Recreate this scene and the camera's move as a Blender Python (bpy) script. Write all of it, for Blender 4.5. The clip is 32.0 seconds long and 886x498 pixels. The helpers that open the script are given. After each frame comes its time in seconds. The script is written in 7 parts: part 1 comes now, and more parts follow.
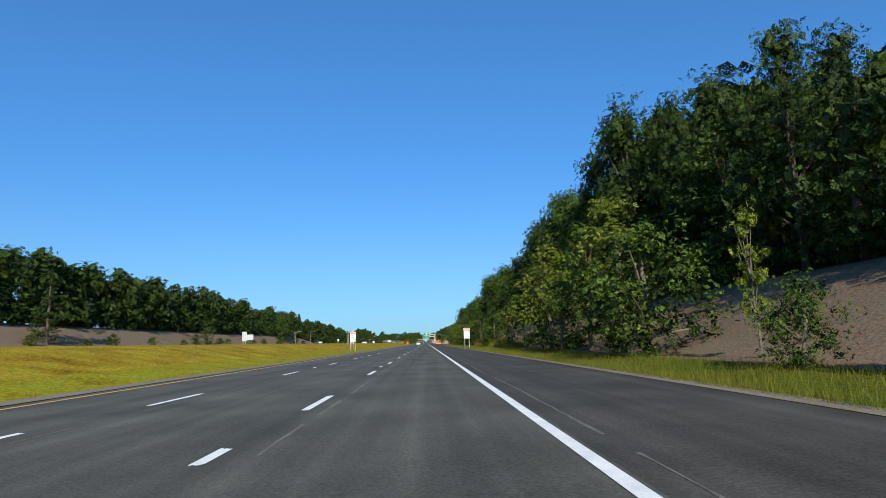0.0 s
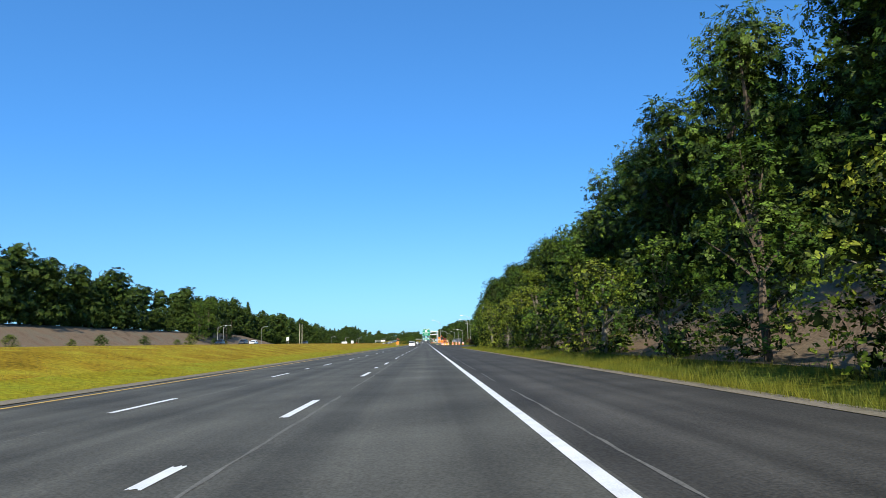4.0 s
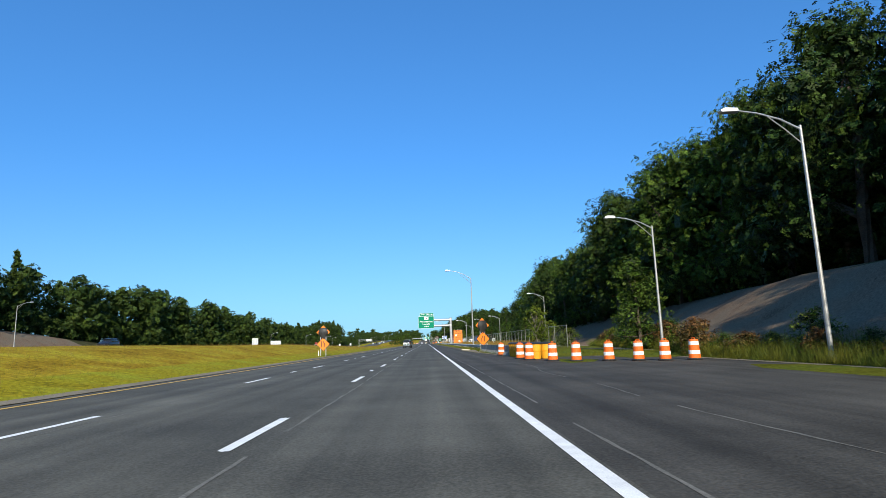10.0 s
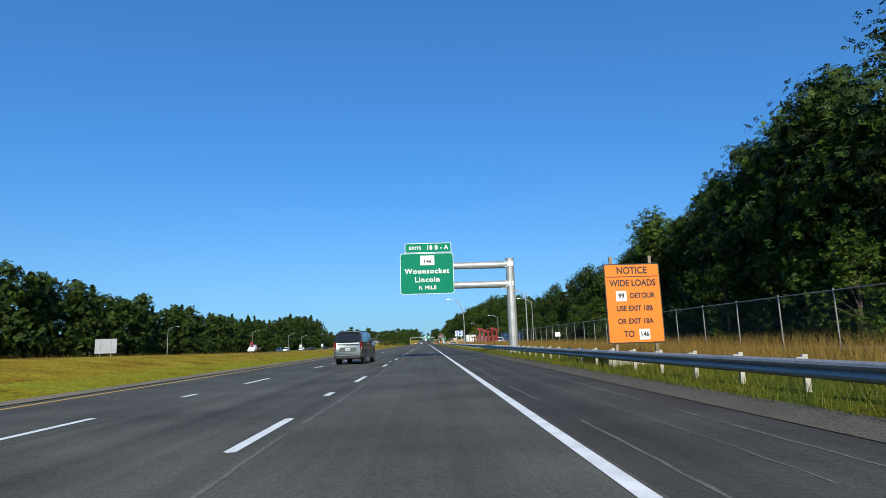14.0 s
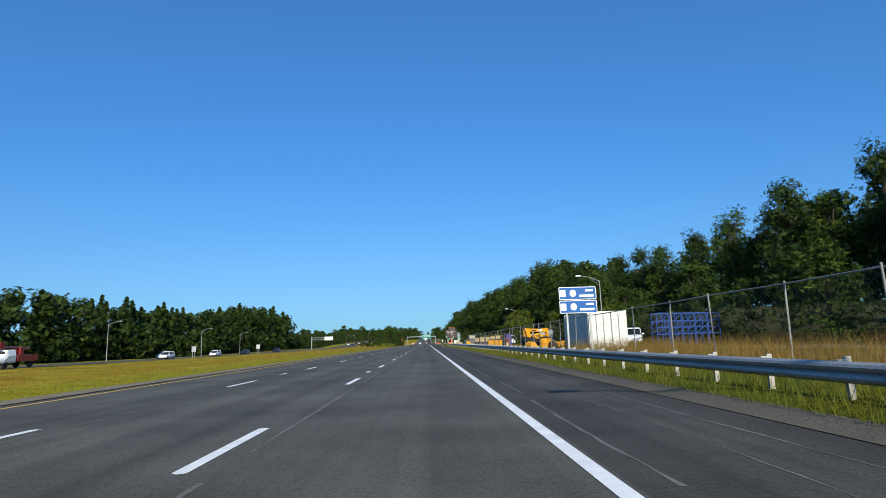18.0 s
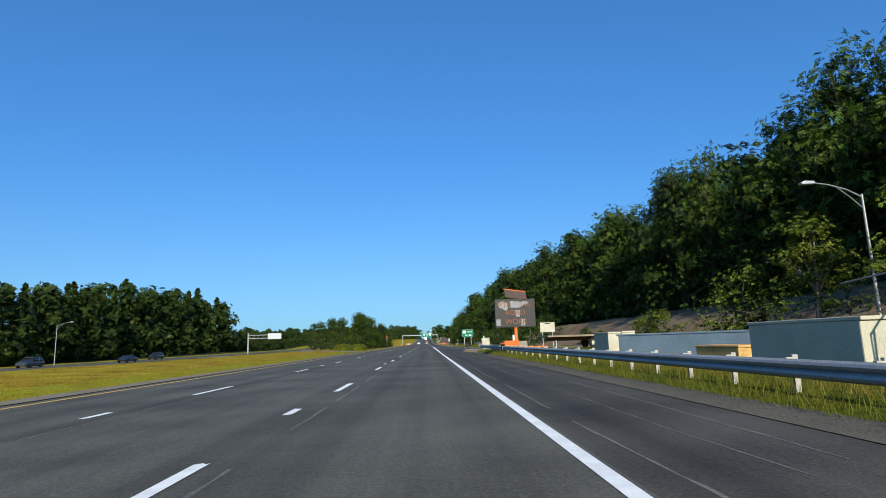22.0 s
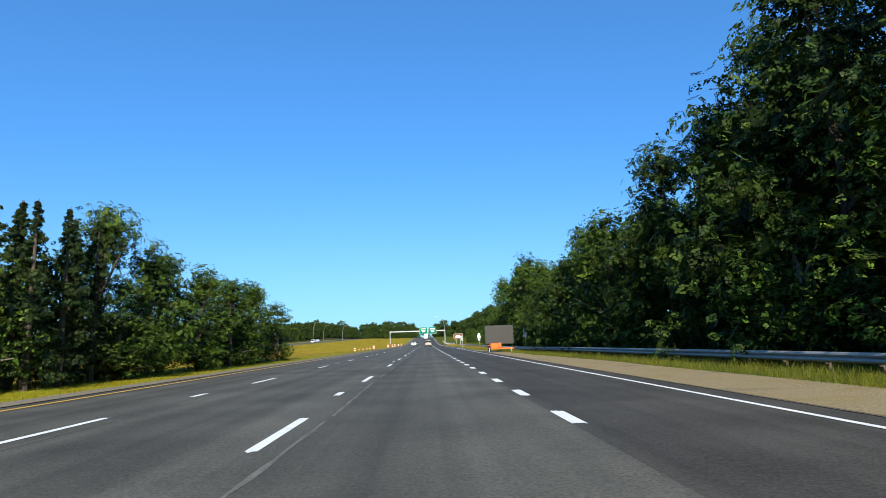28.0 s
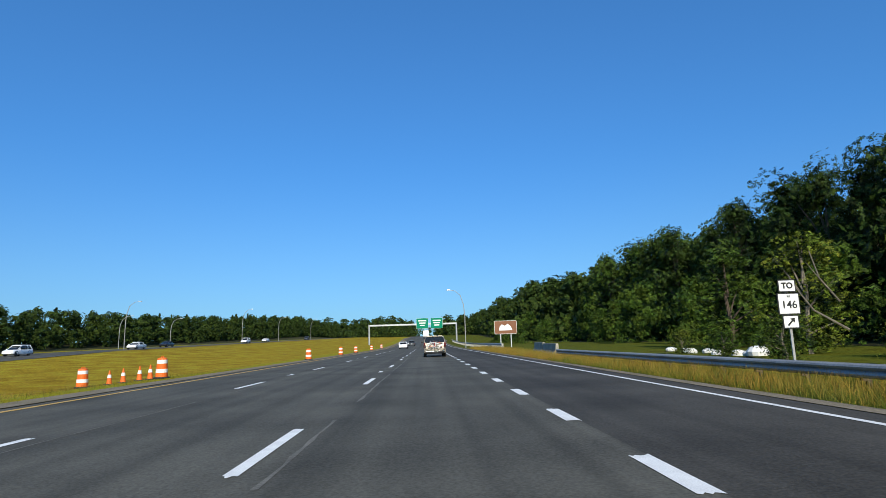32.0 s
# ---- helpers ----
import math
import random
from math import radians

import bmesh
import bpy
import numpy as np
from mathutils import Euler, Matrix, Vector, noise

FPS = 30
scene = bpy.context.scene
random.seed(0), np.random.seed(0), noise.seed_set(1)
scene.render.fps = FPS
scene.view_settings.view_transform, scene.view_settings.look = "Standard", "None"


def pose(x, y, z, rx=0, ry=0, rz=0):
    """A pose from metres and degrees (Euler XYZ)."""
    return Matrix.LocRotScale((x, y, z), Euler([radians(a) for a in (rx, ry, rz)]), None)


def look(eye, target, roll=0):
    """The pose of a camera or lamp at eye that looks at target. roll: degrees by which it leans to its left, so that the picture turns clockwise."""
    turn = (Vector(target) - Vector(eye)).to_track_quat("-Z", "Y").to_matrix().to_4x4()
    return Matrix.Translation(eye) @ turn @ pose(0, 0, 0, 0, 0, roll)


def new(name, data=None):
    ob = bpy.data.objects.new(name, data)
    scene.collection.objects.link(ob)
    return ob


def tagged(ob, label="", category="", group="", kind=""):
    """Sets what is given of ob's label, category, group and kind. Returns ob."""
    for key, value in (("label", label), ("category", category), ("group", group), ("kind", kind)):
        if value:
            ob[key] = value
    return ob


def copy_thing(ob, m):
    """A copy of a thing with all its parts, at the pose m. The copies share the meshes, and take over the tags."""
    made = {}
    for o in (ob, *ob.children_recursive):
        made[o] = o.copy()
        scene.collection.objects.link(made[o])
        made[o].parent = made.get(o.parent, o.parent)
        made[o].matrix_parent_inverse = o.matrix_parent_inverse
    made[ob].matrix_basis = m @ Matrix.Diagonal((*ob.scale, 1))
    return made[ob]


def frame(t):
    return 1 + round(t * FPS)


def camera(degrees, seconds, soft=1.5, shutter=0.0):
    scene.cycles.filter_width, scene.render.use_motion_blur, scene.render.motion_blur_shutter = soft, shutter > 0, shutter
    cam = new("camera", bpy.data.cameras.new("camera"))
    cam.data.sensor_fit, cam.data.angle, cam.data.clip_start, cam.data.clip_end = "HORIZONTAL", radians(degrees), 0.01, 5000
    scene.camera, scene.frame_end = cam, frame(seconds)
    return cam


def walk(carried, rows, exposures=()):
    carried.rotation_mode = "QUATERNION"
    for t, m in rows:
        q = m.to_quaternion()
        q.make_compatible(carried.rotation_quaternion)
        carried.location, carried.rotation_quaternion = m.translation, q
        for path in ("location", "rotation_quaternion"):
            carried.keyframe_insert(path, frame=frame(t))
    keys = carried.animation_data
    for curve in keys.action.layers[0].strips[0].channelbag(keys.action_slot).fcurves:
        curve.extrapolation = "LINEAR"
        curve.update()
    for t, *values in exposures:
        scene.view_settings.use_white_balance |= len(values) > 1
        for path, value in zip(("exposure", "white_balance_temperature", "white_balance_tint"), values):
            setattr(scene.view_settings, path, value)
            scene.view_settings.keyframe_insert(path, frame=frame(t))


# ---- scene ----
LENS = 75.6
cam = camera(LENS, 32.0, soft=0.8)
# seconds, metres across, metres along, yaw, pitch, roll
PATH = [
    (0, -1.5, -10.2), (1, -1.52, 20.3), (2, -1.5, 51.1), (3, -1.43, 82.0), (4, -1.35, 112.7), (5, -1.29, 143.0), (6, -1.27, 172.7),
    (7, -1.3, 201.8), (8, -1.34, 230.5), (9, -1.37, 258.6), (10, -1.4, 286.5), (11, -1.4, 314.0), (12, -1.42, 341.5),
    (13, -1.46, 368.9), (14, -1.5, 396.3), (15, -1.5, 423.8), (16, -1.48, 451.4), (17, -1.44, 479.2), (18, -1.37, 507.1),
    (19, -1.29, 535.1), (20, -1.25, 563.2), (21, -1.29, 591.3), (22, -1.43, 619.4), (23, -1.53, 647.4), (24, -1.55, 675.3),
    (25, -1.54, 703.0), (26, -1.62, 730.6), (27, -1.7, 758.0), (28, -1.75, 785.4), (29, -1.75, 812.8), (30, -1.75, 840.5),
    (31, -1.82, 868.6), (32, -1.94, 897.2)]
EYE = 1.22
walk(cam, [(t, pose(x, y, EYE, 99.25, 1.8, -1.65)) for t, x, y in PATH], exposures=[(0, 0.48, 6500, 10), (1, 0.68, 6500, 10), (3, 0.78, 6480, 10), (9, 0.7, 6420, 10), (12, 0.48, 6270, 10), (15, 0.34, 6250, 10), (21, 0.38, 6350, 10), (25, 0.58, 6450, 10), (27, 0.72, 6500, 10), (28, 0.8, 6500, 10), (29, 0.74, 6480, 10), (30, 0.5, 6420, 10), (32, 0.35, 6330, 10)])

# ---- light ----
world = bpy.data.worlds.new("sky")
scene.world = world
world.use_nodes = True
wn = world.node_tree.nodes
sky = wn.new("ShaderNodeTexSky")
sky.sky_type, sky.sun_disc = "NISHITA", False
SUN_EL, SUN_AZ = 26.5, 176.8  # degrees; azimuth clockwise from +y
sky.sun_elevation, sky.sun_rotation = radians(SUN_EL), radians(SUN_AZ)
sky.air_density, sky.dust_density, sky.ozone_density = 1.0, 1.6, 3.4
wn["Background"].inputs["Strength"].default_value = 0.18
way, lift = wn.new("ShaderNodeTexCoord"), wn.new("ShaderNodeMapping")
lift.inputs["Scale"].default_value, lift.inputs["Location"].default_value = (1, 1, 0.96), (0, 0, 0.04)
world.node_tree.links.new(way.outputs["Generated"], lift.inputs["Vector"])
world.node_tree.links.new(lift.outputs["Vector"], sky.inputs["Vector"])
tone = wn.new("ShaderNodeGamma")
tone.inputs["Gamma"].default_value = 0.8
world.node_tree.links.new(sky.outputs[0], tone.inputs["Color"])
tint = wn.new("ShaderNodeMix")
tint.data_type, tint.blend_type = "RGBA", "MULTIPLY"
tint.inputs["Factor"].default_value = 1.0
# paler towards the horizon
part_z, rise, haze = wn.new("ShaderNodeSeparateXYZ"), wn.new("ShaderNodeMapRange"), wn.new("ShaderNodeMix")
rise.interpolation_type, rise.inputs["From Max"].default_value = "SMOOTHSTEP", 0.34
haze.data_type = "RGBA"
haze.inputs["A"].default_value, haze.inputs["B"].default_value = (0.43, 0.7, 0.9, 1), (0.275, 0.64, 1.0, 1)
world.node_tree.links.new(way.outputs["Generated"], part_z.inputs[0])
world.node_tree.links.new(part_z.outputs["Z"], rise.inputs["Value"])
world.node_tree.links.new(rise.outputs[0], haze.inputs["Factor"])
world.node_tree.links.new(haze.outputs["Result"], tint.inputs["B"])
world.node_tree.links.new(tone.outputs[0], tint.inputs["A"])
world.node_tree.links.new(tint.outputs["Result"], wn["Background"].inputs["Color"])
sun = new("sun", bpy.data.lights.new("sun", "SUN"))
sun.data.energy, sun.data.angle, sun.data.color = 5.0, radians(0.55), (1.0, 0.91, 0.74)
_d = Vector((math.sin(radians(SUN_AZ)) * math.cos(radians(SUN_EL)), math.cos(radians(SUN_AZ)) * math.cos(radians(SUN_EL)), math.sin(radians(SUN_EL))))
sun.matrix_world = look(_d * 200, (0, 0, 0))

# ---- materials ----
def lerp(a, b, t):
    return a + (b - a) * t


def mat(name, color, rough=0.6, var=0.25, scale=4.0, fine=40.0, bump=0.0, metal=0.0, island=0.0, back=None, coat=0.0, spec=0.3):
    """Colour varied at two scales, with a fine relief."""
    m = bpy.data.materials.new(name)
    m.use_nodes = True
    nt = m.node_tree
    n, ln = nt.nodes, nt.links.new
    b = n["Principled BSDF"]
    b.inputs["Roughness"].default_value, b.inputs["Metallic"].default_value = rough, metal
    b.inputs["Specular IOR Level"].default_value = spec
    if coat:
        b.inputs["Coat Weight"].default_value, b.inputs["Coat Roughness"].default_value = coat, 0.05
    co = n.new("ShaderNodeTexCoord")
    big, small = n.new("ShaderNodeTexNoise"), n.new("ShaderNodeTexNoise")
    big.inputs["Scale"].default_value, small.inputs["Scale"].default_value = scale, fine
    big.inputs["Detail"].default_value, small.inputs["Detail"].default_value = 4, 3
    ln(co.outputs["Object"], big.inputs["Vector"]), ln(co.outputs["Object"], small.inputs["Vector"])
    add = n.new("ShaderNodeMath")
    add.operation = "ADD"
    ln(big.outputs[0], add.inputs[0]), ln(small.outputs[0], add.inputs[1])
    ramp = n.new("ShaderNodeMapRange")
    ramp.inputs["From Min"].default_value, ramp.inputs["From Max"].default_value = 0.7, 1.3
    ramp.inputs["To Min"].default_value, ramp.inputs["To Max"].default_value = 1 - var, 1 + var
    ln(add.outputs[0], ramp.inputs["Value"])
    val = ramp.outputs[0]
    if island:
        geo = n.new("ShaderNodeNewGeometry")
        r2 = n.new("ShaderNodeMapRange")
        r2.inputs["To Min"].default_value, r2.inputs["To Max"].default_value = 1 - island, 1 + island
        ln(geo.outputs["Random Per Island"], r2.inputs["Value"])
        mul = n.new("ShaderNodeMath")
        mul.operation = "MULTIPLY"
        ln(val, mul.inputs[0]), ln(r2.outputs[0], mul.inputs[1])
        val = mul.outputs[0]
    mix = n.new("ShaderNodeMix")
    mix.data_type, mix.blend_type = "RGBA", "MULTIPLY"
    mix.inputs["Factor"].default_value = 1.0
    mix.inputs["A"].default_value = (*color, 1)
    if back:
        two = n.new("ShaderNodeMix")
        two.data_type = "RGBA"
        two.inputs["A"].default_value, two.inputs["B"].default_value = (*color, 1), (*back, 1)
        r3 = n.new("ShaderNodeMapRange")
        r3.inputs["From Min"].default_value, r3.inputs["From Max"].default_value = 0.42, 0.62
        ln(big.outputs[0], r3.inputs["Value"]), ln(r3.outputs[0], two.inputs["Factor"])
        ln(two.outputs["Result"], mix.inputs["A"])
    ln(val, mix.inputs["B"])
    ln(mix.outputs["Result"], b.inputs["Base Color"])
    if bump:
        bp = n.new("ShaderNodeBump")
        bp.inputs["Strength"].default_value, bp.inputs["Distance"].default_value = bump, 0.02
        ln(small.outputs[0], bp.inputs["Height"]), ln(bp.outputs[0], b.inputs["Normal"])
    return m


def leaf_mat(name, color, other, cut=0.0, gap_at=0.56):
    m = mat(name, color, 0.6, 0.3, 0.5, 3.0, island=0.3, back=other)
    n, ln = m.node_tree.nodes, m.node_tree.links.new
    tr, mx = n.new("ShaderNodeBsdfTranslucent"), n.new("ShaderNodeMixShader")
    mx.inputs[0].default_value = 0.1
    ln(n["Principled BSDF"].inputs["Base Color"].links[0].from_socket, tr.inputs["Color"])
    ln(n["Principled BSDF"].outputs[0], mx.inputs[1]), ln(tr.outputs[0], mx.inputs[2])
    ln(mx.outputs[0], n["Material Output"].inputs["Surface"])
    n["Principled BSDF"].inputs["Specular IOR Level"].default_value = 0.12
    if cut:
        # gaps between the single leaves of a spray
        co, vo, th = n.new("ShaderNodeTexCoord"), n.new("ShaderNodeTexVoronoi"), n.new("ShaderNodeMath")
        vo.inputs["Scale"].default_value = cut
        th.operation, th.inputs[1].default_value = "GREATER_THAN", gap_at
        gap, out = n.new("ShaderNodeBsdfTransparent"), n.new("ShaderNodeMixShader")
        ln(co.outputs["Object"], vo.inputs["Vector"]), ln(vo.outputs["Distance"], th.inputs[0]), ln(th.outputs[0], out.inputs[0])
        ln(mx.outputs[0], out.inputs[1]), ln(gap.outputs[0], out.inputs[2]), ln(out.outputs[0], n["Material Output"].inputs["Surface"])
        # single leaves tilt and differ in tone
        bp = n.new("ShaderNodeBump")
        bp.inputs["Strength"].default_value, bp.inputs["Distance"].default_value = 0.9, 0.12
        sep, tone_ = n.new("ShaderNodeSeparateColor"), n.new("ShaderNodeMapRange")
        tone_.inputs["To Min"].default_value, tone_.inputs["To Max"].default_value = 0.45, 1.5
        mul_ = n.new("ShaderNodeMix")
        mul_.data_type, mul_.blend_type = "RGBA", "MULTIPLY"
        mul_.inputs["Factor"].default_value = 1.0
        src = n["Principled BSDF"].inputs["Base Color"].links[0].from_socket
        ln(vo.outputs["Color"], sep.inputs[0]), ln(sep.outputs[0], tone_.inputs["Value"]), ln(sep.outputs[1], bp.inputs["Height"])
        ln(src, mul_.inputs["A"]), ln(tone_.outputs[0], mul_.inputs["B"])
        ln(mul_.outputs["Result"], n["Principled BSDF"].inputs["Base Color"]), ln(mul_.outputs["Result"], tr.inputs["Color"])
        ln(bp.outputs[0], n["Principled BSDF"].inputs["Normal"])
    return m


def road_mat(name, base):
    """Asphalt with worn wheel tracks along y, tar streaks and aggregate."""
    m = mat(name, base, 0.85, 0.42, 0.35, 30.0, bump=0.4, spec=0.15)
    n, ln = m.node_tree.nodes, m.node_tree.links.new
    co = n.new("ShaderNodeTexCoord")
    mp = n.new("ShaderNodeMapping")
    mp.inputs["Scale"].default_value = (1.4, 0.012, 1)
    nz = n.new("ShaderNodeTexNoise")
    nz.inputs["Scale"].default_value, nz.inputs["Detail"].default_value = 1.0, 5
    rg = n.new("ShaderNodeMapRange")
    rg.inputs["From Min"].default_value, rg.inputs["From Max"].default_value = 0.3, 0.7
    rg.inputs["To Min"].default_value, rg.inputs["To Max"].default_value = 0.72, 1.3
    mul = n.new("ShaderNodeMix")
    mul.data_type, mul.blend_type = "RGBA", "MULTIPLY"
    mul.inputs["Factor"].default_value = 1
    b = n["Principled BSDF"]
    src = b.inputs["Base Color"].links[0].from_socket
    ln(co.outputs["Object"], mp.inputs["Vector"]), ln(mp.outputs[0], nz.inputs["Vector"]), ln(nz.outputs[0], rg.inputs["Value"])
    ln(src, mul.inputs["A"]), ln(rg.outputs[0], mul.inputs["B"]), ln(mul.outputs["Result"], b.inputs["Base Color"])
    return m


ASPHALT = road_mat("asphalt", (0.077, 0.0745, 0.062))
SHOULDER = road_mat("shoulder_asphalt", (0.054, 0.051, 0.044))
PAINT_W = mat("white_road_paint", (0.72, 0.72, 0.70), 0.6, 0.18, 3, 60, 0.1)
PAINT_Y = mat("yellow_road_paint", (0.55, 0.33, 0.06), 0.6, 0.25, 3, 60, 0.1)
GRASS = mat("dry_grass", (0.26, 0.215, 0.012), 0.9, 0.6, 0.45, 6, 1.0, spec=0.02, back=(0.17, 0.175, 0.014))
BLADE = leaf_mat("grass_blades", (0.115, 0.115, 0.012), (0.06, 0.078, 0.01))
BLADE_GOLD = leaf_mat("golden_grass_blades", (0.24, 0.15, 0.025), (0.13, 0.115, 0.018))
BLADE_DRY = leaf_mat("dry_grass_blades", (0.2, 0.12, 0.03), (0.13, 0.095, 0.02))
CHIPS = mat("stone_chip_bank", (0.19, 0.135, 0.092), 0.95, 0.5, 0.3, 9, 1.0, spec=0.03, back=(0.13, 0.105, 0.075))
SOIL = mat("woodland_soil", (0.05, 0.05, 0.022), 0.95, 0.35, 0.4, 8, 0.5, spec=0.03)
SAND = mat("sandy_gravel", (0.235, 0.2, 0.15), 0.95, 0.4, 0.6, 22, 0.6, spec=0.03, back=(0.15, 0.13, 0.09))
VERGE = mat("verge_grass_ground", (0.1, 0.105, 0.012), 0.95, 0.6, 0.5, 6, 1.0, spec=0.02, back=(0.055, 0.07, 0.01))
BARK = mat("bark", (0.075, 0.057, 0.042), 0.9, 0.4, 3, 20, 0.6)
TAWNY = mat("tawny_grass", (0.27, 0.175, 0.014), 0.95, 0.6, 0.4, 5, 1.0, spec=0.02, back=(0.22, 0.185, 0.016))
DUST = mat("dusty_grit", (0.125, 0.112, 0.09), 0.95, 0.4, 0.5, 24, 0.5, spec=0.03, back=(0.085, 0.078, 0.062))
PALE_ASPHALT = mat("pale_worn_asphalt", (0.17, 0.165, 0.15), 0.9, 0.3, 0.5, 25, 0.4, spec=0.05)
DIRT = mat("sandy_dirt", (0.28, 0.225, 0.135), 0.95, 0.45, 0.55, 24, 0.6, spec=0.03, back=(0.2, 0.155, 0.08))
BARK_PALE = mat("birch_bark", (0.13, 0.115, 0.09), 0.85, 0.4, 3, 20, 0.4)
LEAF_DARK = leaf_mat("dark_leaves", (0.02, 0.042, 0.007), (0.036, 0.058, 0.008), 11.0)
LEAF_FAR = leaf_mat("far_leaves", (0.024, 0.046, 0.008), (0.04, 0.06, 0.009), 6.5, 0.68)
LEAF_MID = leaf_mat("green_leaves", (0.04, 0.08, 0.009), (0.06, 0.09, 0.011), 12.0)
LEAF_LIGHT = leaf_mat("light_leaves", (0.088, 0.128, 0.012), (0.12, 0.135, 0.016), 13.0)
# near-black leaf colour that paints the shade inside the crowns
LEAF_SHADE = leaf_mat("inner_shade_leaves", (0.014, 0.026, 0.005), (0.018, 0.028, 0.006), 9.0)
LEAF_BROWN = leaf_mat("dry_leaves", (0.11, 0.055, 0.018), (0.07, 0.06, 0.016), 11.0)
NEEDLE = leaf_mat("needles", (0.022, 0.042, 0.012), (0.034, 0.052, 0.013), 14.0)
STEEL = mat("galvanised_steel", (0.33, 0.34, 0.34), 0.5, 0.25, 1.2, 25, 0.05, metal=0.5)
ALU = mat("brushed_aluminium", (0.42, 0.43, 0.44), 0.45, 0.1, 2, 30, 0, metal=0.8)
LAMP_ST = mat("dull_lamp_aluminium", (0.3, 0.3, 0.29), 0.5, 0.15, 2, 30, 0, metal=0.5)
CONCRETE = mat("concrete", (0.27, 0.25, 0.2), 0.9, 0.35, 1.2, 25, 0.3)
ORANGE = mat("orange_sheet", (0.66, 0.165, 0.012), 0.65, 0.08, 2, 20)
ORANGE_PL = mat("orange_plastic", (0.6, 0.115, 0.014), 0.6, 0.15, 3, 25)
YELLOW_PL = mat("yellow_plastic", (0.62, 0.27, 0.012), 0.6, 0.22, 2, 20)
WHITE_S = mat("white_sheeting", (0.66, 0.66, 0.64), 0.6, 0.06, 2, 20)
GREEN_S = mat("green_sheeting", (0.0, 0.15, 0.082), 0.65, 0.08, 1.5, 20, spec=0.12)
BLUE_S = mat("blue_sheeting", (0.008, 0.085, 0.3), 0.5, 0.1, 1.5, 20)
RED_S = mat("red_sheeting", (0.62, 0.05, 0.05), 0.5, 0.1, 2, 20)
BROWN_S = mat("brown_sheeting", (0.15, 0.055, 0.02), 0.5, 0.1, 2, 20)
BLACK_P = mat("black_paint", (0.02, 0.02, 0.02), 0.5, 0.2, 3, 25)
WOOD = mat("weathered_timber", (0.22, 0.17, 0.12), 0.85, 0.3, 2, 25, 0.4)
WIRE = mat("fence_wire", (0.12, 0.12, 0.115), 0.6, 0.2, 4, 30, 0, metal=0.3)
POST_ST = mat("weathered_fence_steel", (0.22, 0.22, 0.21), 0.6, 0.3, 2, 25, 0.1, metal=0.3)
RAIL_ST = mat("weathered_rail_steel", (0.27, 0.275, 0.275), 0.55, 0.25, 0.8, 18, 0.1, metal=0.25)
TAN_CONC = mat("stained_tan_concrete", (0.36, 0.28, 0.14), 0.9, 0.3, 1.2, 20, 0.3)
RUBBER = mat("tyre_rubber", (0.02, 0.02, 0.02), 0.85, 0.2, 3, 30)
GLASS_D = mat("tinted_glass", (0.012, 0.014, 0.016), 0.06, 0.1, 2, 10, spec=0.5)
RED_L = mat("red_lens", (0.22, 0.01, 0.01), 0.2, 0.1, 4, 30)
CHROME = mat("chrome", (0.7, 0.7, 0.7), 0.15, 0.05, 2, 10, 0, metal=1.0)


def paint(name, c):
    return mat(name, c, 0.35, 0.05, 1, 12, coat=0.6, metal=0.0 if c[0] > 0.5 else 0.4, spec=0.4)


# ---- helpers ----
def mesh_of(name, verts, faces, mats, idx=None, smooth=False):
    me = bpy.data.meshes.new(name)
    me.from_pydata([tuple(v) for v in verts], [], [tuple(f) for f in faces])
    for m in (mats if isinstance(mats, (list, tuple)) else [mats]):
        me.materials.append(m)
    if idx is not None:
        me.polygons.foreach_set("material_index", np.asarray(idx, dtype=np.int32))
    if smooth:
        me.polygons.foreach_set("use_smooth", np.ones(len(me.polygons), dtype=bool))
    me.update()
    return me


def thing(name, m, label, category, group="", kind=""):
    ob = new(name)
    ob.matrix_basis = m
    return tagged(ob, label, category, group, kind)


def part(name, bm, material, parent, label="", m=None, smooth=False):
    """Links a bmesh, or a mesh, as one object under a thing or part."""
    if isinstance(bm, bpy.types.Mesh):
        me = bm
    else:
        me = bpy.data.meshes.new(name)
        bm.to_mesh(me)
        bm.free()
        me.materials.append(material)
        if smooth:
            me.polygons.foreach_set("use_smooth", np.ones(len(me.polygons), dtype=bool))
    ob = new(name, me)
    ob.parent = parent
    if m is not None:
        ob.matrix_basis = m
    if label:
        ob["label"] = label
    return ob


def box(sx, sy, sz, x=0, y=0, z=0, bev=0.0, bm=None, rot=None):
    """A box centred on x, y with its foot at z."""
    own = bmesh.new()
    bmesh.ops.create_cube(own, size=1)
    bmesh.ops.scale(own, vec=(sx, sy, sz), verts=own.verts)
    if bev:
        bmesh.ops.bevel(own, geom=own.edges[:], offset=bev, segments=2, affect="EDGES", profile=0.6)
    if rot:
        own.transform(Euler([radians(a) for a in rot]).to_matrix().to_4x4())
    bmesh.ops.translate(own, vec=(x, y, z + sz / 2), verts=own.verts)
    return join(bm, own)


def join(bm, own):
    if bm is None:
        return own
    me = bpy.data.meshes.new("tmp")
    own.to_mesh(me)
    own.free()
    bm.from_mesh(me)
    bpy.data.meshes.remove(me)
    return bm


def rod(a, b, r0, r1=None, seg=10, bm=None, cap=True):
    a, b = Vector(a), Vector(b)
    own = bmesh.new()
    d = b - a
    bmesh.ops.create_cone(own, cap_ends=cap, segments=seg, radius1=r0, radius2=r0 if r1 is None else r1, depth=d.length)
    own.transform(Matrix.Translation((a + b) / 2) @ d.to_track_quat("Z", "Y").to_matrix().to_4x4())
    return join(bm, own)


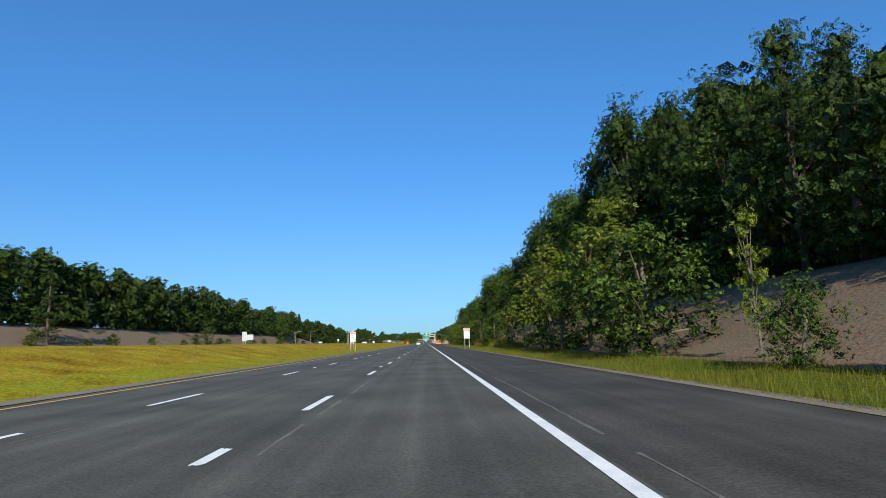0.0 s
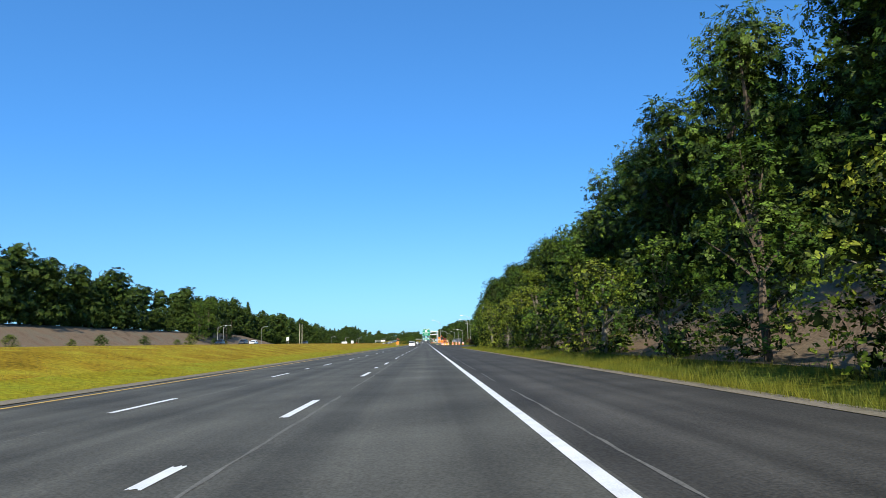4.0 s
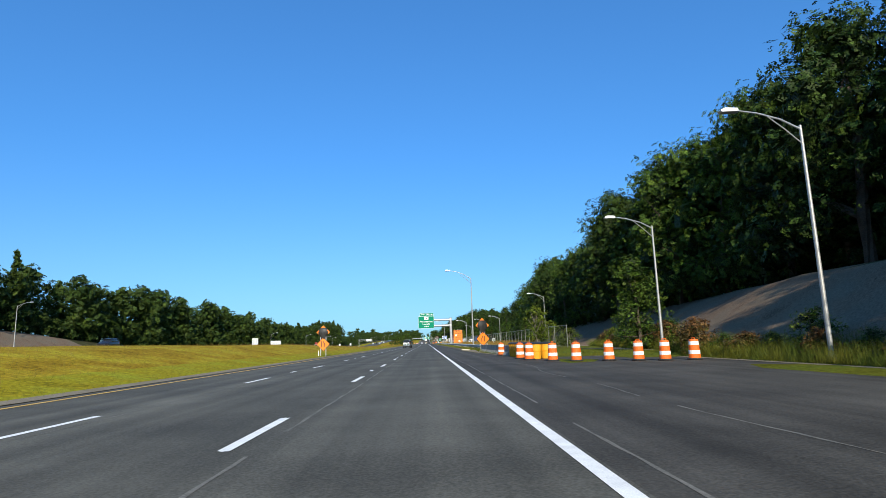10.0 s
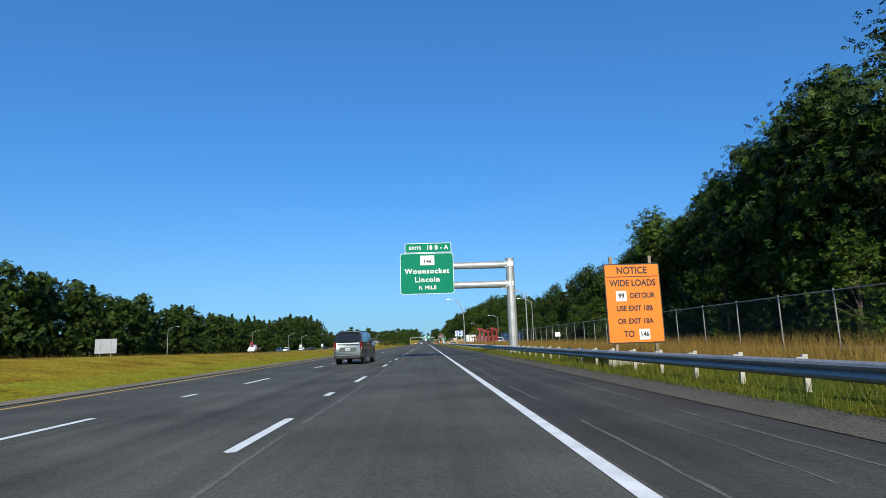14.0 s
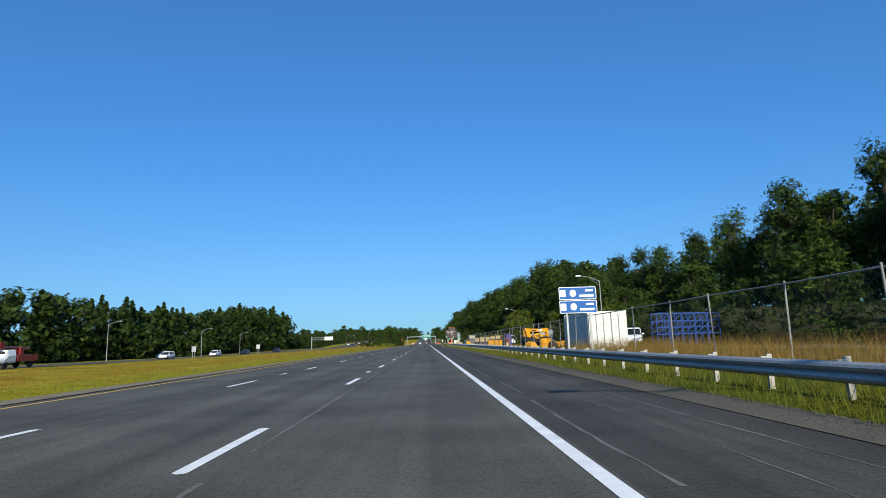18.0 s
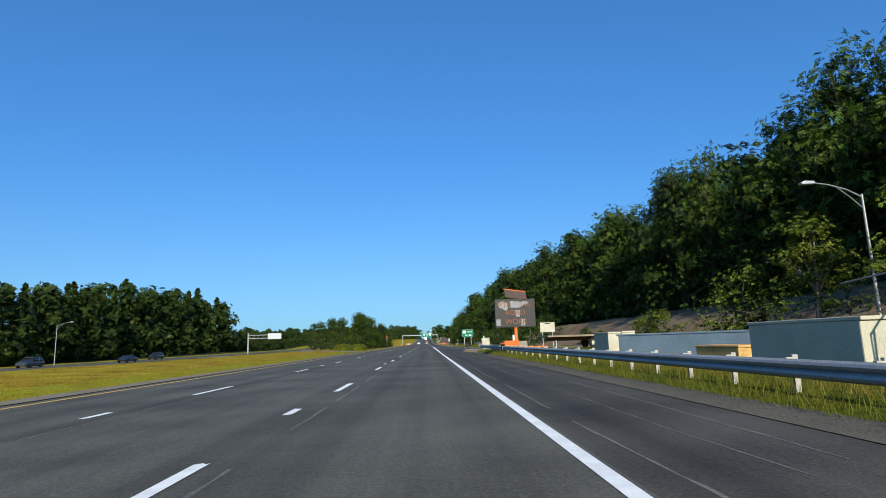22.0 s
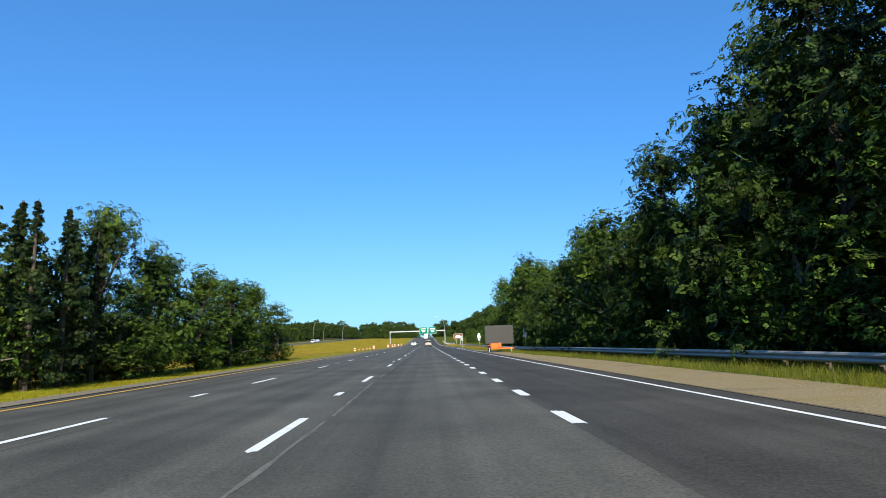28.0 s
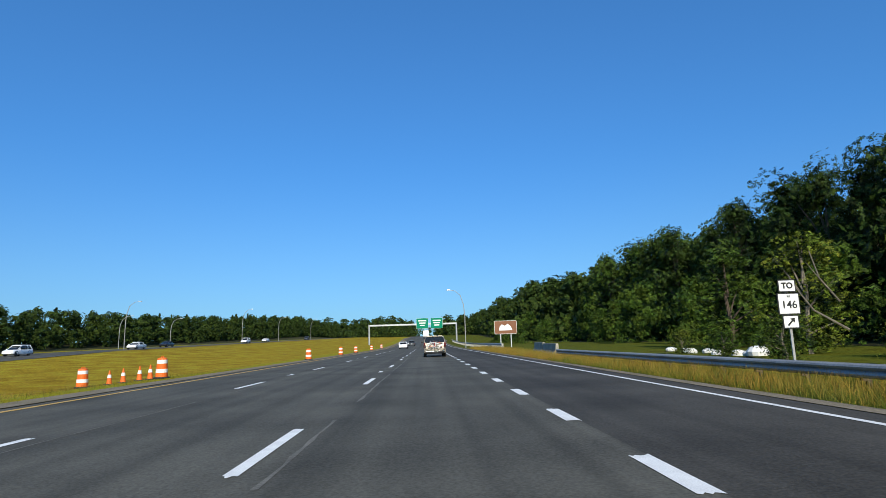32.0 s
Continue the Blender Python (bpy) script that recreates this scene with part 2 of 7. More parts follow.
def tube(pts, radii, seg=8, bm=None):
    """A bent tube along points."""
    own = bmesh.new()
    rings = []
    pts = [Vector(p) for p in pts]
    for i, p in enumerate(pts):
        d = (pts[min(i + 1, len(pts) - 1)] - pts[max(i - 1, 0)]).normalized()
        q = d.to_track_quat("Z", "Y").to_matrix()
        r = radii[i] if isinstance(radii, (list, tuple)) else radii
        rings.append([own.verts.new(p + q @ Vector((r * math.cos(k * math.tau / seg), r * math.sin(k * math.tau / seg), 0))) for k in range(seg)])
    for a, b in zip(rings, rings[1:]):
        for k in range(seg):
            own.faces.new((a[k], a[(k + 1) % seg], b[(k + 1) % seg], b[k]))
    own.faces.new(rings[0][::-1])
    own.faces.new(rings[-1])
    return join(bm, own)


def lathe(profile, seg=20, bm=None):
    """A turned solid from (radius, height) pairs."""
    own = bmesh.new()
    rings = [[own.verts.new((r * math.cos(k * math.tau / seg), r * math.sin(k * math.tau / seg), z)) for k in range(seg)] for r, z in profile]
    for a, b in zip(rings, rings[1:]):
        for k in range(seg):
            own.faces.new((a[k], a[(k + 1) % seg], b[(k + 1) % seg], b[k]))
    own.faces.new(rings[0][::-1])
    own.faces.new(rings[-1])
    return join(bm, own)


def prism(outline, depth, bm=None, bev=0.0):
    """An outline in x and z, given depth in y about 0."""
    own = bmesh.new()
    f = [own.verts.new((x, -depth / 2, z)) for x, z in outline]
    b = [own.verts.new((x, depth / 2, z)) for x, z in outline]
    own.faces.new(f)
    own.faces.new(b[::-1])
    for i in range(len(f)):
        j = (i + 1) % len(f)
        own.faces.new((f[j], f[i], b[i], b[j]))
    bmesh.ops.recalc_face_normals(own, faces=own.faces[:])
    if bev:
        bmesh.ops.bevel(own, geom=own.edges[:], offset=bev, segments=2, affect="EDGES", profile=0.6)
    return join(bm, own)


def words(text, size, material, parent, x, y, z, label="", bold=0.0, gap=1.0):
    """Raised lettering that faces -y, centred on x, with its middle at z."""
    cu = bpy.data.curves.new("lettering", "FONT")
    cu.body, cu.size, cu.align_x, cu.align_y, cu.extrude, cu.offset = text, size, "CENTER", "CENTER", 0.003, bold
    cu.space_character = gap
    tmp = bpy.data.objects.new("tmp", cu)
    me = bpy.data.meshes.new_from_object(tmp)
    bpy.data.objects.remove(tmp)
    me.transform(Matrix.Rotation(radians(90), 4, "X"))
    me.materials.clear()
    me.materials.append(material)
    me.name = "lettering"
    return part("lettering", me, None, parent, label, Matrix.Translation((x, y, z)))


def rounded(w, h, r=0.08, n=4):
    pts = []
    for cx, cz, a0 in ((w / 2 - r, h / 2 - r, 0), (-w / 2 + r, h / 2 - r, 90), (-w / 2 + r, -h / 2 + r, 180), (w / 2 - r, -h / 2 + r, 270)):
        for k in range(n + 1):
            a = radians(a0 + 90 * k / n)
            pts.append((cx + r * math.cos(a), cz + r * math.sin(a)))
    return pts

# ---- ground and road ----
def tab(y, *pairs):
    return float(np.interp(y, [p[0] for p in pairs], [p[1] for p in pairs]))


def road_z(y):
    return 0.0 if y < 1000 else 0.00011 * (min(y, 1180) - 1000) ** 2 + (min(max(y, 1180), 1330) - 1180) * 0.016


def opp_z(y):
    return tab(y, (-200, 2.3), (380, 2.3), (520, -0.3), (700, -0.9), (830, -0.7), (950, -0.3), (1000, 0.6)) + max(0, min(y, 1330) - 950) * 0.016


def smooth(a, b, v):
    t = min(1, max(0, (v - a) / (b - a)))
    return t * t * (3 - 2 * t)


def bank(y):
    """Foot, top and height of the bank on the right."""
    foot = tab(y, (-200, 9.0), (226, 9.5), (246, 12.6), (300, 13.4), (322, 14.2), (345, 18), (430, 24), (520, 30), (600, 22), (690, 17), (715, 14), (745, 13), (790, 14), (900, 18))
    top = foot + tab(y, (-200, 9), (300, 9), (345, 11), (700, 9), (800, 7))
    high = tab(y, (-200, 4.0), (120, 4.0), (200, 4.4), (280, 4.6), (340, 4.8), (430, 4), (520, 2.5), (600, 4.5), (690, 3.6), (730, 3.0), (780, 1.5), (820, 0.3), (1000, 0.2))
    return foot, top, high


def right_edge(y):
    """Where the paved shoulder ends."""
    return tab(y, (-200, 4.7), (222, 4.9), (232, 8.0), (246, 11.2), (300, 12.2), (320, 12.6), (326, 8), (332, 4.6), (350, 3.7), (360, 3.35), (672, 3.35), (682, 3.7), (688, 5.5), (694, 9.5), (704, 10.5), (714, 8.8), (735, 7.2), (756, 5.8), (782, 4.5), (2000, 4.4))


def ground_z(x, y):
    r = road_z(y)
    if x > 3.2:
        foot, top, high = bank(y)
        z = r + (0.24 * smooth(max(3.4, right_edge(y) + 0.05), max(4.3, right_edge(y) + 0.95), x) if 348 < y < 680 else tab(y, (750, 0.25), (775, 0.06), (800, 0.08), (830, 0.0), (860, -0.16), (885, 0.0), (935, 0.03), (960, 0.25)) * smooth(right_edge(y) + 0.5, right_edge(y) + 4, x)) + high * smooth(foot, top, x)
        if x > 60:
            z += 2 * smooth(60, 400, x) + 4 * smooth(300, 1500, x)
        return z
    if x > -12:
        return r - 0.02
    crest = tab(y, (-200, 1.6), (380, 1.6), (500, 0.25), (800, 0.15), (885, -0.2), (915, -0.8), (940, -0.8), (985, 0.0), (1000, 0.2)) + r
    o = opp_z(y)
    if x > -24:
        return lerp(r, crest, smooth(-12.2, -24, x))
    if x > -56:
        return lerp(crest, o, smooth(-26, -54, x))
    far = tab(y, (-200, 6.0), (400, 6.0), (480, 1.5), (1400, 2.0))
    z = o + far * smooth(-80, -94, x)
    if x < -120:
        z += 2 * smooth(-120, -500, x) + 4 * smooth(-500, -1500, x)
    return z


def zone(x, y):
    if x > 2.8:
        foot, top, high = bank(y)
        if x > top - 1.0 or (y > 1300 and x > 8):
            return 4 if y > 1300 else 2
        if x > foot and high > 0.8:
            return 2 if 425 < y < 628 else 1
        if 322 < y < 700 and x > 12.5:
            return 3 if (x * 3 + y) % 40 < 22 else 4
        return 4
    if x < -14 and y > 1300 and x > -80:
        return 4
    if -55 < x < -15.2:
        return 5
    if x < -80:
        return 1 if x > -95 and y < 430 else 2
    return 0


xs = [-4000, -1500, -800, -400, -250, -160, -120, -105, -98, -94, -90, -87, -84, -81, -78, -72, -66, -60, -56, -52, -46, -40, -34, -30, -27, -24, -21, -18, -16, -14, -13, -12.2,
      -11.8, -6, 0, 3.1, 3.5, 3.9, 4.3, 4.7, 5.3, 6, 7, 8, 9, 10, 11, 12, 13, 14, 15, 16, 17, 18, 19, 20, 21, 22, 24, 26, 28, 30, 32, 34, 36, 38, 40, 44, 50, 60, 80, 120, 250, 600, 1500, 4000]
ys = [-600, -200, -100] + list(range(-60, 1100, 6)) + list(range(1100, 1600, 25)) + [1700, 1900, 2200, 2600, 3200, 4200]
verts, faces, idx = [], [], []
for y in ys:
    for x in xs:
        w = 0.12 if (x > 10 or x < -26) else 0.03
        if -12 < x < 5.5:
            w = 0
        verts.append((x, y, ground_z(x, y) + w * noise.noise((x * 0.23, y * 0.19, 0)) - (0.05 if -12 < x < 3.3 else 0)))
nx = len(xs)
for j in range(len(ys) - 1):
    for i in range(nx - 1):
        faces.append((j * nx + i, j * nx + i + 1, (j + 1) * nx + i + 1, (j + 1) * nx + i))
        idx.append(zone((xs[i] + xs[i + 1]) / 2, (ys[j] + ys[j + 1]) / 2))
tagged(new("ground", mesh_of("ground", verts, faces, [GRASS, CHIPS, SOIL, SAND, VERGE, TAWNY], idx, True)), "dry mown grass verge and median with stony banks", "ground", kind="structure")


def strip(name, rows, material, label, dz=0.0, kind="structure", category="road", parent=None):
    """A ribbon along y from (y, left x, right x) rows."""
    v, f = [], []
    for y, a, b in rows:
        z = (opp_z(y) if b < -40 else road_z(y)) + dz
        v += [(a, y, z), (b, y, z)]
    for i in range(len(rows) - 1):
        f.append((2 * i, 2 * i + 1, 2 * i + 3, 2 * i + 2))
    ob = new(name, mesh_of(name, v, f, material))
    if parent:
        ob.parent = parent
        return ob
    return tagged(ob, label, category, kind=kind)


yy = [-200, -60] + list(range(0, 1000, 20)) + list(range(1000, 1600, 25)) + [1800, 2200]
road = strip("road", [(y, -11.9, 0.3) for y in yy], ASPHALT, "grey asphalt motorway carriageway with three lanes", 0.012)
strip("shoulder", [(y, 0.3, right_edge(y)) for y in sorted(set(yy + [246, 232, 350, 672, 222, 228, 236, 300, 320, 326, 332, 682, 688, 694, 704, 714, 735, 756, 782]))], SHOULDER, "dark worn asphalt hard shoulder and pull-off", 0.012)
gy = sorted(set(yy + list(range(342, 696, 6)) + [350, 672, 222, 236, 300, 320, 326, 332, 682, 688, 694, 704, 714, 735, 756, 782, 790, 845, 865]))
v, f = [], []
for y in gy:
    e, wide = right_edge(y), tab(y, (0, 0.6), (330, 0.5), (348, 0.7), (380, 0.6), (480, 0.5), (672, 0.5), (690, 0.6), (766, 0.6), (774, 0.2), (868, 0.2), (874, 0.4))
    for k in range(4):
        x = e - 0.02 + wide * k / 3 + (0.05 * noise.noise((y * 0.9, k, 0)) if k in (0, 3) else 0)
        on_rise = np.interp(x, (3.1, 3.5, 3.9, 4.3), [ground_z(q, y) for q in (3.1, 3.5, 3.9, 4.3)]) if 342 < y < 696 and x < 4.3 else road_z(y)
        v.append((x, y, max(float(on_rise), road_z(y)) + 0.024))
f = [(4 * j + k, 4 * j + k + 1, 4 * j + k + 5, 4 * j + k + 4) for j in range(len(gy) - 1) for k in range(3)]
tagged(new("gravel_edge", mesh_of("gravel_edge", v, f, [SAND, DUST], [1 if 360 < gy[q // 3] < 678 else 0 for q in range(len(f))], True)), "pale sandy gravel edge of the shoulder", "road", kind="structure")
strip("gore_gravel", [(682, 3.42, 3.6), (684.8, 3.0, 4.4), (687, 2.95, 5.2), (689, 2.9, 5.6), (693, 3.2, 5.7), (698, 3.8, 5.3), (702, 4.2, 4.8), (708, 4.35, 4.5)], DIRT, "sandy dirt on the point between motorway and ramp", 0.027)
strip("ramp_apron", [(686.5, 5.0, 7.6), (689, 5.5, 9.3), (693, 5.6, 10.4), (697, 5.3, 10.1), (702, 4.7, 9.4), (706, 4.5, 8.2), (712, 4.4, 6.9)], PALE_ASPHALT, "pale worn pavement of the joining ramp", 0.018)
v, wy = [], list(range(770, 876, 3))
for y in wy:
    far = tab(y, (770, 5.4), (785, 7.0), (815, 7.1), (845, 6.2), (873, 5.0)) + 0.5 * noise.noise((y * 0.31, 4.0, 0))
    near = right_edge(y) + 0.02
    v += [(x, y, max(ground_z(x, y), 0.0) + 0.03) for x in (near, lerp(near, far, 0.5), far)]
f = [(3 * j + k, 3 * j + k + 1, 3 * j + k + 4, 3 * j + k + 3) for j in range(len(wy) - 1) for k in range(2)]
tagged(new("sandy_verge", mesh_of("sandy_verge", v, f, DIRT, smooth=True)), "bare sandy dirt between the edge line and the grass", "ground", kind="structure")
strip("median_edge", [(y, -12.75, -11.75) for y in yy], SAND, "pale gravel edge beside the yellow line", 0.035)
strip("opposite_road", [(y, -72, -56) for y in yy], ASPHALT, "far carriageway beyond the grass median", 0.06)

TRACK = [(-13.2, 714, 722), (-16, 719, 727), (-19, 724, 732.5), (-22, 729, 738), (-25, 733, 743), (-28, 737, 747), (-32, 741, 751), (-36, 745, 755), (-40, 749, 759), (-46, 754, 764), (-52, 759, 769), (-58, 763, 773)]
v = [(x, y, ground_z(x, y) + (0.05 if x > -26 else 0.14)) for x, a, b in TRACK for y in (a, (a + b) / 2, b)]
f = [(3 * i + k, 3 * i + k + 1, 3 * i + k + 4, 3 * i + k + 3) for i in range(len(TRACK) - 1) for k in range(2)]
tagged(new("crossover", mesh_of("crossover", v, f, mat("pale_gravel", (0.2, 0.195, 0.18), 0.95, 0.4, 0.8, 20, 0.5, spec=0.03), smooth=True)), "pale gravel crossover through the median", "track", kind="structure")

# ---- road markings ----
LANE_R, LANE_L, EDGE_L = -3.85, -7.76, -11.2
strip("edge_line", [(y, 0.06, 0.24) for y in yy if y < 690] + [(690, 0.06, 0.24), (700, 0.06, 0.36), (758, 0.07, 0.44)], PAINT_W, "solid white edge line", 0.02, category="road marking")
strip("ramp_line", [(688, 6.0, 6.15), (711, 4.56, 4.71), (720, 3.9, 4.05), (728, 3.2, 3.35), (739, 2.35, 2.5), (758, 0.6, 0.75), (768, 0.35, 0.5)], PAINT_W, "solid white line of the joining ramp", 0.021, category="road marking")
strip("ramp_edge_line", [(690, 9.0, 9.12), (714, 8.0, 8.12), (720, 7.4, 7.52), (735, 6.3, 6.42), (756, 4.95, 5.07), (782, 3.62, 3.74), (784, 3.62, 3.74)], PAINT_W, "thin white edge line of the joining ramp", 0.02, category="road marking")
strip("edge_line_east", [(y, 3.75, 3.88) for y in [786] + [v for v in yy if v > 790]], PAINT_W, "solid white edge line", 0.02, category="road marking")
strip("yellow_line", [(y, EDGE_L - 0.09, EDGE_L + 0.09) for y in yy], PAINT_Y, "solid yellow edge line", 0.02, category="road marking")


def worn_dash(w, l, seed):
    """A painted dash with slightly ragged ends."""
    r = random.Random(seed)
    n = 6
    lo = [(-w / 2 + w * i / n, r.uniform(-0.05, 0.05), 0) for i in range(n + 1)]
    hi = [(-w / 2 + w * i / n, l + r.uniform(-0.05, 0.05), 0) for i in range(n + 1)]
    return mesh_of("dash", lo + hi, [(i, i + 1, n + 2 + i, n + 1 + i) for i in range(n)], PAINT_W)


def markings(name, label):
    return tagged(new(name), label, "road marking", kind="structure")


lane_r, lane_l, lane_d = markings("lane_line_right", "broken white lane line"), markings("lane_line_left", "broken white lane line"), markings("dotted_line", "dotted white line of the joining lane")
long_dash, tick, stub = [worn_dash(0.16, 3.05, s) for s in range(3)], [worn_dash(0.16, 0.95, s) for s in range(3, 5)], [worn_dash(0.22, 1.5, s) for s in range(5, 8)]
for k in range(-1, 118):
    y = 12.19 * k
    for parent, x, off in ((lane_r, LANE_R, 1.1 - tab(y, (660, 0), (760, 1), (855, 1), (890, 0.2), (910, 0.2))), (lane_l, LANE_L, 3.2 - 0.0025 * y)):
        part("dash", long_dash[k % 3], None, parent, m=Matrix.Translation((x, y + off, road_z(y) + 0.02)))
        if k % 2 == 1:
            part("dash", tick[k // 2 % 2], None, parent, m=Matrix.Translation((x - 0.12, y + off + 7.3, road_z(y) + 0.02)))
part("dash", worn_dash(0.42, 4.5, 9), None, lane_d, m=Matrix.Translation((0.3, 771, 0.02)))
for k in range(74):
    y = tab(k, (0, 794.5), (4, 811.9), (7, 823.0), (10, 836.2), (13, 847.8), (16, 860.2), (20, 877.2), (23, 890.2), (27, 906.6), (73, 1102))
    part("dash", stub[k % 3], None, lane_d, m=Matrix.Translation((tab(y, (795, 0.4), (825, 0.28), (850, 0.2), (1100, 0.2)), y - 0.75, road_z(y) + 0.02)))


# ---- worn seams along the lanes ----
SEAM = mat("pale_seam", (0.125, 0.12, 0.105), 0.9, 0.4, 1.2, 30)


def seam(x, y0, y1, wob, seed, w=0.05):
    r = random.Random(seed)
    v, f = [], []
    y = y0
    while y < y1:
        n = r.randint(6, 26)
        base = len(v)
        for i in range(n):
            o = x + wob * noise.noise((y * 0.11, seed, 0)) + r.uniform(-0.015, 0.015)
            t = w * r.uniform(0.3, 1.0)
            v += [(o - t / 2, y, road_z(y) + 0.0165), (o + t / 2, y, road_z(y) + 0.0165)]
            y += 0.5
        f += [(base + 2 * i, base + 2 * i + 1, base + 2 * i + 3, base + 2 * i + 2) for i in range(n - 1)]
        y += r.uniform(0, 2.5)
    tagged(new("pavement_seam", mesh_of("pavement_seam", v, f, SEAM)), "pale worn joint in the asphalt", "road marking", kind="structure")


seam(-3.45, -10, 940, 0.06, 1, 0.09)
seam(-7.35, -10, 940, 0.08, 2, 0.05)
seam(0.7, -10, 690, 0.15, 3, 0.07)
seam(1.7, 340, 690, 0.35, 4, 0.035)
seam(2.55, 330, 690, 0.15, 5, 0.06)
seam(3.0, 200, 320, 0.8, 6, 0.06)

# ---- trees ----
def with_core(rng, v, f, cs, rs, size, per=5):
    """Adds large sprays inside the clumps; their dark colour paints the crown's inner shade."""
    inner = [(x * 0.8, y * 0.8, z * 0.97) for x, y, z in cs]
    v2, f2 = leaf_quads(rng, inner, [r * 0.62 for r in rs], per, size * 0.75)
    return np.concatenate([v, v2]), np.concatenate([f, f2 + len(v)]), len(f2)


def leaf_quads(rng, centres, radii, per, size, squash=0.8, droop=0.0):
    """Small leaf sprays scattered through clumps: vertices and faces."""
    c = np.repeat(np.asarray(centres, float), per, axis=0)
    r = np.repeat(np.asarray(radii, float), per)
    n = len(c)
    d = rng.normal(size=(n, 3))
    d /= np.linalg.norm(d, axis=1)[:, None]
    p = c + d * (r * rng.uniform(0.35, 1.0, n) ** 0.6)[:, None] * (1, 1, squash)
    # leaves face outwards and up, with scatter
    nrm = d + rng.normal(size=(n, 3)) * 0.55 + (0, 0, 0.5)
    nrm /= np.linalg.norm(nrm, axis=1)[:, None]
    u = np.cross(nrm, rng.normal(size=(n, 3)))
    u /= np.linalg.norm(u, axis=1)[:, None]
    v = np.cross(nrm, u)
    s = size * rng.uniform(0.55, 1.25, n)[:, None]
    k = rng.uniform(0.45, 0.8, n)[:, None]
    quad = np.stack([p - u * s, p - v * s * k + nrm * s * 0.12, p + u * s, p + v * s * k - nrm * s * 0.12], axis=1)
    return quad.reshape(-1, 3), np.arange(n * 4).reshape(-1, 4)


def fast_mesh(name, v, f, material, deep=0):
    me = bpy.data.meshes.new(name)
    me.vertices.add(len(v))
    me.vertices.foreach_set("co", np.asarray(v, np.float32).ravel())
    me.loops.add(f.size)
    me.loops.foreach_set("vertex_index", f.astype(np.int32).ravel())
    me.polygons.add(len(f))
    me.polygons.foreach_set("loop_start", np.arange(0, f.size, f.shape[1], dtype=np.int32))
    me.materials.append(material)
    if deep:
        me.materials.append(LEAF_SHADE)
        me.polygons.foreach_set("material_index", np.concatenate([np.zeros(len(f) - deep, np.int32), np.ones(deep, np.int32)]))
    me.update(calc_edges=True)
    return me


def broadleaf(seed, h, w, clumps, per, size, low=0.22, top=0.6, core=5):
    """Crown clumps with an uneven outline, and a forked trunk."""
    rng = np.random.default_rng(seed)
    cs, rs = [], []
    for i in range(clumps):
        t = low + (1 - low) * rng.uniform(0, 1) ** 0.85
        prof = math.sin(math.pi * min(1, max(0.0, (t - low) / (1 - low)) ** top * 0.86 + 0.12)) ** 0.7
        a, q = rng.uniform(0, math.tau), w / 2 * prof * rng.uniform(0.25, 0.95)
        cs.append((q * math.cos(a), q * math.sin(a), h * t * 0.93))
        rs.append(w * rng.uniform(0.12, 0.22))
    v, f = leaf_quads(rng, cs, rs, per, size)
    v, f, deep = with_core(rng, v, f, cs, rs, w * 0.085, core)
    bm = tube([(0, 0, -1.2), (0.1, 0, h * 0.2), (-0.1, 0.15, h * 0.5), (0.05, 0, h * 0.85)], [w * 0.04, w * 0.03, w * 0.02, 0.02], 7)
    for i in rng.choice(len(cs), min(9, len(cs)), replace=False):
        x, y, z = cs[i]
        z0 = max(h * 0.15, z * 0.6)
        tube([(0, 0, z0), (x * 0.55, y * 0.55, lerp(z0, z, 0.6)), (x, y, z)], [w * 0.014, w * 0.009, 0.015], 5, bm)
    return v, f, bm, deep


def conifer(seed, h, w, per, size):
    rng = np.random.default_rng(seed)
    cs, rs = [], []
    for i in range(60):
        t = 0.06 + 0.94 * (i / 60) ** 0.9
        a, q = rng.uniform(0, math.tau), w / 2 * (1 - t) ** 0.85 * rng.uniform(0.35, 1.0)
        cs.append((q * math.cos(a), q * math.sin(a), h * t * 0.96))
        rs.append(0.09 + w * 0.17 * (1 - t))
    v, f = leaf_quads(rng, cs, rs, per, size, 0.55)
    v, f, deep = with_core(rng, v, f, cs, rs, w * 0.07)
    bm = tube([(0, 0, -1), (0, 0, h * 0.5), (0, 0, h * 0.97)], [w * 0.05, w * 0.03, 0.02], 7)
    return v, f, bm, deep


TREES = {}


def tree_kind(key, maker, leaf, bark):
    v, f, bm, deep = maker
    me = bpy.data.meshes.new("trunk")
    bm.to_mesh(me)
    bm.free()
    me.materials.append(bark)
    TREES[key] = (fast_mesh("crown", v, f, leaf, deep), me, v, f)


for i in range(5):
    tree_kind(("oak", i), broadleaf(10 + i, 13.0, 8.5, 72, 34, 0.29, 0.04, 0.6), (LEAF_DARK, LEAF_DARK, LEAF_MID, LEAF_DARK, LEAF_MID)[i], BARK)
for i in range(4):
    tree_kind(("poplar", i), broadleaf(30 + i, 10.0, 5.0, 66, 34, 0.19, 0.05, 0.75), (LEAF_MID, LEAF_LIGHT, LEAF_MID, LEAF_LIGHT)[i], BARK if i % 2 == 0 else BARK_PALE)
for i in range(4):
    tree_kind(("shrub", i), broadleaf(50 + i, 5.0, 5.2, 56, 40, 0.135, 0.02, 0.9), (LEAF_MID, LEAF_LIGHT, LEAF_LIGHT, LEAF_MID)[i], BARK_PALE)
tree_kind(("shrub", 4), broadleaf(58, 3.0, 3.6, 40, 40, 0.16, 0.02, 0.9), LEAF_BROWN, BARK)
tree_kind(("sapling", 0), broadleaf(60, 6.5, 2.3, 26, 26, 0.17, 0.25, 1.0), LEAF_LIGHT, BARK_PALE)
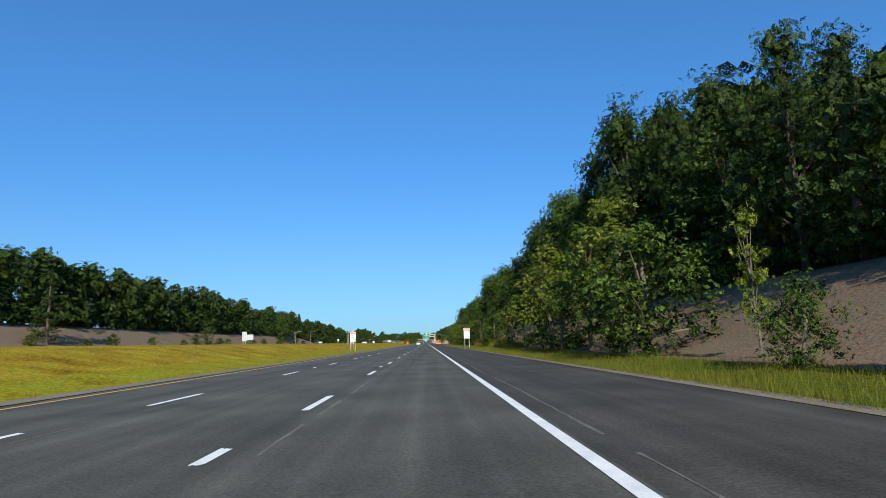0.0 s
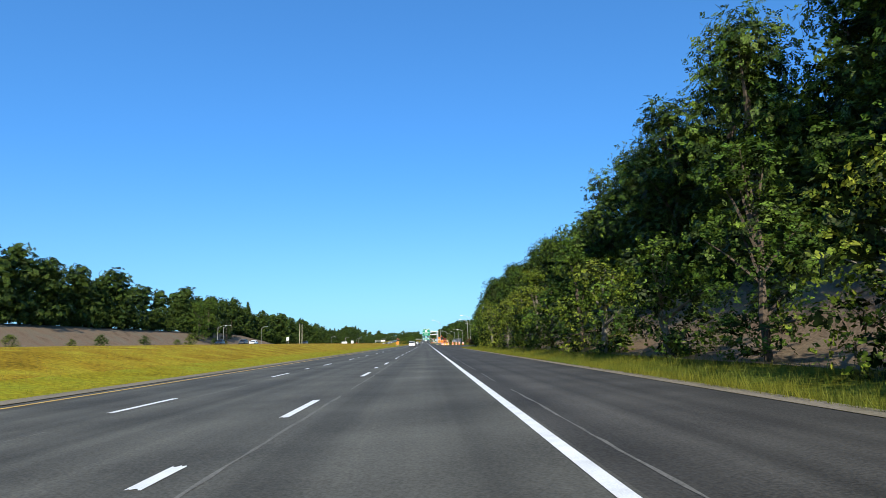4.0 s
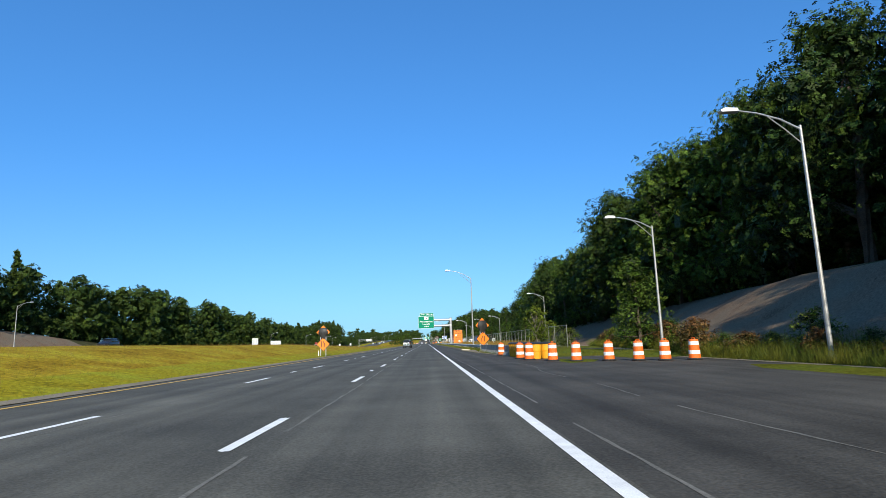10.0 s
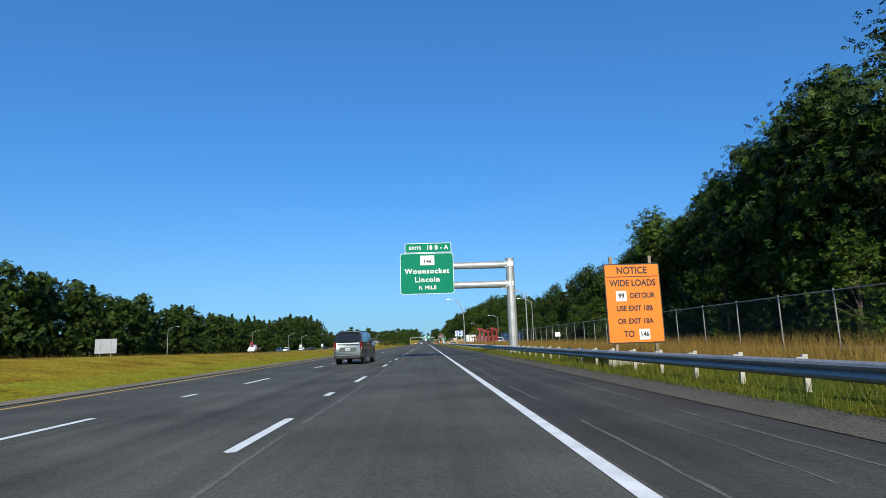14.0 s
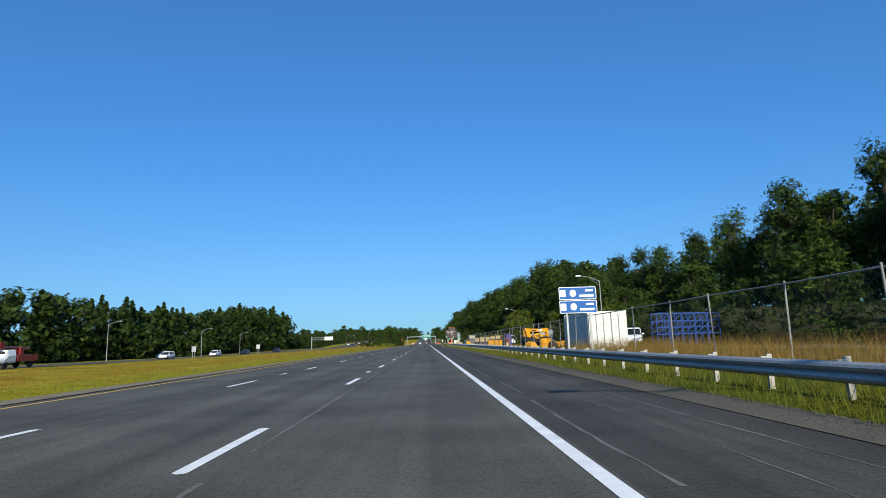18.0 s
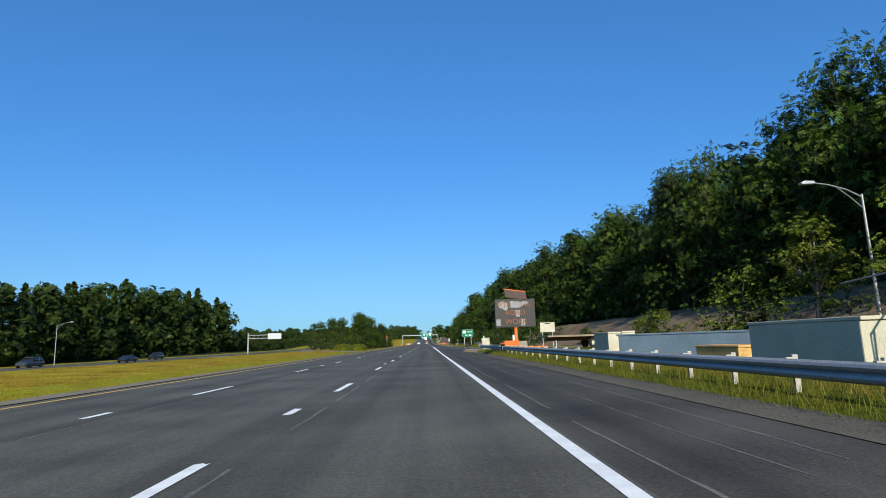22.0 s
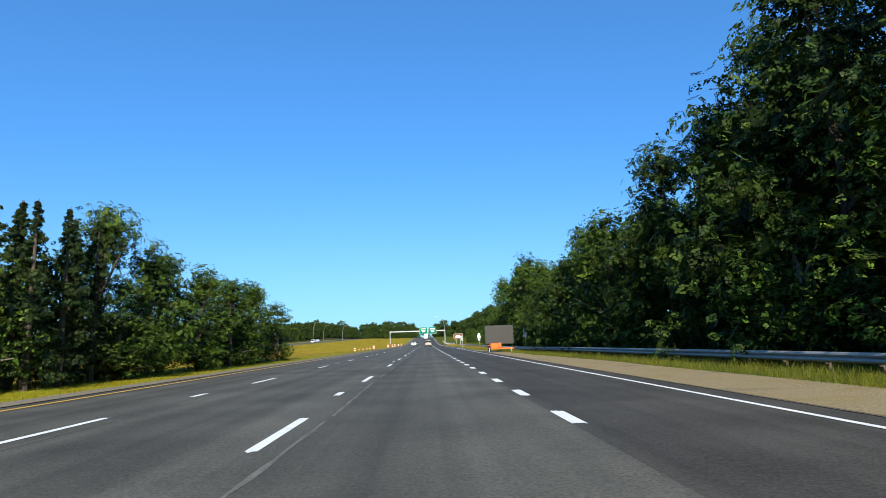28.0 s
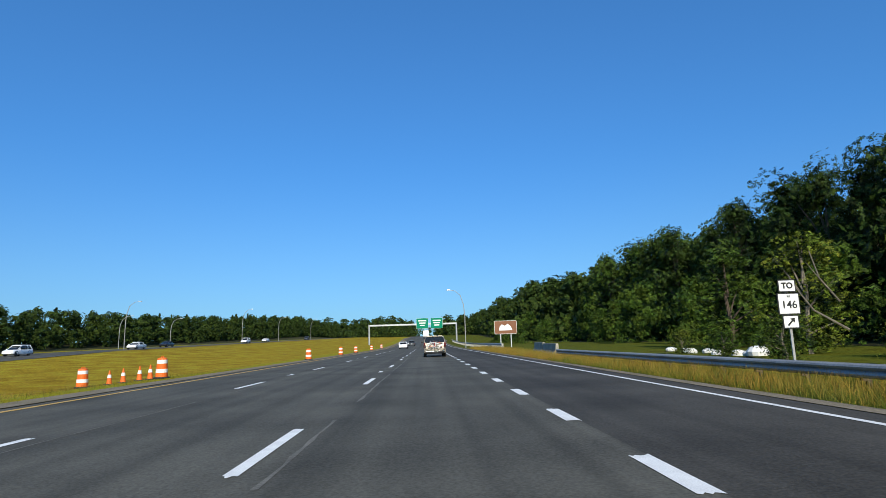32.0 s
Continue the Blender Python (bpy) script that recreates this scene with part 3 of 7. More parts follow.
for i in range(3):
    tree_kind(("pine", i), conifer(70 + i, 12.0, 4.6, 58, 0.17), NEEDLE, BARK)
for i in range(2):
    tree_kind(("low", i), broadleaf(84 + i, 13.0, 10.5, 34, 15, 0.5, 0.02, 0.8), LEAF_DARK, BARK)
    tree_kind(("hill", i), broadleaf(88 + i, 13.0, 10.0, 24, 8, 0.95, 0.02, core=3), LEAF_DARK, BARK)
for i in range(2):
    tree_kind(("spire", i), conifer(92 + i, 13.0, 6.0, 9, 0.5), LEAF_DARK, BARK)
    tree_kind(("far", i), broadleaf(80 + i, 13.0, 10.0, 46, 11, 0.66, 0.02, core=2), LEAF_DARK, BARK)

LABELS = {"oak": "tall dark green broadleaf tree in dense leaf", "poplar": "slender light green tree with a pale trunk", "shrub": "bushy green shrub with small leaves",
          "sapling": "thin young birch with sparse leaves", "pine": "dark green conifer with drooping boughs", "brown": "low shrub with dry brownish leaves"}


def plant(kind, i, x, y, h, z=None, wide=1.0, rz=None):
    crown, trunk, v, f = TREES[(kind, i)]
    base = {"oak": 13.0, "poplar": 10.0, "shrub": 5.0, "sapling": 6.5, "pine": 12.0}[kind]
    if (kind, i) == ("shrub", 4):
        base = 3.0
    s = h / base
    rz = random.uniform(0, 360) if rz is None else rz
    z = ground_z(x, y) - 0.1 if z is None else z
    name = "bush" if kind == "shrub" else "tree"
    label = LABELS["brown"] if (kind, i) == ("shrub", 4) else LABELS[kind]
    ob = thing(name, pose(x, y, z, 0, 0, rz) @ Matrix.Diagonal((s * wide, s * wide, s, 1)), label, name, "roadside " + ("bushes" if name == "bush" else "trees"))
    part("trunk", trunk, None, ob)
    part("crown", crown, None, ob)
    return ob


def woods(name, spots, label, material=None):
    """Many far trees as one mass."""
    vs, fs, n = [], [], 0
    for x, y, h, kind, rz in spots:
        _, _, v, f = TREES[kind]
        s = h / 13.0
        a = radians(rz)
        q = np.stack([(v[:, 0] * math.cos(a) - v[:, 1] * math.sin(a)) * s + x, (v[:, 0] * math.sin(a) + v[:, 1] * math.cos(a)) * s + y, v[:, 2] * s + ground_z(x, y) - 0.3], axis=1)
        vs.append(q)
        fs.append(f + n)
        n += len(q)
    tagged(new(name, fast_mesh(name, np.concatenate(vs), np.concatenate(fs), material or LEAF_FAR)), label, "trees", kind="stuff")


rt = random.Random(5)


def front_x(y):
    return tab(y, (-200, 17.6), (10, 17.6), (20, 19.4), (56, 19.8), (64, 21.4), (97, 21.4), (104, 17.5), (200, 17.4), (240, 16.2), (292, 17.5), (297, 23), (304, 26), (320, 28), (336, 28.5), (350, 28), (380, 28), (430, 29.5), (480, 34), (520, 41), (575, 38), (610, 31), (640, 28.5), (700, 27.5), (740, 24.5), (775, 16.5), (800, 13.5), (850, 14), (880, 16), (905, 30), (1000, 32), (1040, 26), (1400, 24))


def top_z(y):
    return tab(y, (-200, 14), (8, 14), (20, 17.8), (30, 20.8), (40, 23.6), (54, 24), (60, 22.4), (66, 23.6), (94, 23.2), (105, 19), (110, 18.8), (125, 19.6), (150, 18.4), (165, 18), (190, 17), (200, 16.3), (210, 16.5), (222, 15), (232, 17.8), (245, 18.4), (256, 16.4), (290, 16), (300, 19.2), (312, 22.5), (330, 24), (345, 23.4), (372, 23.4), (385, 20.6), (398, 18.8), (408, 18.2), (420, 19.4), (435, 21.6), (444, 21.8),
               (462, 19.4), (485, 18.8), (495, 17.2), (520, 18.7), (555, 18.5), (575, 16.6), (592, 15.4), (604, 14.2), (615, 14.4), (625, 16), (637, 17.6), (643, 18.8), (650, 20.4), (656, 20.6), (690, 20.5), (703, 20), (712, 18.2), (722, 20.3), (745, 20.2), (772, 18.3), (790, 15.4), (812, 16.7), (832, 12.5), (846, 10), (857, 9.2), (862, 11), (868, 12.6), (876, 15.2), (884, 13), (910, 15), (1010, 16), (1060, 18), (1100, 18))


# front row on the right bank
y = -14.0
while y < 1010:
    x = front_x(y) + rt.uniform(-1.2, 2.5)
    h = top_z(y) * rt.uniform(0.95, 1.09) - ground_z(x, y)
    if 780 < y < 796 and rt.random() < 0.45:
        plant("pine", rt.randrange(3), x, y, h * 1.0, wide=1.1)
    elif rt.random() < 0.16:
        plant("poplar", rt.choice((0, 2)), x - 1, y, h * 0.8, wide=1.2)
    else:
        plant("oak", rt.randrange(5), x, y, h, wide=rt.uniform(0.85, 1.1) * (0.8 if y < 100 else 1.0))
    y += rt.uniform(4.2, 6.4)
spots = []
for row in range(2):
    y = -30.0
    while y < 1500:
        x = front_x(y) + 6 + row * 8 + rt.uniform(-2, 2)
        spots.append((x, y, top_z(y) * rt.uniform(0.95, 1.12) - ground_z(x, y), ("far", rt.randrange(2)), rt.uniform(0, 360)))
        y += rt.uniform(5.5, 7.5)
# low dark growth, added to deepen the shade under the front row
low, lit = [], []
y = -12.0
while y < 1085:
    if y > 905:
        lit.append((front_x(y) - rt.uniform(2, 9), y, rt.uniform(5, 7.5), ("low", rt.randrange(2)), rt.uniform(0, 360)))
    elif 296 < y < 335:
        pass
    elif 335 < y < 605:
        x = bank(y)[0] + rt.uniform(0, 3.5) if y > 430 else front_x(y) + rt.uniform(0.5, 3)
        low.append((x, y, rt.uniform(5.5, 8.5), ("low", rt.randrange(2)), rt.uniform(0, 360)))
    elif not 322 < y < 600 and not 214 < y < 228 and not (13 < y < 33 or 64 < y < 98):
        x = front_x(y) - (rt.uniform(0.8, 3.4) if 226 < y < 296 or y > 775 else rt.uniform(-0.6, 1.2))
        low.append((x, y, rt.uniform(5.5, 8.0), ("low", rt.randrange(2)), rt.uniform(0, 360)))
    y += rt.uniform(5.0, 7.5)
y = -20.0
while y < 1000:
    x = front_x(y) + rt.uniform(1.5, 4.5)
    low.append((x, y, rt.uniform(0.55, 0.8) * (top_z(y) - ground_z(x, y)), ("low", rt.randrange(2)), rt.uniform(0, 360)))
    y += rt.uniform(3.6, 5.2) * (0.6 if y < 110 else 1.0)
woods("undergrowth", low, "dense dark bushes added to deepen the shade under the bank trees", LEAF_DARK)
# growth past y 905 gets a lighter leaf colour in place of sunlight
woods("sunlit_thicket", lit, "green thicket before the woods, leaves coloured lighter as sunlit", LEAF_MID)
woods("woodland_right", spots, "dense dark woodland on the bank")
# left woods beyond the far carriageway
spots = []
for row in range(2):
    y = -60.0
    while y < 1600:
        x = tab(y, (0, -98), (430, -98), (500, -92), (700, -86), (790, -90), (880, -92), (930, -90), (1100, -92), (1600, -100)) - row * 9 + rt.uniform(-3, 3)
        h = tab(y, (0, 18), (100, 17), (430, 15), (500, 17.5), (540, 17), (600, 14.5), (710, 14.5), (755, 15.5), (795, 18.5), (830, 20.5), (872, 20.5), (892, 9), (1100, 9), (1300, 14), (1600, 16)) * rt.uniform(0.86, 1.1) * tab(y, (0, 1.1), (400, 1.15), (600, 1.1), (800, 1.1), (950, 1.0))
        if not (300 < y < 330 and row == 0):
            kind = "spire" if rt.random() < tab(y, (0, 0.03), (480, 0.04), (560, 0.3), (900, 0.3), (950, 0.15)) else "hill" if row else "far"
            spots.append((x, y, h * (1.08 if kind == "spire" else 1.0), (kind, rt.randrange(2)), rt.uniform(0, 360)))
        y += rt.uniform(4.6, 7)
y = -60.0
while y < 1300:
    x = tab(y, (0, -95), (430, -95), (500, -89), (700, -83), (790, -87), (900, -88), (1100, -90), (1600, -100)) + rt.uniform(-2, 2)
    spots.append((x, y, rt.uniform(7, 10), ("hill", rt.randrange(2)), rt.uniform(0, 360)))
    y += rt.uniform(4.5, 6.5)
y = -60.0
while y < 1300:
    x = tab(y, (0, -93), (430, -93), (500, -87), (700, -81), (790, -85), (880, -86), (905, -84), (1100, -86), (1600, -98)) + rt.uniform(-1, 1)
    spots.append((x, y, rt.uniform(4.5, 6.5), ("hill", rt.randrange(2)), rt.uniform(0, 360)))
    y += rt.uniform(3.6, 5.0)
woods("woodland_left", spots, "dark green woodland beyond the far carriageway")
# wooded hills in the distance
spots = [(rt.uniform(-420, -20), rt.uniform(1600, 2000), rt.uniform(20, 32), ("hill", rt.randrange(2)), rt.uniform(0, 360)) for _ in range(110)]
spots += [(rt.uniform(-60, 80), rt.uniform(1500, 1800), rt.uniform(16, 24), ("hill", rt.randrange(2)), rt.uniform(0, 360)) for _ in range(30)]
spots += [(rt.choice((rt.uniform(-66, -18), rt.uniform(12, 70))), rt.uniform(1390, 1620), rt.uniform(13, 20), ("hill", rt.randrange(2)), rt.uniform(0, 360)) for _ in range(130)]
spots += [(rt.choice((rt.uniform(-60, -20), rt.uniform(14, 60))), rt.uniform(1260, 1420), rt.uniform(10, 15), ("hill", rt.randrange(2)), rt.uniform(0, 360)) for _ in range(90)]
spots += [(rt.choice((rt.uniform(50, 130), rt.uniform(-200, -122))), rt.uniform(-60, 1200), rt.uniform(9, 13), ("hill", rt.randrange(2)), rt.uniform(0, 360)) for _ in range(150)]
woods("woodland_far", spots, "hazy wooded hill in the distance")

# shrubs and small trees at the foot of the right bank: kind, variant, x, y, height, width
# dark-leaved kinds at y 226-290 and 822-845 put shade into the colour
for k, i, x, y, h, w in [
        ("sapling", 0, 10.0, 9.5, 5.6, 0.75), ("shrub", 3, 8.6, 5, 2.6, 1.0), ("shrub", 4, 9.5, 0, 2.6, 1.0), ("shrub", 0, 9.0, 17, 6.5, 1.1), ("poplar", 1, 9.6, 22, 9.6, 1.25), ("poplar", 0, 9.8, 29, 9.2, 1.2), ("shrub", 1, 9.2, 35, 6.0, 1.0),
        ("poplar", 1, 9.8, 42, 9.8, 1.3), ("poplar", 0, 10, 48, 9, 1.2), ("shrub", 1, 9.0, 60, 5.2, 0.9), ("shrub", 4, 9.2, 68, 1.4, 1.3), ("shrub", 4, 9.4, 73, 1.5, 1.3), ("shrub", 0, 9.2, 80.5, 5.6, 0.95), ("shrub", 3, 8.8, 81, 3.2, 1.0),
        ("shrub", 4, 9.1, 88, 1.5, 1.3), ("shrub", 4, 9.4, 94, 1.6, 1.3), ("shrub", 0, 9.6, 91.5, 3.6, 1.0), ("shrub", 4, 9.0, 96.5, 1.5, 1.5), ("shrub", 4, 9.2, 103, 1.5, 1.5), ("shrub", 4, 9.1, 100, 1.4, 1.2), ("poplar", 0, 9.5, 106, 7.5, 1.1), ("shrub", 1, 9.2, 111, 5.4, 1.0), ("shrub", 0, 9.3, 117, 5.8, 1.0), ("shrub", 1, 9.2, 124, 5.2, 1.0),
        ("poplar", 0, 9.6, 131, 8, 1.2), ("shrub", 3, 9.2, 138, 5.5, 1.1), ("shrub", 1, 9.0, 146, 5.6, 1.1), ("poplar", 2, 9.8, 154, 8.5, 1.2), ("shrub", 0, 9.3, 161, 5.5, 1.1), ("poplar", 1, 9.4, 168, 8.2, 1.2), ("poplar", 3, 9.2, 175, 7.4, 1.2), ("shrub", 3, 9.0, 174, 4.0, 1.0),
        ("shrub", 1, 9.2, 187, 6.0, 1.05), ("poplar", 1, 9.6, 190, 6.8, 1.2), ("shrub", 1, 9.0, 204, 5.8, 1.1), ("shrub", 0, 9.2, 210, 5.2, 1.0), ("poplar", 3, 10.0, 215.0, 8.4, 1.35), ("shrub", 0, 9.5, 213.4, 6.4, 1.0), ("shrub", 3, 10.4, 216.6, 7.2, 1.0), ("poplar", 3, 9.95, 217.2, 9.2, 0.75), ("shrub", 1, 10.4, 223, 4.6, 1.0), ("shrub", 3, 9.0, 217, 4.5, 1.0), ("poplar", 0, 9.7, 226, 8.0, 1.25), ("oak", 0, 10.2, 233, 8.5, 1.0),
        ("poplar", 2, 12.5, 240, 8.5, 1.3), ("shrub", 0, 13.2, 246, 6, 1.1), ("oak", 1, 13.4, 252, 9, 0.95), ("poplar", 0, 14, 259, 9, 1.3), ("oak", 0, 14.4, 266, 10, 1.0), ("poplar", 2, 14.6, 273, 10, 1.3), ("oak", 3, 14.8, 281, 10.5, 1.0), ("poplar", 0, 14.6, 287, 7.6, 1.3), ("shrub", 0, 15.4, 297, 3.6, 0.95),
        ("shrub", 0, 15.6, 303, 4.6, 1.0), ("poplar", 2, 13.3, 326, 6.8, 1.25), ("poplar", 0, 13.6, 326.6, 5.4, 1.2), ("sapling", 0, 7.6, 333.5, 4.0, 1.4), ("sapling", 0, 8.3, 334.6, 3.6, 1.7), ("shrub", 2, 7.9, 334.0, 2.2, 0.9), ("shrub", 1, 17.5, 372, 3.4, 1.0), ("shrub", 2, 20.4, 394.4, 4.2, 1.0), ("shrub", 1, 17.2, 361, 2.4, 1.3), ("shrub", 2, 17.8, 366, 2.0, 1.3), ("shrub", 0, 19.5, 386, 3.2, 1.2), ("shrub", 1, 21, 398, 3.5, 1.3), ("shrub", 3, 22, 410, 4, 1.2),
        ("poplar", 2, 23, 428, 7, 1.3), ("poplar", 0, 25, 446, 7.5, 1.3), ("shrub", 0, 24, 470, 5, 1.3), ("poplar", 2, 27, 490, 8, 1.3), ("poplar", 0, 29, 512, 8, 1.3), ("pine", 1, 31, 520, 9.5, 1.0), ("pine", 2, 33, 531, 11, 1.0), ("poplar", 2, 28, 548, 8, 1.4), ("poplar", 0, 27, 566, 8.5, 1.4), ("shrub", 1, 24, 585, 5.5, 1.3), ("poplar", 0, 23.5, 578, 7.5, 1.5), ("poplar", 2, 25.5, 590, 8.5, 1.5), ("oak", 2, 26.5, 597, 10, 1.0), ("shrub", 0, 22.8, 594, 4.8, 1.4), ("poplar", 0, 24.5, 604, 8, 1.5),
        ("poplar", 1, 22, 612, 6, 1.5), ("shrub", 1, 19.5, 628, 5, 1.4), ("poplar", 1, 21, 635, 7.8, 1.2), ("poplar", 3, 20.5, 643, 8.8, 1.1), ("poplar", 1, 20, 650, 7.6, 1.3), ("shrub", 2, 19, 656, 5.5, 1.2), ("shrub", 1, 16, 662, 3.0, 1.2), ("shrub", 2, 18.6, 669, 2.0, 1.3), ("shrub", 1, 20, 676, 2.4, 1.2), ("shrub", 2, 17.6, 681, 1.9, 1.4), ("shrub", 3, 18.2, 690, 2.2, 1.2), ("shrub", 3, 13.0, 699.5, 4.0, 1.15), ("shrub", 0, 17.5, 708, 4.2, 1.2), ("shrub", 3, 16.2, 722, 3.4, 1.2), ("shrub", 0, 14.0, 716, 3.4, 1.2), ("shrub", 0, 12.8, 733, 3.7, 1.15), ("poplar", 0, 15, 741, 6, 1.4), ("shrub", 3, 14, 752, 3.6, 1.2),
        ("poplar", 2, 13.2, 766, 7.0, 1.4), ("shrub", 1, 11.8, 779, 3.4, 1.0), ("shrub", 0, 12.0, 786, 4.5, 1.1), ("poplar", 2, 12.2, 800, 8.2, 1.4), ("shrub", 0, 12, 806, 5.5, 1.1), ("oak", 1, 12.5, 822, 9, 0.9), ("shrub", 3, 12.2, 834, 5, 1.2), ("oak", 3, 12.6, 845, 8.4, 1.0), ("poplar", 0, 12.6, 857, 7.6, 1.6), ("poplar", 2, 13.2, 866.5, 12.6, 1.2), ("poplar", 0, 13.0, 871, 13.0, 1.2), ("poplar", 2, 12.9, 877, 10.8, 1.6), ("oak", 2, 12.2, 886.5, 12.8, 0.82), ("oak", 4, 13.4, 881.5, 12.4, 0.75),
        ("poplar", 3, 17.5, 926, 7, 1.3), ("shrub", 1, 18, 918, 2.6, 1.3), ("poplar", 2, 20, 938, 8, 1.4)]:
    plant(k, i, x, y, h, wide=w)
# weeds and low bushes at the foot of the banks
rw = random.Random(21)
for k in range(26):
    y = 298 + 2.1 * k
    plant("shrub", (4, 2, 1, 4, 3)[k % 5], tab(y, (298, 13.6), (322, 14.6), (352, 18)) + rw.uniform(-0.5, 0.9), y, rw.uniform(1.1, 2.3), wide=rw.uniform(0.9, 1.4))
for k in range(16):
    plant("shrub", (4, 4, 2, 3)[k % 4], rw.uniform(8.6, 10.2), (64, 86)[k % 2] + rw.uniform(0, 26), rw.uniform(0.8, 1.5), wide=rw.uniform(1.2, 1.7))
# median trees on the left
for k, i, x, y, h, w in [
        ("shrub", 3, -17.5, 740, 2.6, 1.5), ("poplar", 2, -20.5, 748, 7.2, 1.2), ("shrub", 1, -19, 752, 3.4, 1.2), ("poplar", 2, -18, 757, 7.5, 1.3), ("oak", 4, -16.8, 764, 9.1, 0.9), ("poplar", 0, -18, 771, 8.3, 1.3), ("oak", 2, -17, 783, 9.1, 0.9), ("poplar", 0, -19.5, 778, 9.1, 1.3),
        ("pine", 0, -18.0, 791, 7.2, 1.2), ("pine", 2, -16.8, 797, 7.6, 1.1), ("pine", 1, -17.6, 801, 7.6, 1.15), ("pine", 0, -16.6, 805, 7.4, 1.1), ("oak", 2, -16.6, 812, 8.4, 1.0), ("poplar", 0, -16.8, 819, 7.2, 1.2), ("poplar", 2, -17.4, 829, 7.2, 1.2), ("oak", 4, -16.6, 836, 7.0, 0.85), ("shrub", 0, -17, 841, 4, 1.0),
        ("shrub", 0, -21, 768, 4.5, 1.3), ("shrub", 0, -22, 795, 4.5, 1.3), ("shrub", 0, -21, 812, 4.5, 1.3), ("shrub", 3, -15.8, 801, 2.5, 1.2), ("shrub", 3, -15.8, 822, 2.5, 1.2), ("pine", 1, -15.4, 805.6, 7.0, 1.0), ("pine", 2, -15.5, 807.6, 7.2, 1.0), ("pine", 0, -15.6, 809.8, 7.2, 1.05), ("pine", 1, -16.6, 806.5, 7.2, 1.1), ("pine", 2, -16.0, 808.8, 7.0, 1.05), ("pine", 0, -17.6, 808, 7.6, 1.15), ("oak", 4, -16.0, 815.5, 7.2, 1.0), ("poplar", 2, -15.2, 820, 6.6, 1.3), ("poplar", 0, -15.4, 826, 6.4, 1.4), ("oak", 2, -15.6, 831, 6.8, 1.0), ("poplar", 2, -15.2, 838, 5.6, 1.4), ("oak", 4, -22.0, 762, 8.2, 1.1), ("oak", 2, -25.0, 766, 8.4, 1.1), ("poplar", 2, -28, 766, 7.6, 1.5), ("poplar", 0, -30.5, 771, 7.4, 1.5), ("oak", 2, -17.6, 760, 9.4, 1.0), ("oak", 4, -18.4, 768, 9.2, 1.1), ("oak", 2, -17.4, 775, 9.0, 1.0), ("shrub", 0, -16.6, 749, 3.4, 1.6), ("poplar", 0, -16.4, 787, 6.4, 1.4), ("shrub", 0, -15.6, 812, 3.2, 1.4), ("shrub", 0, -17.2, 794, 4.8, 1.1), ("shrub", 3, -17.6, 799.5, 5.0, 1.0), ("shrub", 0, -16.8, 804, 5.4, 0.9), ("shrub", 0, -17.4, 808.5, 5.6, 0.9), ("poplar", 0, -16.6, 818, 6.4, 1.2), ("poplar", 2, -16.6, 824, 6.4, 1.2), ("poplar", 0, -16.8, 830, 6.2, 1.2), ("shrub", 3, -15.4, 829, 3.0, 1.4)]:
    plant(k, i, x, y, h, wide=w)
for k, i, x, y, h, w in [("shrub", 3, 11.6, 907, 1.7, 1.2), ("shrub", 0, 12.6, 911, 2.0, 1.2), ("shrub", 1, 13.4, 915, 1.6, 1.3), ("shrub", 0, 13.0, 926, 1.5, 1.3), ("shrub", 1, 13.6, 932, 1.6, 1.3), ("shrub", 0, 12.4, 920, 1.9, 1.3), ("shrub", 1, 15.5, 912, 2.4, 1.3)]:
    plant(k, i, x, y, h, wide=w)
# isolated trees and shrubs by the far carriageway
for k, i, x, y, h, w in [("pine", 1, -84, 118, 17, 1.3), ("poplar", 0, -82, 205, 9, 1.3), ("pine", 2, -86, 360, 11, 1.3), ("oak", 2, -86, 330, 15, 1.0), ("oak", 2, -88, 345, 16, 1.0), ("pine", 0, -88, 372, 9, 1.4)] + [
        ("shrub", j % 4, -79 - (j * 37 % 5), 70 + j * 17 + (j * 53 % 11), 2.2 + (j * 29 % 17) / 10, 1.2) for j in range(17)]:
    plant(k, i, x, y, h, wide=w)

# ---- grass blades ----
def blades(name, spots_fn, count, seed, hmin, hmax, label, material=None):
    rng = np.random.default_rng(seed)
    x, y = spots_fn(rng, count)
    z = np.array([ground_z(a, b) for a, b in zip(x, y)]) - 0.03
    n = len(x)
    a = rng.uniform(0, math.tau, n)
    h = rng.uniform(hmin, hmax, n)
    w = np.minimum(h * rng.uniform(0.014, 0.034, n), rng.uniform(0.004, 0.008, n))
    lx, ly = rng.normal(0, 0.35, n) * h, rng.normal(0, 0.35, n) * h
    base = np.stack([x, y, z], 1)
    du = np.stack([np.cos(a) * w, np.sin(a) * w, np.zeros(n)], 1)
    tip = base + np.stack([lx, ly, h], 1)
    v = np.stack([base - du, base + du, tip], 1).reshape(-1, 3)
    tagged(new(name, fast_mesh(name, v, np.arange(n * 3).reshape(-1, 3), material or BLADE)), label, "grass", kind="stuff")


def verge(rng, n):
    y = rng.uniform(-12, 930, n)
    y = y[(y < 778) | (y > 872) | (rng.uniform(0, 1, n) < 0.75)]
    n = len(y)
    e = np.array([right_edge(v) + (tab(v, (778, 2.3), (815, 2.6), (845, 1.8), (868, 0.6)) if 778 < v < 868 else tab(v, (348, 0.62), (380, 0.52), (480, 0.42)) if 348 < v < 680 else 0.35) for v in y])
    return e + rng.uniform(0, 1, n) ** 1.7 * 3.8, y


def left_verge(rng, n):
    return -12.4 - rng.uniform(0, 1, n) ** 1.5 * 9, rng.uniform(-10, 930, n)


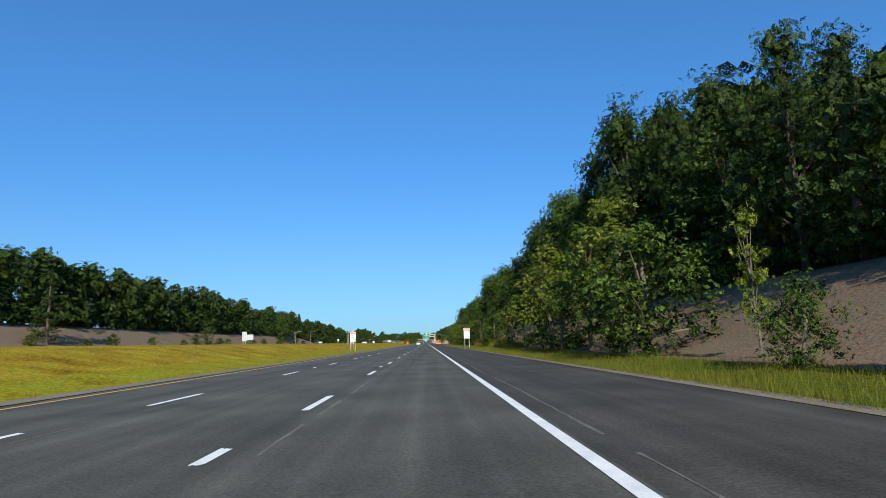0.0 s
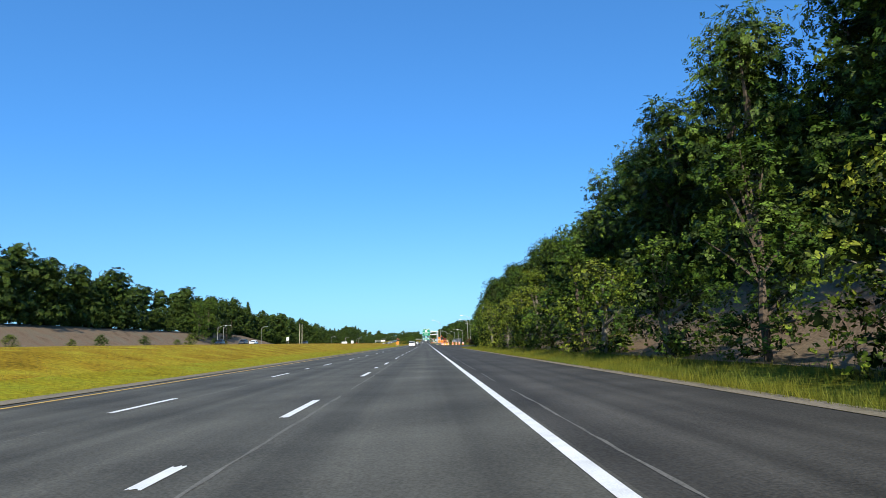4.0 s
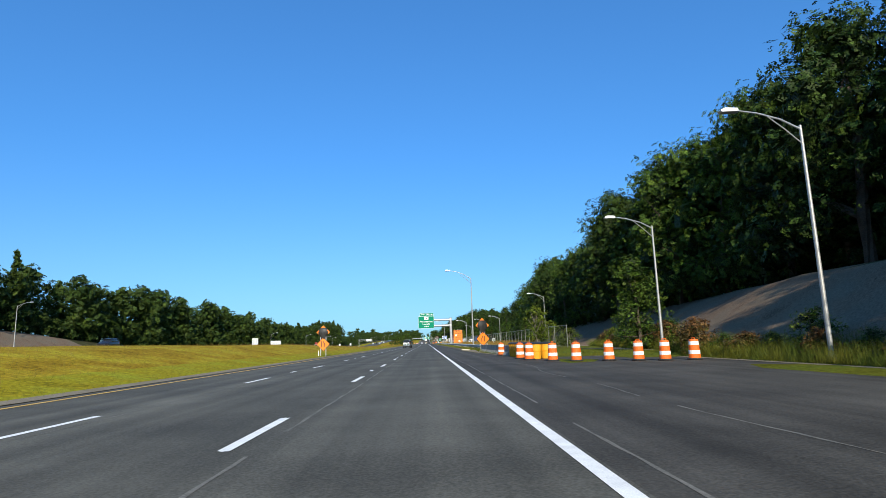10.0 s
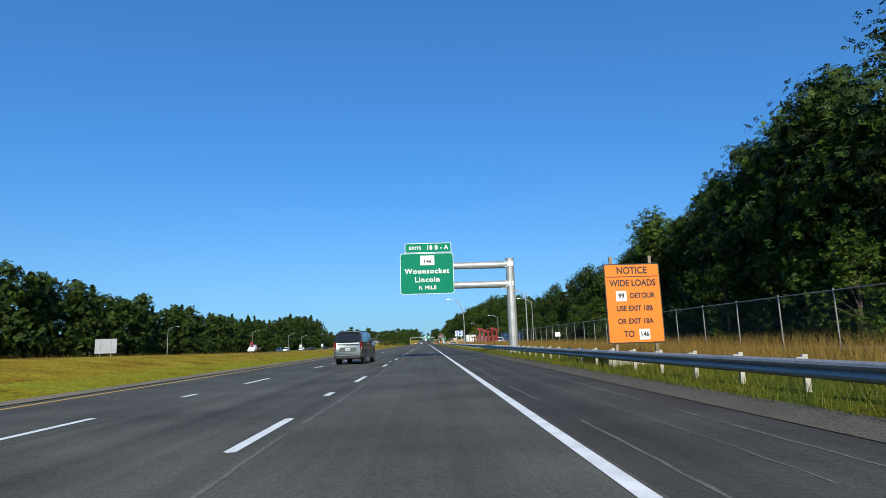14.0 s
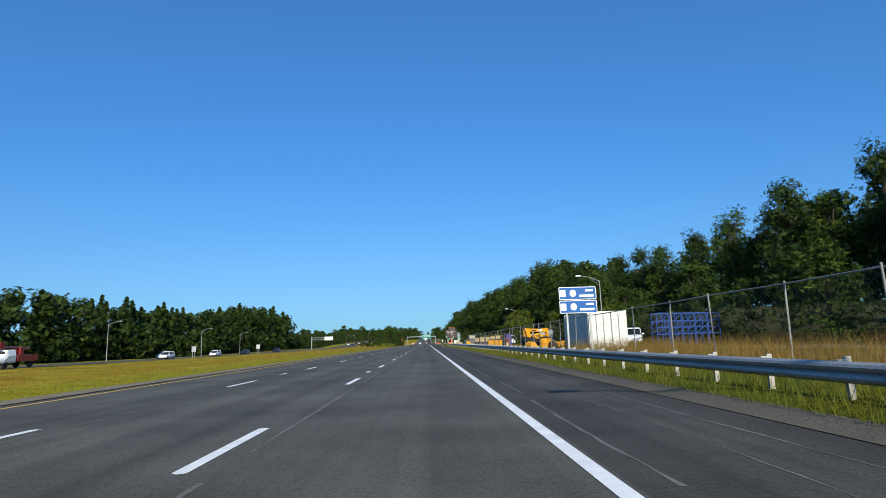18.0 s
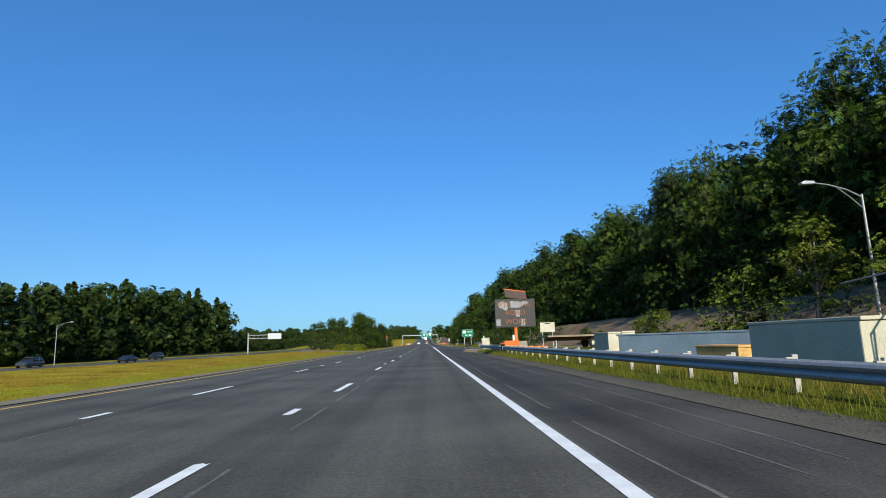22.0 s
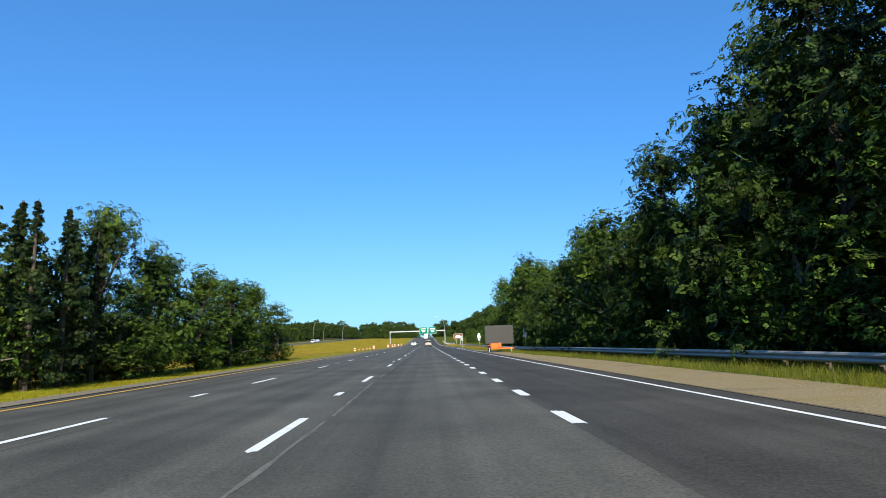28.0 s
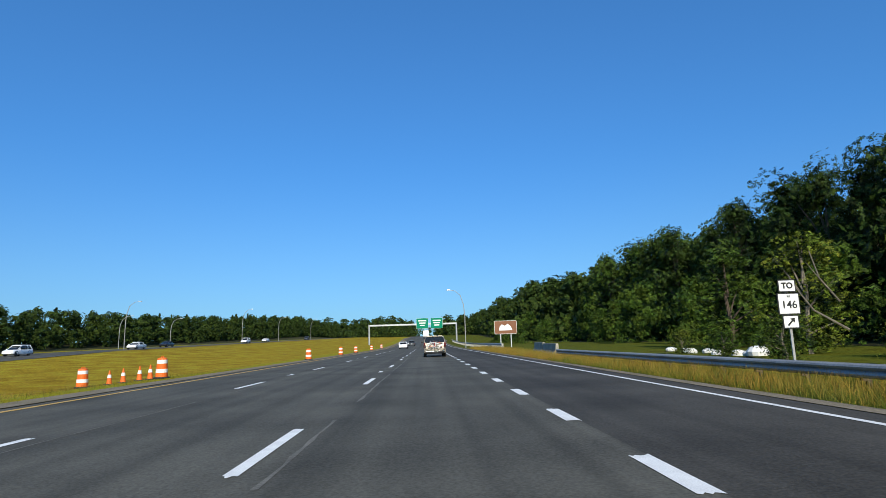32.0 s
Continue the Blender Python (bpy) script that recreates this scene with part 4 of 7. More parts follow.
def yard_grass(rng, n):
    return rng.uniform(6.2, 12.4, n), rng.uniform(350, 545, n)


def low_yard(rng, n):
    return rng.uniform(5.0, 14.0, n), rng.uniform(545, 660, n)


def ramp_grass(rng, n):
    return 4.95 + rng.uniform(0, 1, n) * 2.4, rng.uniform(868, 990, n)


def slope_grass(rng, n):
    return rng.uniform(-25, -15, n), rng.uniform(-10, 930, n)


def slope_weeds(rng, n):
    y = np.where(rng.uniform(0, 1, n) < 0.45, rng.uniform(56, 108, n), rng.uniform(298, 352, n))
    foot = np.interp(y, (56, 108, 298, 322, 352), (8.1, 8.1, 12.4, 13.4, 17.0))
    return foot + rng.uniform(0, 1, n) ** 1.4 * 2.6, y


blades("slope_weeds", slope_weeds, 60000, 7, 0.3, 1.0, "tall green and tawny weeds at the foot of the stony slope", BLADE)
blades("golden_verge_grass", ramp_grass, 40000, 4, 0.2, 0.5, "tall golden grass before the guardrail", BLADE_GOLD)
blades("tawny_slope_grass", slope_grass, 80000, 5, 0.12, 0.34, "tawny seeding grass on the median slope", BLADE_DRY)
blades("low_yard_grass", low_yard, 60000, 6, 0.1, 0.32, "low dry grass round the yard", BLADE_DRY)
blades("tall_dry_grass", yard_grass, 90000, 3, 0.5, 1.1, "tall dry brown grass along the yard fence", BLADE_DRY)
blades("verge_grass", verge, 460000, 1, 0.1, 0.34, "yellowing uncut grass along the shoulder")
blades("median_grass", left_verge, 120000, 2, 0.08, 0.26, "short dry grass on the median slope")

# ---- road signs and street furniture ----
def panel(parent, name, w, h, x, z, material, y=0.0, border=None, t=0.02, r=0.06, label=""):
    """A flat sign plate facing -y, with an optional raised border."""
    ob = part(name, prism(rounded(w, h, r), t), border or material, parent, label, Matrix.Translation((x, y, z)))
    if border:
        part("face", prism(rounded(w - 0.07, h - 0.07, max(0.02, r - 0.03)), 0.006), material, ob, m=Matrix.Translation((0, -t / 2 - 0.003, 0)))
    return ob


def posts(parent, xs_, z0, z1, material=STEEL, y=0.03, size=0.07):
    for x in xs_:
        part("post", box(size, size * 0.6, z1 - z0, x, y + size * 0.4, z0, 0.006), material, parent)


def fines_sign(x, y, z):
    s = thing("work_zone_sign", pose(x, y, 0), "white work zone fines sign with a red header on two posts", "road sign", "work zone signs")
    g = ground_z(x, y)
    panel(s, "plate", 1.02, 1.3, 0, z - 0.2, WHITE_S, border=BLACK_P)
    panel(s, "header", 1.02, 0.36, 0, z + 0.66, RED_S, border=WHITE_S)
    words("WORK ZONE", 0.17, WHITE_S, s, 0, -0.022, z + 0.66, bold=0.006)
    for i, w in enumerate(("TRAFFIC", "FINES", "DOUBLED")):
        words(w, 0.235, BLACK_P, s, 0, -0.022, z + 0.2 - i * 0.38, bold=0.006)
    posts(s, (-0.36, 0.36), g - 0.3, z + 0.8, STEEL)
    return s


fines_sign(5.1, 83.5, 2.5)
fines_sign(-14.05, 89.3, 2.6)

s = thing("blue_roadside_sign", pose(-16.1, 104, 0), "blue anti-litter sign with white lettering on two wooden posts", "road sign")
panel(s, "plate", 0.74, 1.8, 0, 2.3, BLUE_S, border=WHITE_S)
for i, w in enumerate(("DON'T", "LITTER", "OUR", "CLEAN", "RHODES")):
    words(w, 0.19, WHITE_S, s, 0, -0.022, 2.7 - i * 0.27, bold=0.005)
part("emblem", prism([(-0.28, -0.05), (-0.05, -0.09), (0.12, -0.02), (0.29, 0.1), (0.1, 0.09), (-0.15, 0.06)], 0.006), WHITE_S, s, m=Matrix.Translation((0, -0.02, 3.03)))
posts(s, (-0.3, 0.3), ground_z(-16.1, 104) - 0.3, 1.6, WOOD, size=0.1)


def blank_sign(x, y, z, w, h, label, material=ALU):
    q = thing("sign", pose(x, y, 0, 0, 0, 0), label, "road sign", "signs seen from behind")
    panel(q, "plate", w, h, 0, z, material, t=0.03)
    for k in (-0.3, 0.3):
        part("stiffener", box(w * 0.94, 0.03, 0.06, 0, -0.03, z + k * h), STEEL, q)
    posts(q, (-w * 0.25, w * 0.25), ground_z(x, y) - 0.3, z + h * 0.4, STEEL, -0.08)
    return q


for a in [(-38.6, 109, 3.6, 0.9, 1.9), (-54, 163, 4.4, 2.4, 1.6), (-53, 330, 4.2, 1.0, 1.3), (-40.5, 420, 2.5, 1.35, 1.9), (-55.2, 495, 2.3, 3.6, 2.4), (-54, 690, 1.6, 1.1, 1.3), (-54, 640, 1.4, 1.0, 1.2)]:
    blank_sign(*a, "pale back of a road sign on steel posts")

# tall blue services sign half hidden by the shrubs
s = thing("services_sign", pose(10.35, 219.5, 0.9, 0, 0, 16) @ Matrix.Diagonal((0.7, 1, 0.78, 1)), "large blue services sign behind the roadside shrubs", "road sign")
panel(s, "plate", 3.4, 2.5, 0, 7.2, BLUE_S, border=WHITE_S, r=0.15)
for i in range(2):
    panel(s, "logo", 0.9, 0.6, -0.9 + 1.7 * i, 6.8, WHITE_S, y=-0.03, t=0.012)
    part("text_bar", box(1.1, 0.012, 0.2, -0.8 + 1.6 * i, -0.025, 7.7), WHITE_S, s)
posts(s, (-1.1, 1.1), ground_z(10.35, 219) - 2.0, 6.2, WOOD, size=0.2)


def drum(x, y, z=None, lean=0):
    """An orange and white traffic drum on a rubber base."""
    z = ground_z(x, y) if z is None else z
    d = thing("traffic_drum", pose(x, y, z + 0.02, lean, 0, random.uniform(0, 360)), "orange traffic drum with white reflective bands", "traffic drum", "traffic drums")
    part("base", lathe([(0.34, 0), (0.36, 0.02), (0.34, 0.07), (0.27, 0.08)], 16), RUBBER, d)
    part("barrel", lathe([(0.27, 0.06), (0.27, 0.24), (0.255, 0.26), (0.255, 0.45), (0.24, 0.47), (0.24, 0.66), (0.225, 0.68), (0.225, 0.87), (0.2, 0.95), (0.1, 0.97)], 18), ORANGE_PL, d, smooth=False)
    for z0, r in ((0.27, 0.259), (0.69, 0.229)):
        part("band", lathe([(r, z0), (r, z0 + 0.17)], 18), WHITE_S, d, "white reflective band")
    part("handle", tube([(-0.1, 0, 0.95), (-0.09, 0, 1.03), (0.09, 0, 1.03), (0.1, 0, 0.95)], 0.018, 6), ORANGE_PL, d)
    return d


first = drum(4.6, 333.0)
for x, y in [(4.55, 323.3), (4.65, 320.6), (5.45, 317.9), (6.4, 316.6), (7.9, 315.9), (9.1, 315.0), (10.1, 314.2), (11.4, 313.9), (-19.2, 927), (-14.4, 925), (-12.6, 950), (-12.5, 969), (-12.6, 985), (-12.6, 1010), (-12.6, 1035)]:
    copy_thing(first, pose(x, y, ground_z(x, y) + 0.02, 0, 0, random.uniform(0, 360)))


def sand_barrel(x, y, rz=0):
    d = thing("crash_barrel", pose(x, y, ground_z(x, y) + 0.01, 0, 0, rz), "yellow plastic sand barrel with a black lid", "barrel", "yellow crash barrels")
    part("lower_shell", lathe([(0.29, 0), (0.31, 0.05), (0.35, 0.44), (0.365, 0.47)], 20), YELLOW_PL, d)
    part("upper_shell", lathe([(0.335, 0.47), (0.35, 0.5), (0.365, 0.86), (0.385, 0.89), (0.385, 0.92)], 20), YELLOW_PL, d)
    part("lid", lathe([(0.4, 0.9), (0.405, 0.93), (0.36, 0.97), (0.2, 1.02), (0.05, 1.03)], 20), BLACK_P, d, "domed black plastic lid")
    return d


first_b = sand_barrel(5.05, 329.3)
row = [(5.05 + 0.035 * k, 328.5 - 0.8 * k) for k in range(9)] + [(5.85 + 0.03 * k, 329.2 - 0.82 * k) for k in range(9)] + [(5.9, 331.6)]
for i, (x, y) in enumerate(row + [(9.3, 545.9), (9.6, 546.6), (11.3, 617.3), (11.0, 614.7), (10.5, 612.2), (9.95, 609.8), (10.9, 607.4), (11.9, 607.9), (11.2, 597.6), (10.6, 599.4), (7.2, 625.0), (9.6, 560.6), (10.5, 559.4), (10.6, 564.2), (11.3, 562.2), (12.2, 560.8), (9.4, 564.9)]):
    fallen = 558 < y < 566 and i % 2
    big = 1.15 if y > 500 else 1.0
    copy_thing(first_b, pose(x, y, ground_z(x, y) + (0.36 if fallen else 0.01), 92 if fallen else 0, 0, i * 57 % 360) @ Matrix.Scale(big, 4))


def jersey(x0, y0, x1, y1, col=None):
    """A concrete safety barrier from one end to the other."""
    d = Vector((x1 - x0, y1 - y0))
    a = math.degrees(math.atan2(d.y, d.x))
    b = thing("concrete_barrier", pose((x0 + x1) / 2, (y0 + y1) / 2, ground_z((x0 + x1) / 2, (y0 + y1) / 2), 0, 0, a + 90), "grey precast concrete safety barrier", "barrier", "concrete barriers")
    part("body", prism([(-0.3, 0), (0.3, 0), (0.3, 0.08), (0.13, 0.33), (0.09, 0.81), (-0.09, 0.81), (-0.13, 0.33), (-0.3, 0.08)], d.length - 0.04, bev=0.012), col or CONCRETE, b)
    for k in (-1, 1):
        part("lifting_slot", box(0.5, 0.25, 0.06, 0, k * d.length * 0.25, 0.0), BLACK_P, b)
    return b


bx = [(4.95, 330.2), (4.95, 336.6), (4.85, 343.0), (4.6, 349.4)]
for p, q in zip(bx, bx[1:]):
    jersey(*p, *q)


def bag_mesh(w, h, seed):
    """A loose gathered sack: half width, height."""
    r = random.Random(seed)
    own, seg, rings = bmesh.new(), 44, []
    for i, f in enumerate((0.34, 0.42, 0.46, 0.56, 0.72, 0.88, 1.0, 1.04, 1.0, 0.92, 0.78, 0.42)):
        ring = []
        for k in range(seg):
            a = k * math.tau / seg
            q = f * w * (1 + 0.05 * math.sin(a * 9 + i * 0.7) + 0.16 * noise.noise((math.cos(a) * 2.6, math.sin(a) * 2.6, i * 0.75 + seed)) + r.uniform(-0.05, 0.05))
            ring.append(own.verts.new((q * math.cos(a), 0.3 * q * math.sin(a) + 0.03 * noise.noise((a * 3, i * 1.1, seed)), h * (i / 11 + r.uniform(-0.012, 0.012)))))
        rings.append(ring)
    for a, b in zip(rings, rings[1:]):
        for k in range(seg):
            own.faces.new((a[k], a[(k + 1) % seg], b[(k + 1) % seg], b[k]))
    own.faces.new(rings[0][::-1]), own.faces.new(rings[-1])
    return own


def diamond_sign(x, y, z, arrow, side=1.2, rz=0):
    """An orange merge sign below a bagged warning sign with small flags."""
    s = thing("merge_sign", pose(x, y, 0, 0, 0, rz), "orange lane merge diamond below a bagged sign", "road sign", "merge signs")
    g = ground_z(x, y)
    h = side * 0.7071
    dia = [(0, -h), (h, 0), (0, h), (-h, 0)]
    part("plate", prism(dia, 0.02), BLACK_P, s, m=Matrix.Translation((0, 0, z)))
    part("face", prism([(u * 0.95, v * 0.95) for u, v in dia], 0.006), ORANGE, s, m=Matrix.Translation((0, -0.014, z)))
    m = arrow
    part("left_lane_line", prism([(-0.22, -0.33), (-0.14, -0.33), (-0.14, 0.02), (-0.02, 0.16), (-0.02, 0.36), (-0.1, 0.36), (-0.1, 0.2), (-0.22, 0.06)] if m > 0 else [(0.22, -0.33), (0.14, -0.33), (0.14, 0.02), (0.02, 0.16), (0.02, 0.36), (0.1, 0.36), (0.1, 0.2), (0.22, 0.06)], 0.006), BLACK_P, s, m=Matrix.Translation((0, -0.021, z)))
    part("right_lane_line", box(0.08, 0.006, 0.7, 0.2 * m, -0.021, z - 0.35), BLACK_P, s)
    for k in range(3):
        part("dashes", box(0.05, 0.006, 0.1, 0.0, -0.021, z - 0.3 + k * 0.15), BLACK_P, s)
    zt = z + side * 1.28
    part("upper_plate", prism(dia, 0.02), ORANGE, s, m=Matrix.Translation((0, 0.06, zt)))
    part("bag", bag_mesh(side * 0.5, side * 1.3, 3), BLACK_P, s, "black plastic bag over the sign", Matrix.Translation((0, 0.05, zt - side * 0.84)), smooth=True)
    posts(s, (-0.3, 0.3), g - 0.3, zt, STEEL, y=0.05)
    part("marker_post", box(0.06, 0.03, 0.75, 0.55 * m, 0.1, g - 0.1, 0.005), WHITE_S, s)
    return s


diamond_sign(-13.3, 353.7, 1.4, -1, 1.08)
diamond_sign(5.12, 352.8, 1.45, 1, 1.2, 22)
s = thing("bagged_sign", pose(-13.1, 791, 0), "bagged orange warning sign with three orange flags", "road sign")
part("plate", prism([(0, -0.85), (0.85, 0), (0, 0.85), (-0.85, 0)], 0.02), ORANGE, s, m=Matrix.Translation((0, 0.05, 2.75)) @ Matrix.Diagonal((0.45, 1, 1, 1)))
part("bag", box(0.5, 0.12, 1.25, 0, 0.02, 1.95, 0.05), BLACK_P, s, "black plastic bag")
posts(s, (-0.2, 0.2), ground_z(-13.1, 791) - 0.2, 2.4, BARK, size=0.05)

# small green distance plates
def plate_sign(x, y, z, w, h, rows, label, name="mile_marker", col=GREEN_S, size=0.2, post_n=1, border=WHITE_S):
    s = thing(name, pose(x, y, 0), label, "road sign")
    panel(s, "plate", w, h, 0, z, col, border=border, r=0.03)
    for i, (txt, sz) in enumerate(rows):
        words(txt, sz, WHITE_S if col is not WHITE_S else BLACK_P, s, 0, -0.022, z + h / 2 - (i + 0.6) * h / (len(rows) + 0.2), bold=0.004)
    posts(s, (0,) if post_n == 1 else (-w * 0.28, w * 0.28), ground_z(x, y) - 0.3, z + h * 0.4, STEEL, size=0.06)
    return s


SAGE = mat("faded_green_sheeting", (0.12, 0.16, 0.12), 0.6, 0.2, 3, 20)
plate_sign(4.9, 617.8, 2.22, 0.48, 1.3, [("SOUTH", 0.13), ("295", 0.17), ("MILE", 0.165), ("19", 0.27)], "green mile marker with a blue route shield")
shield = bpy.data.objects["mile_marker"]
part("shield", prism([(-0.19, 0.09), (0.19, 0.09), (0.215, 0.0), (0.15, -0.13), (0.0, -0.2), (-0.15, -0.13), (-0.215, 0.0)], 0.004), BLUE_S, shield, m=Matrix.Translation((0, -0.017, 2.37)))
part("shield_crown", box(0.37, 0.004, 0.055, 0, -0.019, 2.465), RED_S, shield, "red band over the shield")
plate_sign(4.5, 886, 1.74, 0.27, 0.78, [("MILE", 0.09), ("18", 0.24), ("8", 0.24)], "narrow green mile marker on a steel post")
plate_sign(8.0, 367, 1.3, 0.34, 0.4, [], "small weathered grey-green plate on a thin post", "marker_plate", SAGE, border=ALU)
plate_sign(5.2, 685.9, 1.55, 0.16, 0.4, [], "small green plate on a thin post", "marker_plate")

# route sign assembly
s = thing("route_sign", pose(10.2, 916, 0), "white route assembly with an arrow plate on one post", "road sign")
panel(s, "direction_plate", 0.6, 0.42, 0, 2.72, WHITE_S, border=BLACK_P, r=0.03)
words("TO", 0.27, BLACK_P, s, 0, -0.03, 2.72, bold=0.01)
panel(s, "route_plate", 0.75, 0.72, 0, 2.12, WHITE_S, border=BLACK_P, r=0.03)
words("RI", 0.13, BLACK_P, s, 0, -0.03, 2.37)
words("146", 0.36, BLACK_P, s, 0, -0.03, 2.08, bold=0.004)
panel(s, "arrow_plate", 0.55, 0.44, 0, 1.52, WHITE_S, border=BLACK_P, r=0.03)
part("arrow", prism([(-0.14, -0.1), (-0.1, -0.14), (0.06, 0.02), (0.11, -0.03), (0.13, 0.13), (-0.03, 0.11), (0.02, 0.06)], 0.006), BLACK_P, s, m=Matrix.Translation((0, -0.03, 1.52)))
posts(s, (0,), ground_z(10.2, 916) - 0.3, 2.9, STEEL, size=0.08)

# brown attraction sign
s = thing("attraction_sign", pose(8.7, 974, 0), "brown attraction sign with a white pictogram on a post", "road sign")
panel(s, "plate", 3.0, 1.75, 0, 2.9, BROWN_S, border=WHITE_S, r=0.12)
part("pictogram", prism([(-0.9, -0.4), (0.9, -0.4), (0.7, 0.1), (0.3, 0.45), (-0.1, 0.2), (-0.5, 0.4), (-0.8, 0.1)], 0.006), WHITE_S, s, m=Matrix.Translation((0, -0.025, 2.9)))
posts(s, (-0.7, 0.7), ground_z(8.7, 974) - 0.3, 2.6, STEEL, size=0.12)

# green exit sign past the ramp
s = thing("exit_sign", pose(9.9, 777, 0), "green exit sign with a white route shield on two posts", "road sign")
panel(s, "plate", 3.0, 2.0, 0, 3.35, GREEN_S, border=WHITE_S, r=0.15)
panel(s, "shield", 0.8, 0.75, -0.9, 3.72, WHITE_S, y=-0.03, t=0.012)
words("99", 0.4, BLACK_P, s, -0.9, -0.045, 3.7, bold=0.012)
words("NORTH", 0.36, WHITE_S, s, 0.55, -0.03, 3.72, bold=0.01)
words("EXIT", 0.36, WHITE_S, s, -0.35, -0.03, 2.85, bold=0.012)
part("text_bar", box(0.75, 0.006, 0.3, 0.65, -0.028, 2.7), WHITE_S, s)
posts(s, (-0.9, 0.9), ground_z(9.9, 777) - 0.4, 2.6, STEEL, size=0.14)

# overhead cantilever sign
s = thing("overhead_sign", pose(5.3, 441, 0), "green overhead exit sign on a galvanised cantilever post", "overhead sign")
part("post", lathe([(0.45, 0.0), (0.45, 0.06), (0.37, 0.1), (0.35, 4), (0.32, 7.35), (0.34, 7.37), (0.34, 7.44), (0.1, 7.47)], 16), STEEL, s, m=Matrix.Translation((0, 0.25, 0.2)), smooth=False)
for z in (5.6, 7.15):
    arm = part("arm", rod((-0.2, 0.25, z), (-8.0, 0.25, z), 0.29, 0.26, 16), STEEL, s)
    part("flange", box(0.12, 0.5, 0.5, -0.36, 0.25, z - 0.25, 0.01), STEEL, arm)
    part("flange", box(0.5, 0.66, 0.42, 0, 0.25, z - 0.21, 0.03), STEEL, arm)
panel(s, "main_plate", 4.2, 3.22, -6.6, 6.58, GREEN_S, border=WHITE_S, r=0.22, t=0.05)
panel(s, "tab_plate", 3.66, 0.76, -6.47, 8.62, GREEN_S, border=WHITE_S, r=0.06, t=0.05)
words("EXITS", 0.34, WHITE_S, s, -7.5, -0.045, 8.6, bold=0.01, gap=1.15)
words("18 B - A", 0.46, WHITE_S, s, -5.75, -0.045, 8.62, bold=0.014, gap=1.1)
panel(s, "route_plate", 1.1, 0.76, -6.55, 7.62, WHITE_S, y=-0.04, t=0.012, r=0.05)
words("RI", 0.14, BLACK_P, s, -6.55, -0.055, 7.88)
words("146", 0.44, BLACK_P, s, -6.55, -0.055, 7.52, bold=0.012)
words("Woonsocket", 0.56, WHITE_S, s, -6.6, -0.045, 6.75, bold=0.014, gap=1.2)
words("Lincoln", 0.56, WHITE_S, s, -6.6, -0.045, 6.08, bold=0.014, gap=1.2)
words("\u00bd MILE", 0.4, WHITE_S, s, -6.6, -0.045, 5.45, bold=0.01, gap=1.15)
for k in range(4):
    part("bracket", box(0.08, 0.12, 3.3, -8.3 + k * 1.05, 0.09, 4.95), STEEL, s)

# orange detour notice
s = thing("detour_notice", pose(5.75, 416, 0) @ Matrix.Diagonal((0.87, 1, 1, 1)), "large orange detour notice on timber posts behind the rail", "road sign")
panel(s, "plate", 2.25, 2.75, 0, 2.35, ORANGE, border=BLACK_P, r=0.08)
for i, (txt, sz, dx) in enumerate((("NOTICE", 0.34, 0), ("WIDE LOADS", 0.31, 0), ("DETOUR", 0.25, 0.35), ("USE EXIT 18B", 0.25, 0), ("OR EXIT 18A", 0.25, 0), ("TO", 0.3, -0.3))):
    words(txt, sz, BLACK_P, s, dx, -0.022, 3.48 - i * 0.44, bold=0.008)
part("rule", box(2.1, 0.006, 0.025, 0, -0.022, 3.26), BLACK_P, s)
for x, z, n in ((-0.5, 2.6, "99"), (0.32, 1.27, "146")):
    panel(s, "route_plate", 0.42, 0.36, x, z, WHITE_S, y=-0.02, t=0.012, r=0.03)
    words(n, 0.24, BLACK_P, s, x, -0.035, z, bold=0.006)
posts(s, (-0.8, 0.8), 0.1, 4.0, WOOD, size=0.12)
part("footing", box(3.4, 0.6, 0.35, 0.5, 0.3, 0.2, 0.03), CONCRETE, s)

# blue services sign before the container
s = thing("services_board", pose(6.53, 536.5, 0.08), "two stacked blue services boards on steel posts", "road sign")
for z in (2.72, 3.42):
    panel(s, "plate", 1.95, 0.66, 0, z, BLUE_S, border=WHITE_S, r=0.06)
    part("pictogram", prism(rounded(0.3, 0.36, 0.05), 0.006), WHITE_S, s, m=Matrix.Translation((-0.78, -0.025, z)))
    part("pictogram", prism(rounded(0.32, 0.36, 0.14), 0.006), WHITE_S, s, m=Matrix.Translation((-0.25, -0.025, z)))
    part("text_bar", box(0.75, 0.006, 0.12, 0.45, -0.022, z - 0.2), WHITE_S, s)
    part("text_bar", box(0.4, 0.006, 0.1, 0.6, -0.022, z + 0.08), WHITE_S, s)
posts(s, (-0.6, 0.6), 0.0, 3.3, STEEL, size=0.1)

# far gantry with two exit signs
s = thing("gantry", pose(0, 1085, road_z(1085)), "long overhead gantry with two green exit signs", "overhead sign")
for x in (-20.4, 8.0):
    part("post", rod((x, 0.3, 0), (x, 0.3, 6.7), 0.3, 0.26, 12), STEEL, s)
part("beam", box(28.6, 0.35, 0.5, -6.2, 0.3, 6.1, 0.03), STEEL, s)
for x in (-3.1, 1.6):
    panel(s, "plate", 3.9, 3.4, x, 6.6, GREEN_S, border=WHITE_S, r=0.2, t=0.05)
    for k in range(3):
        part("text_bar", box(2.6 - k * 0.5, 0.01, 0.34, x, -0.05, 7.3 - k * 0.75), WHITE_S, s)

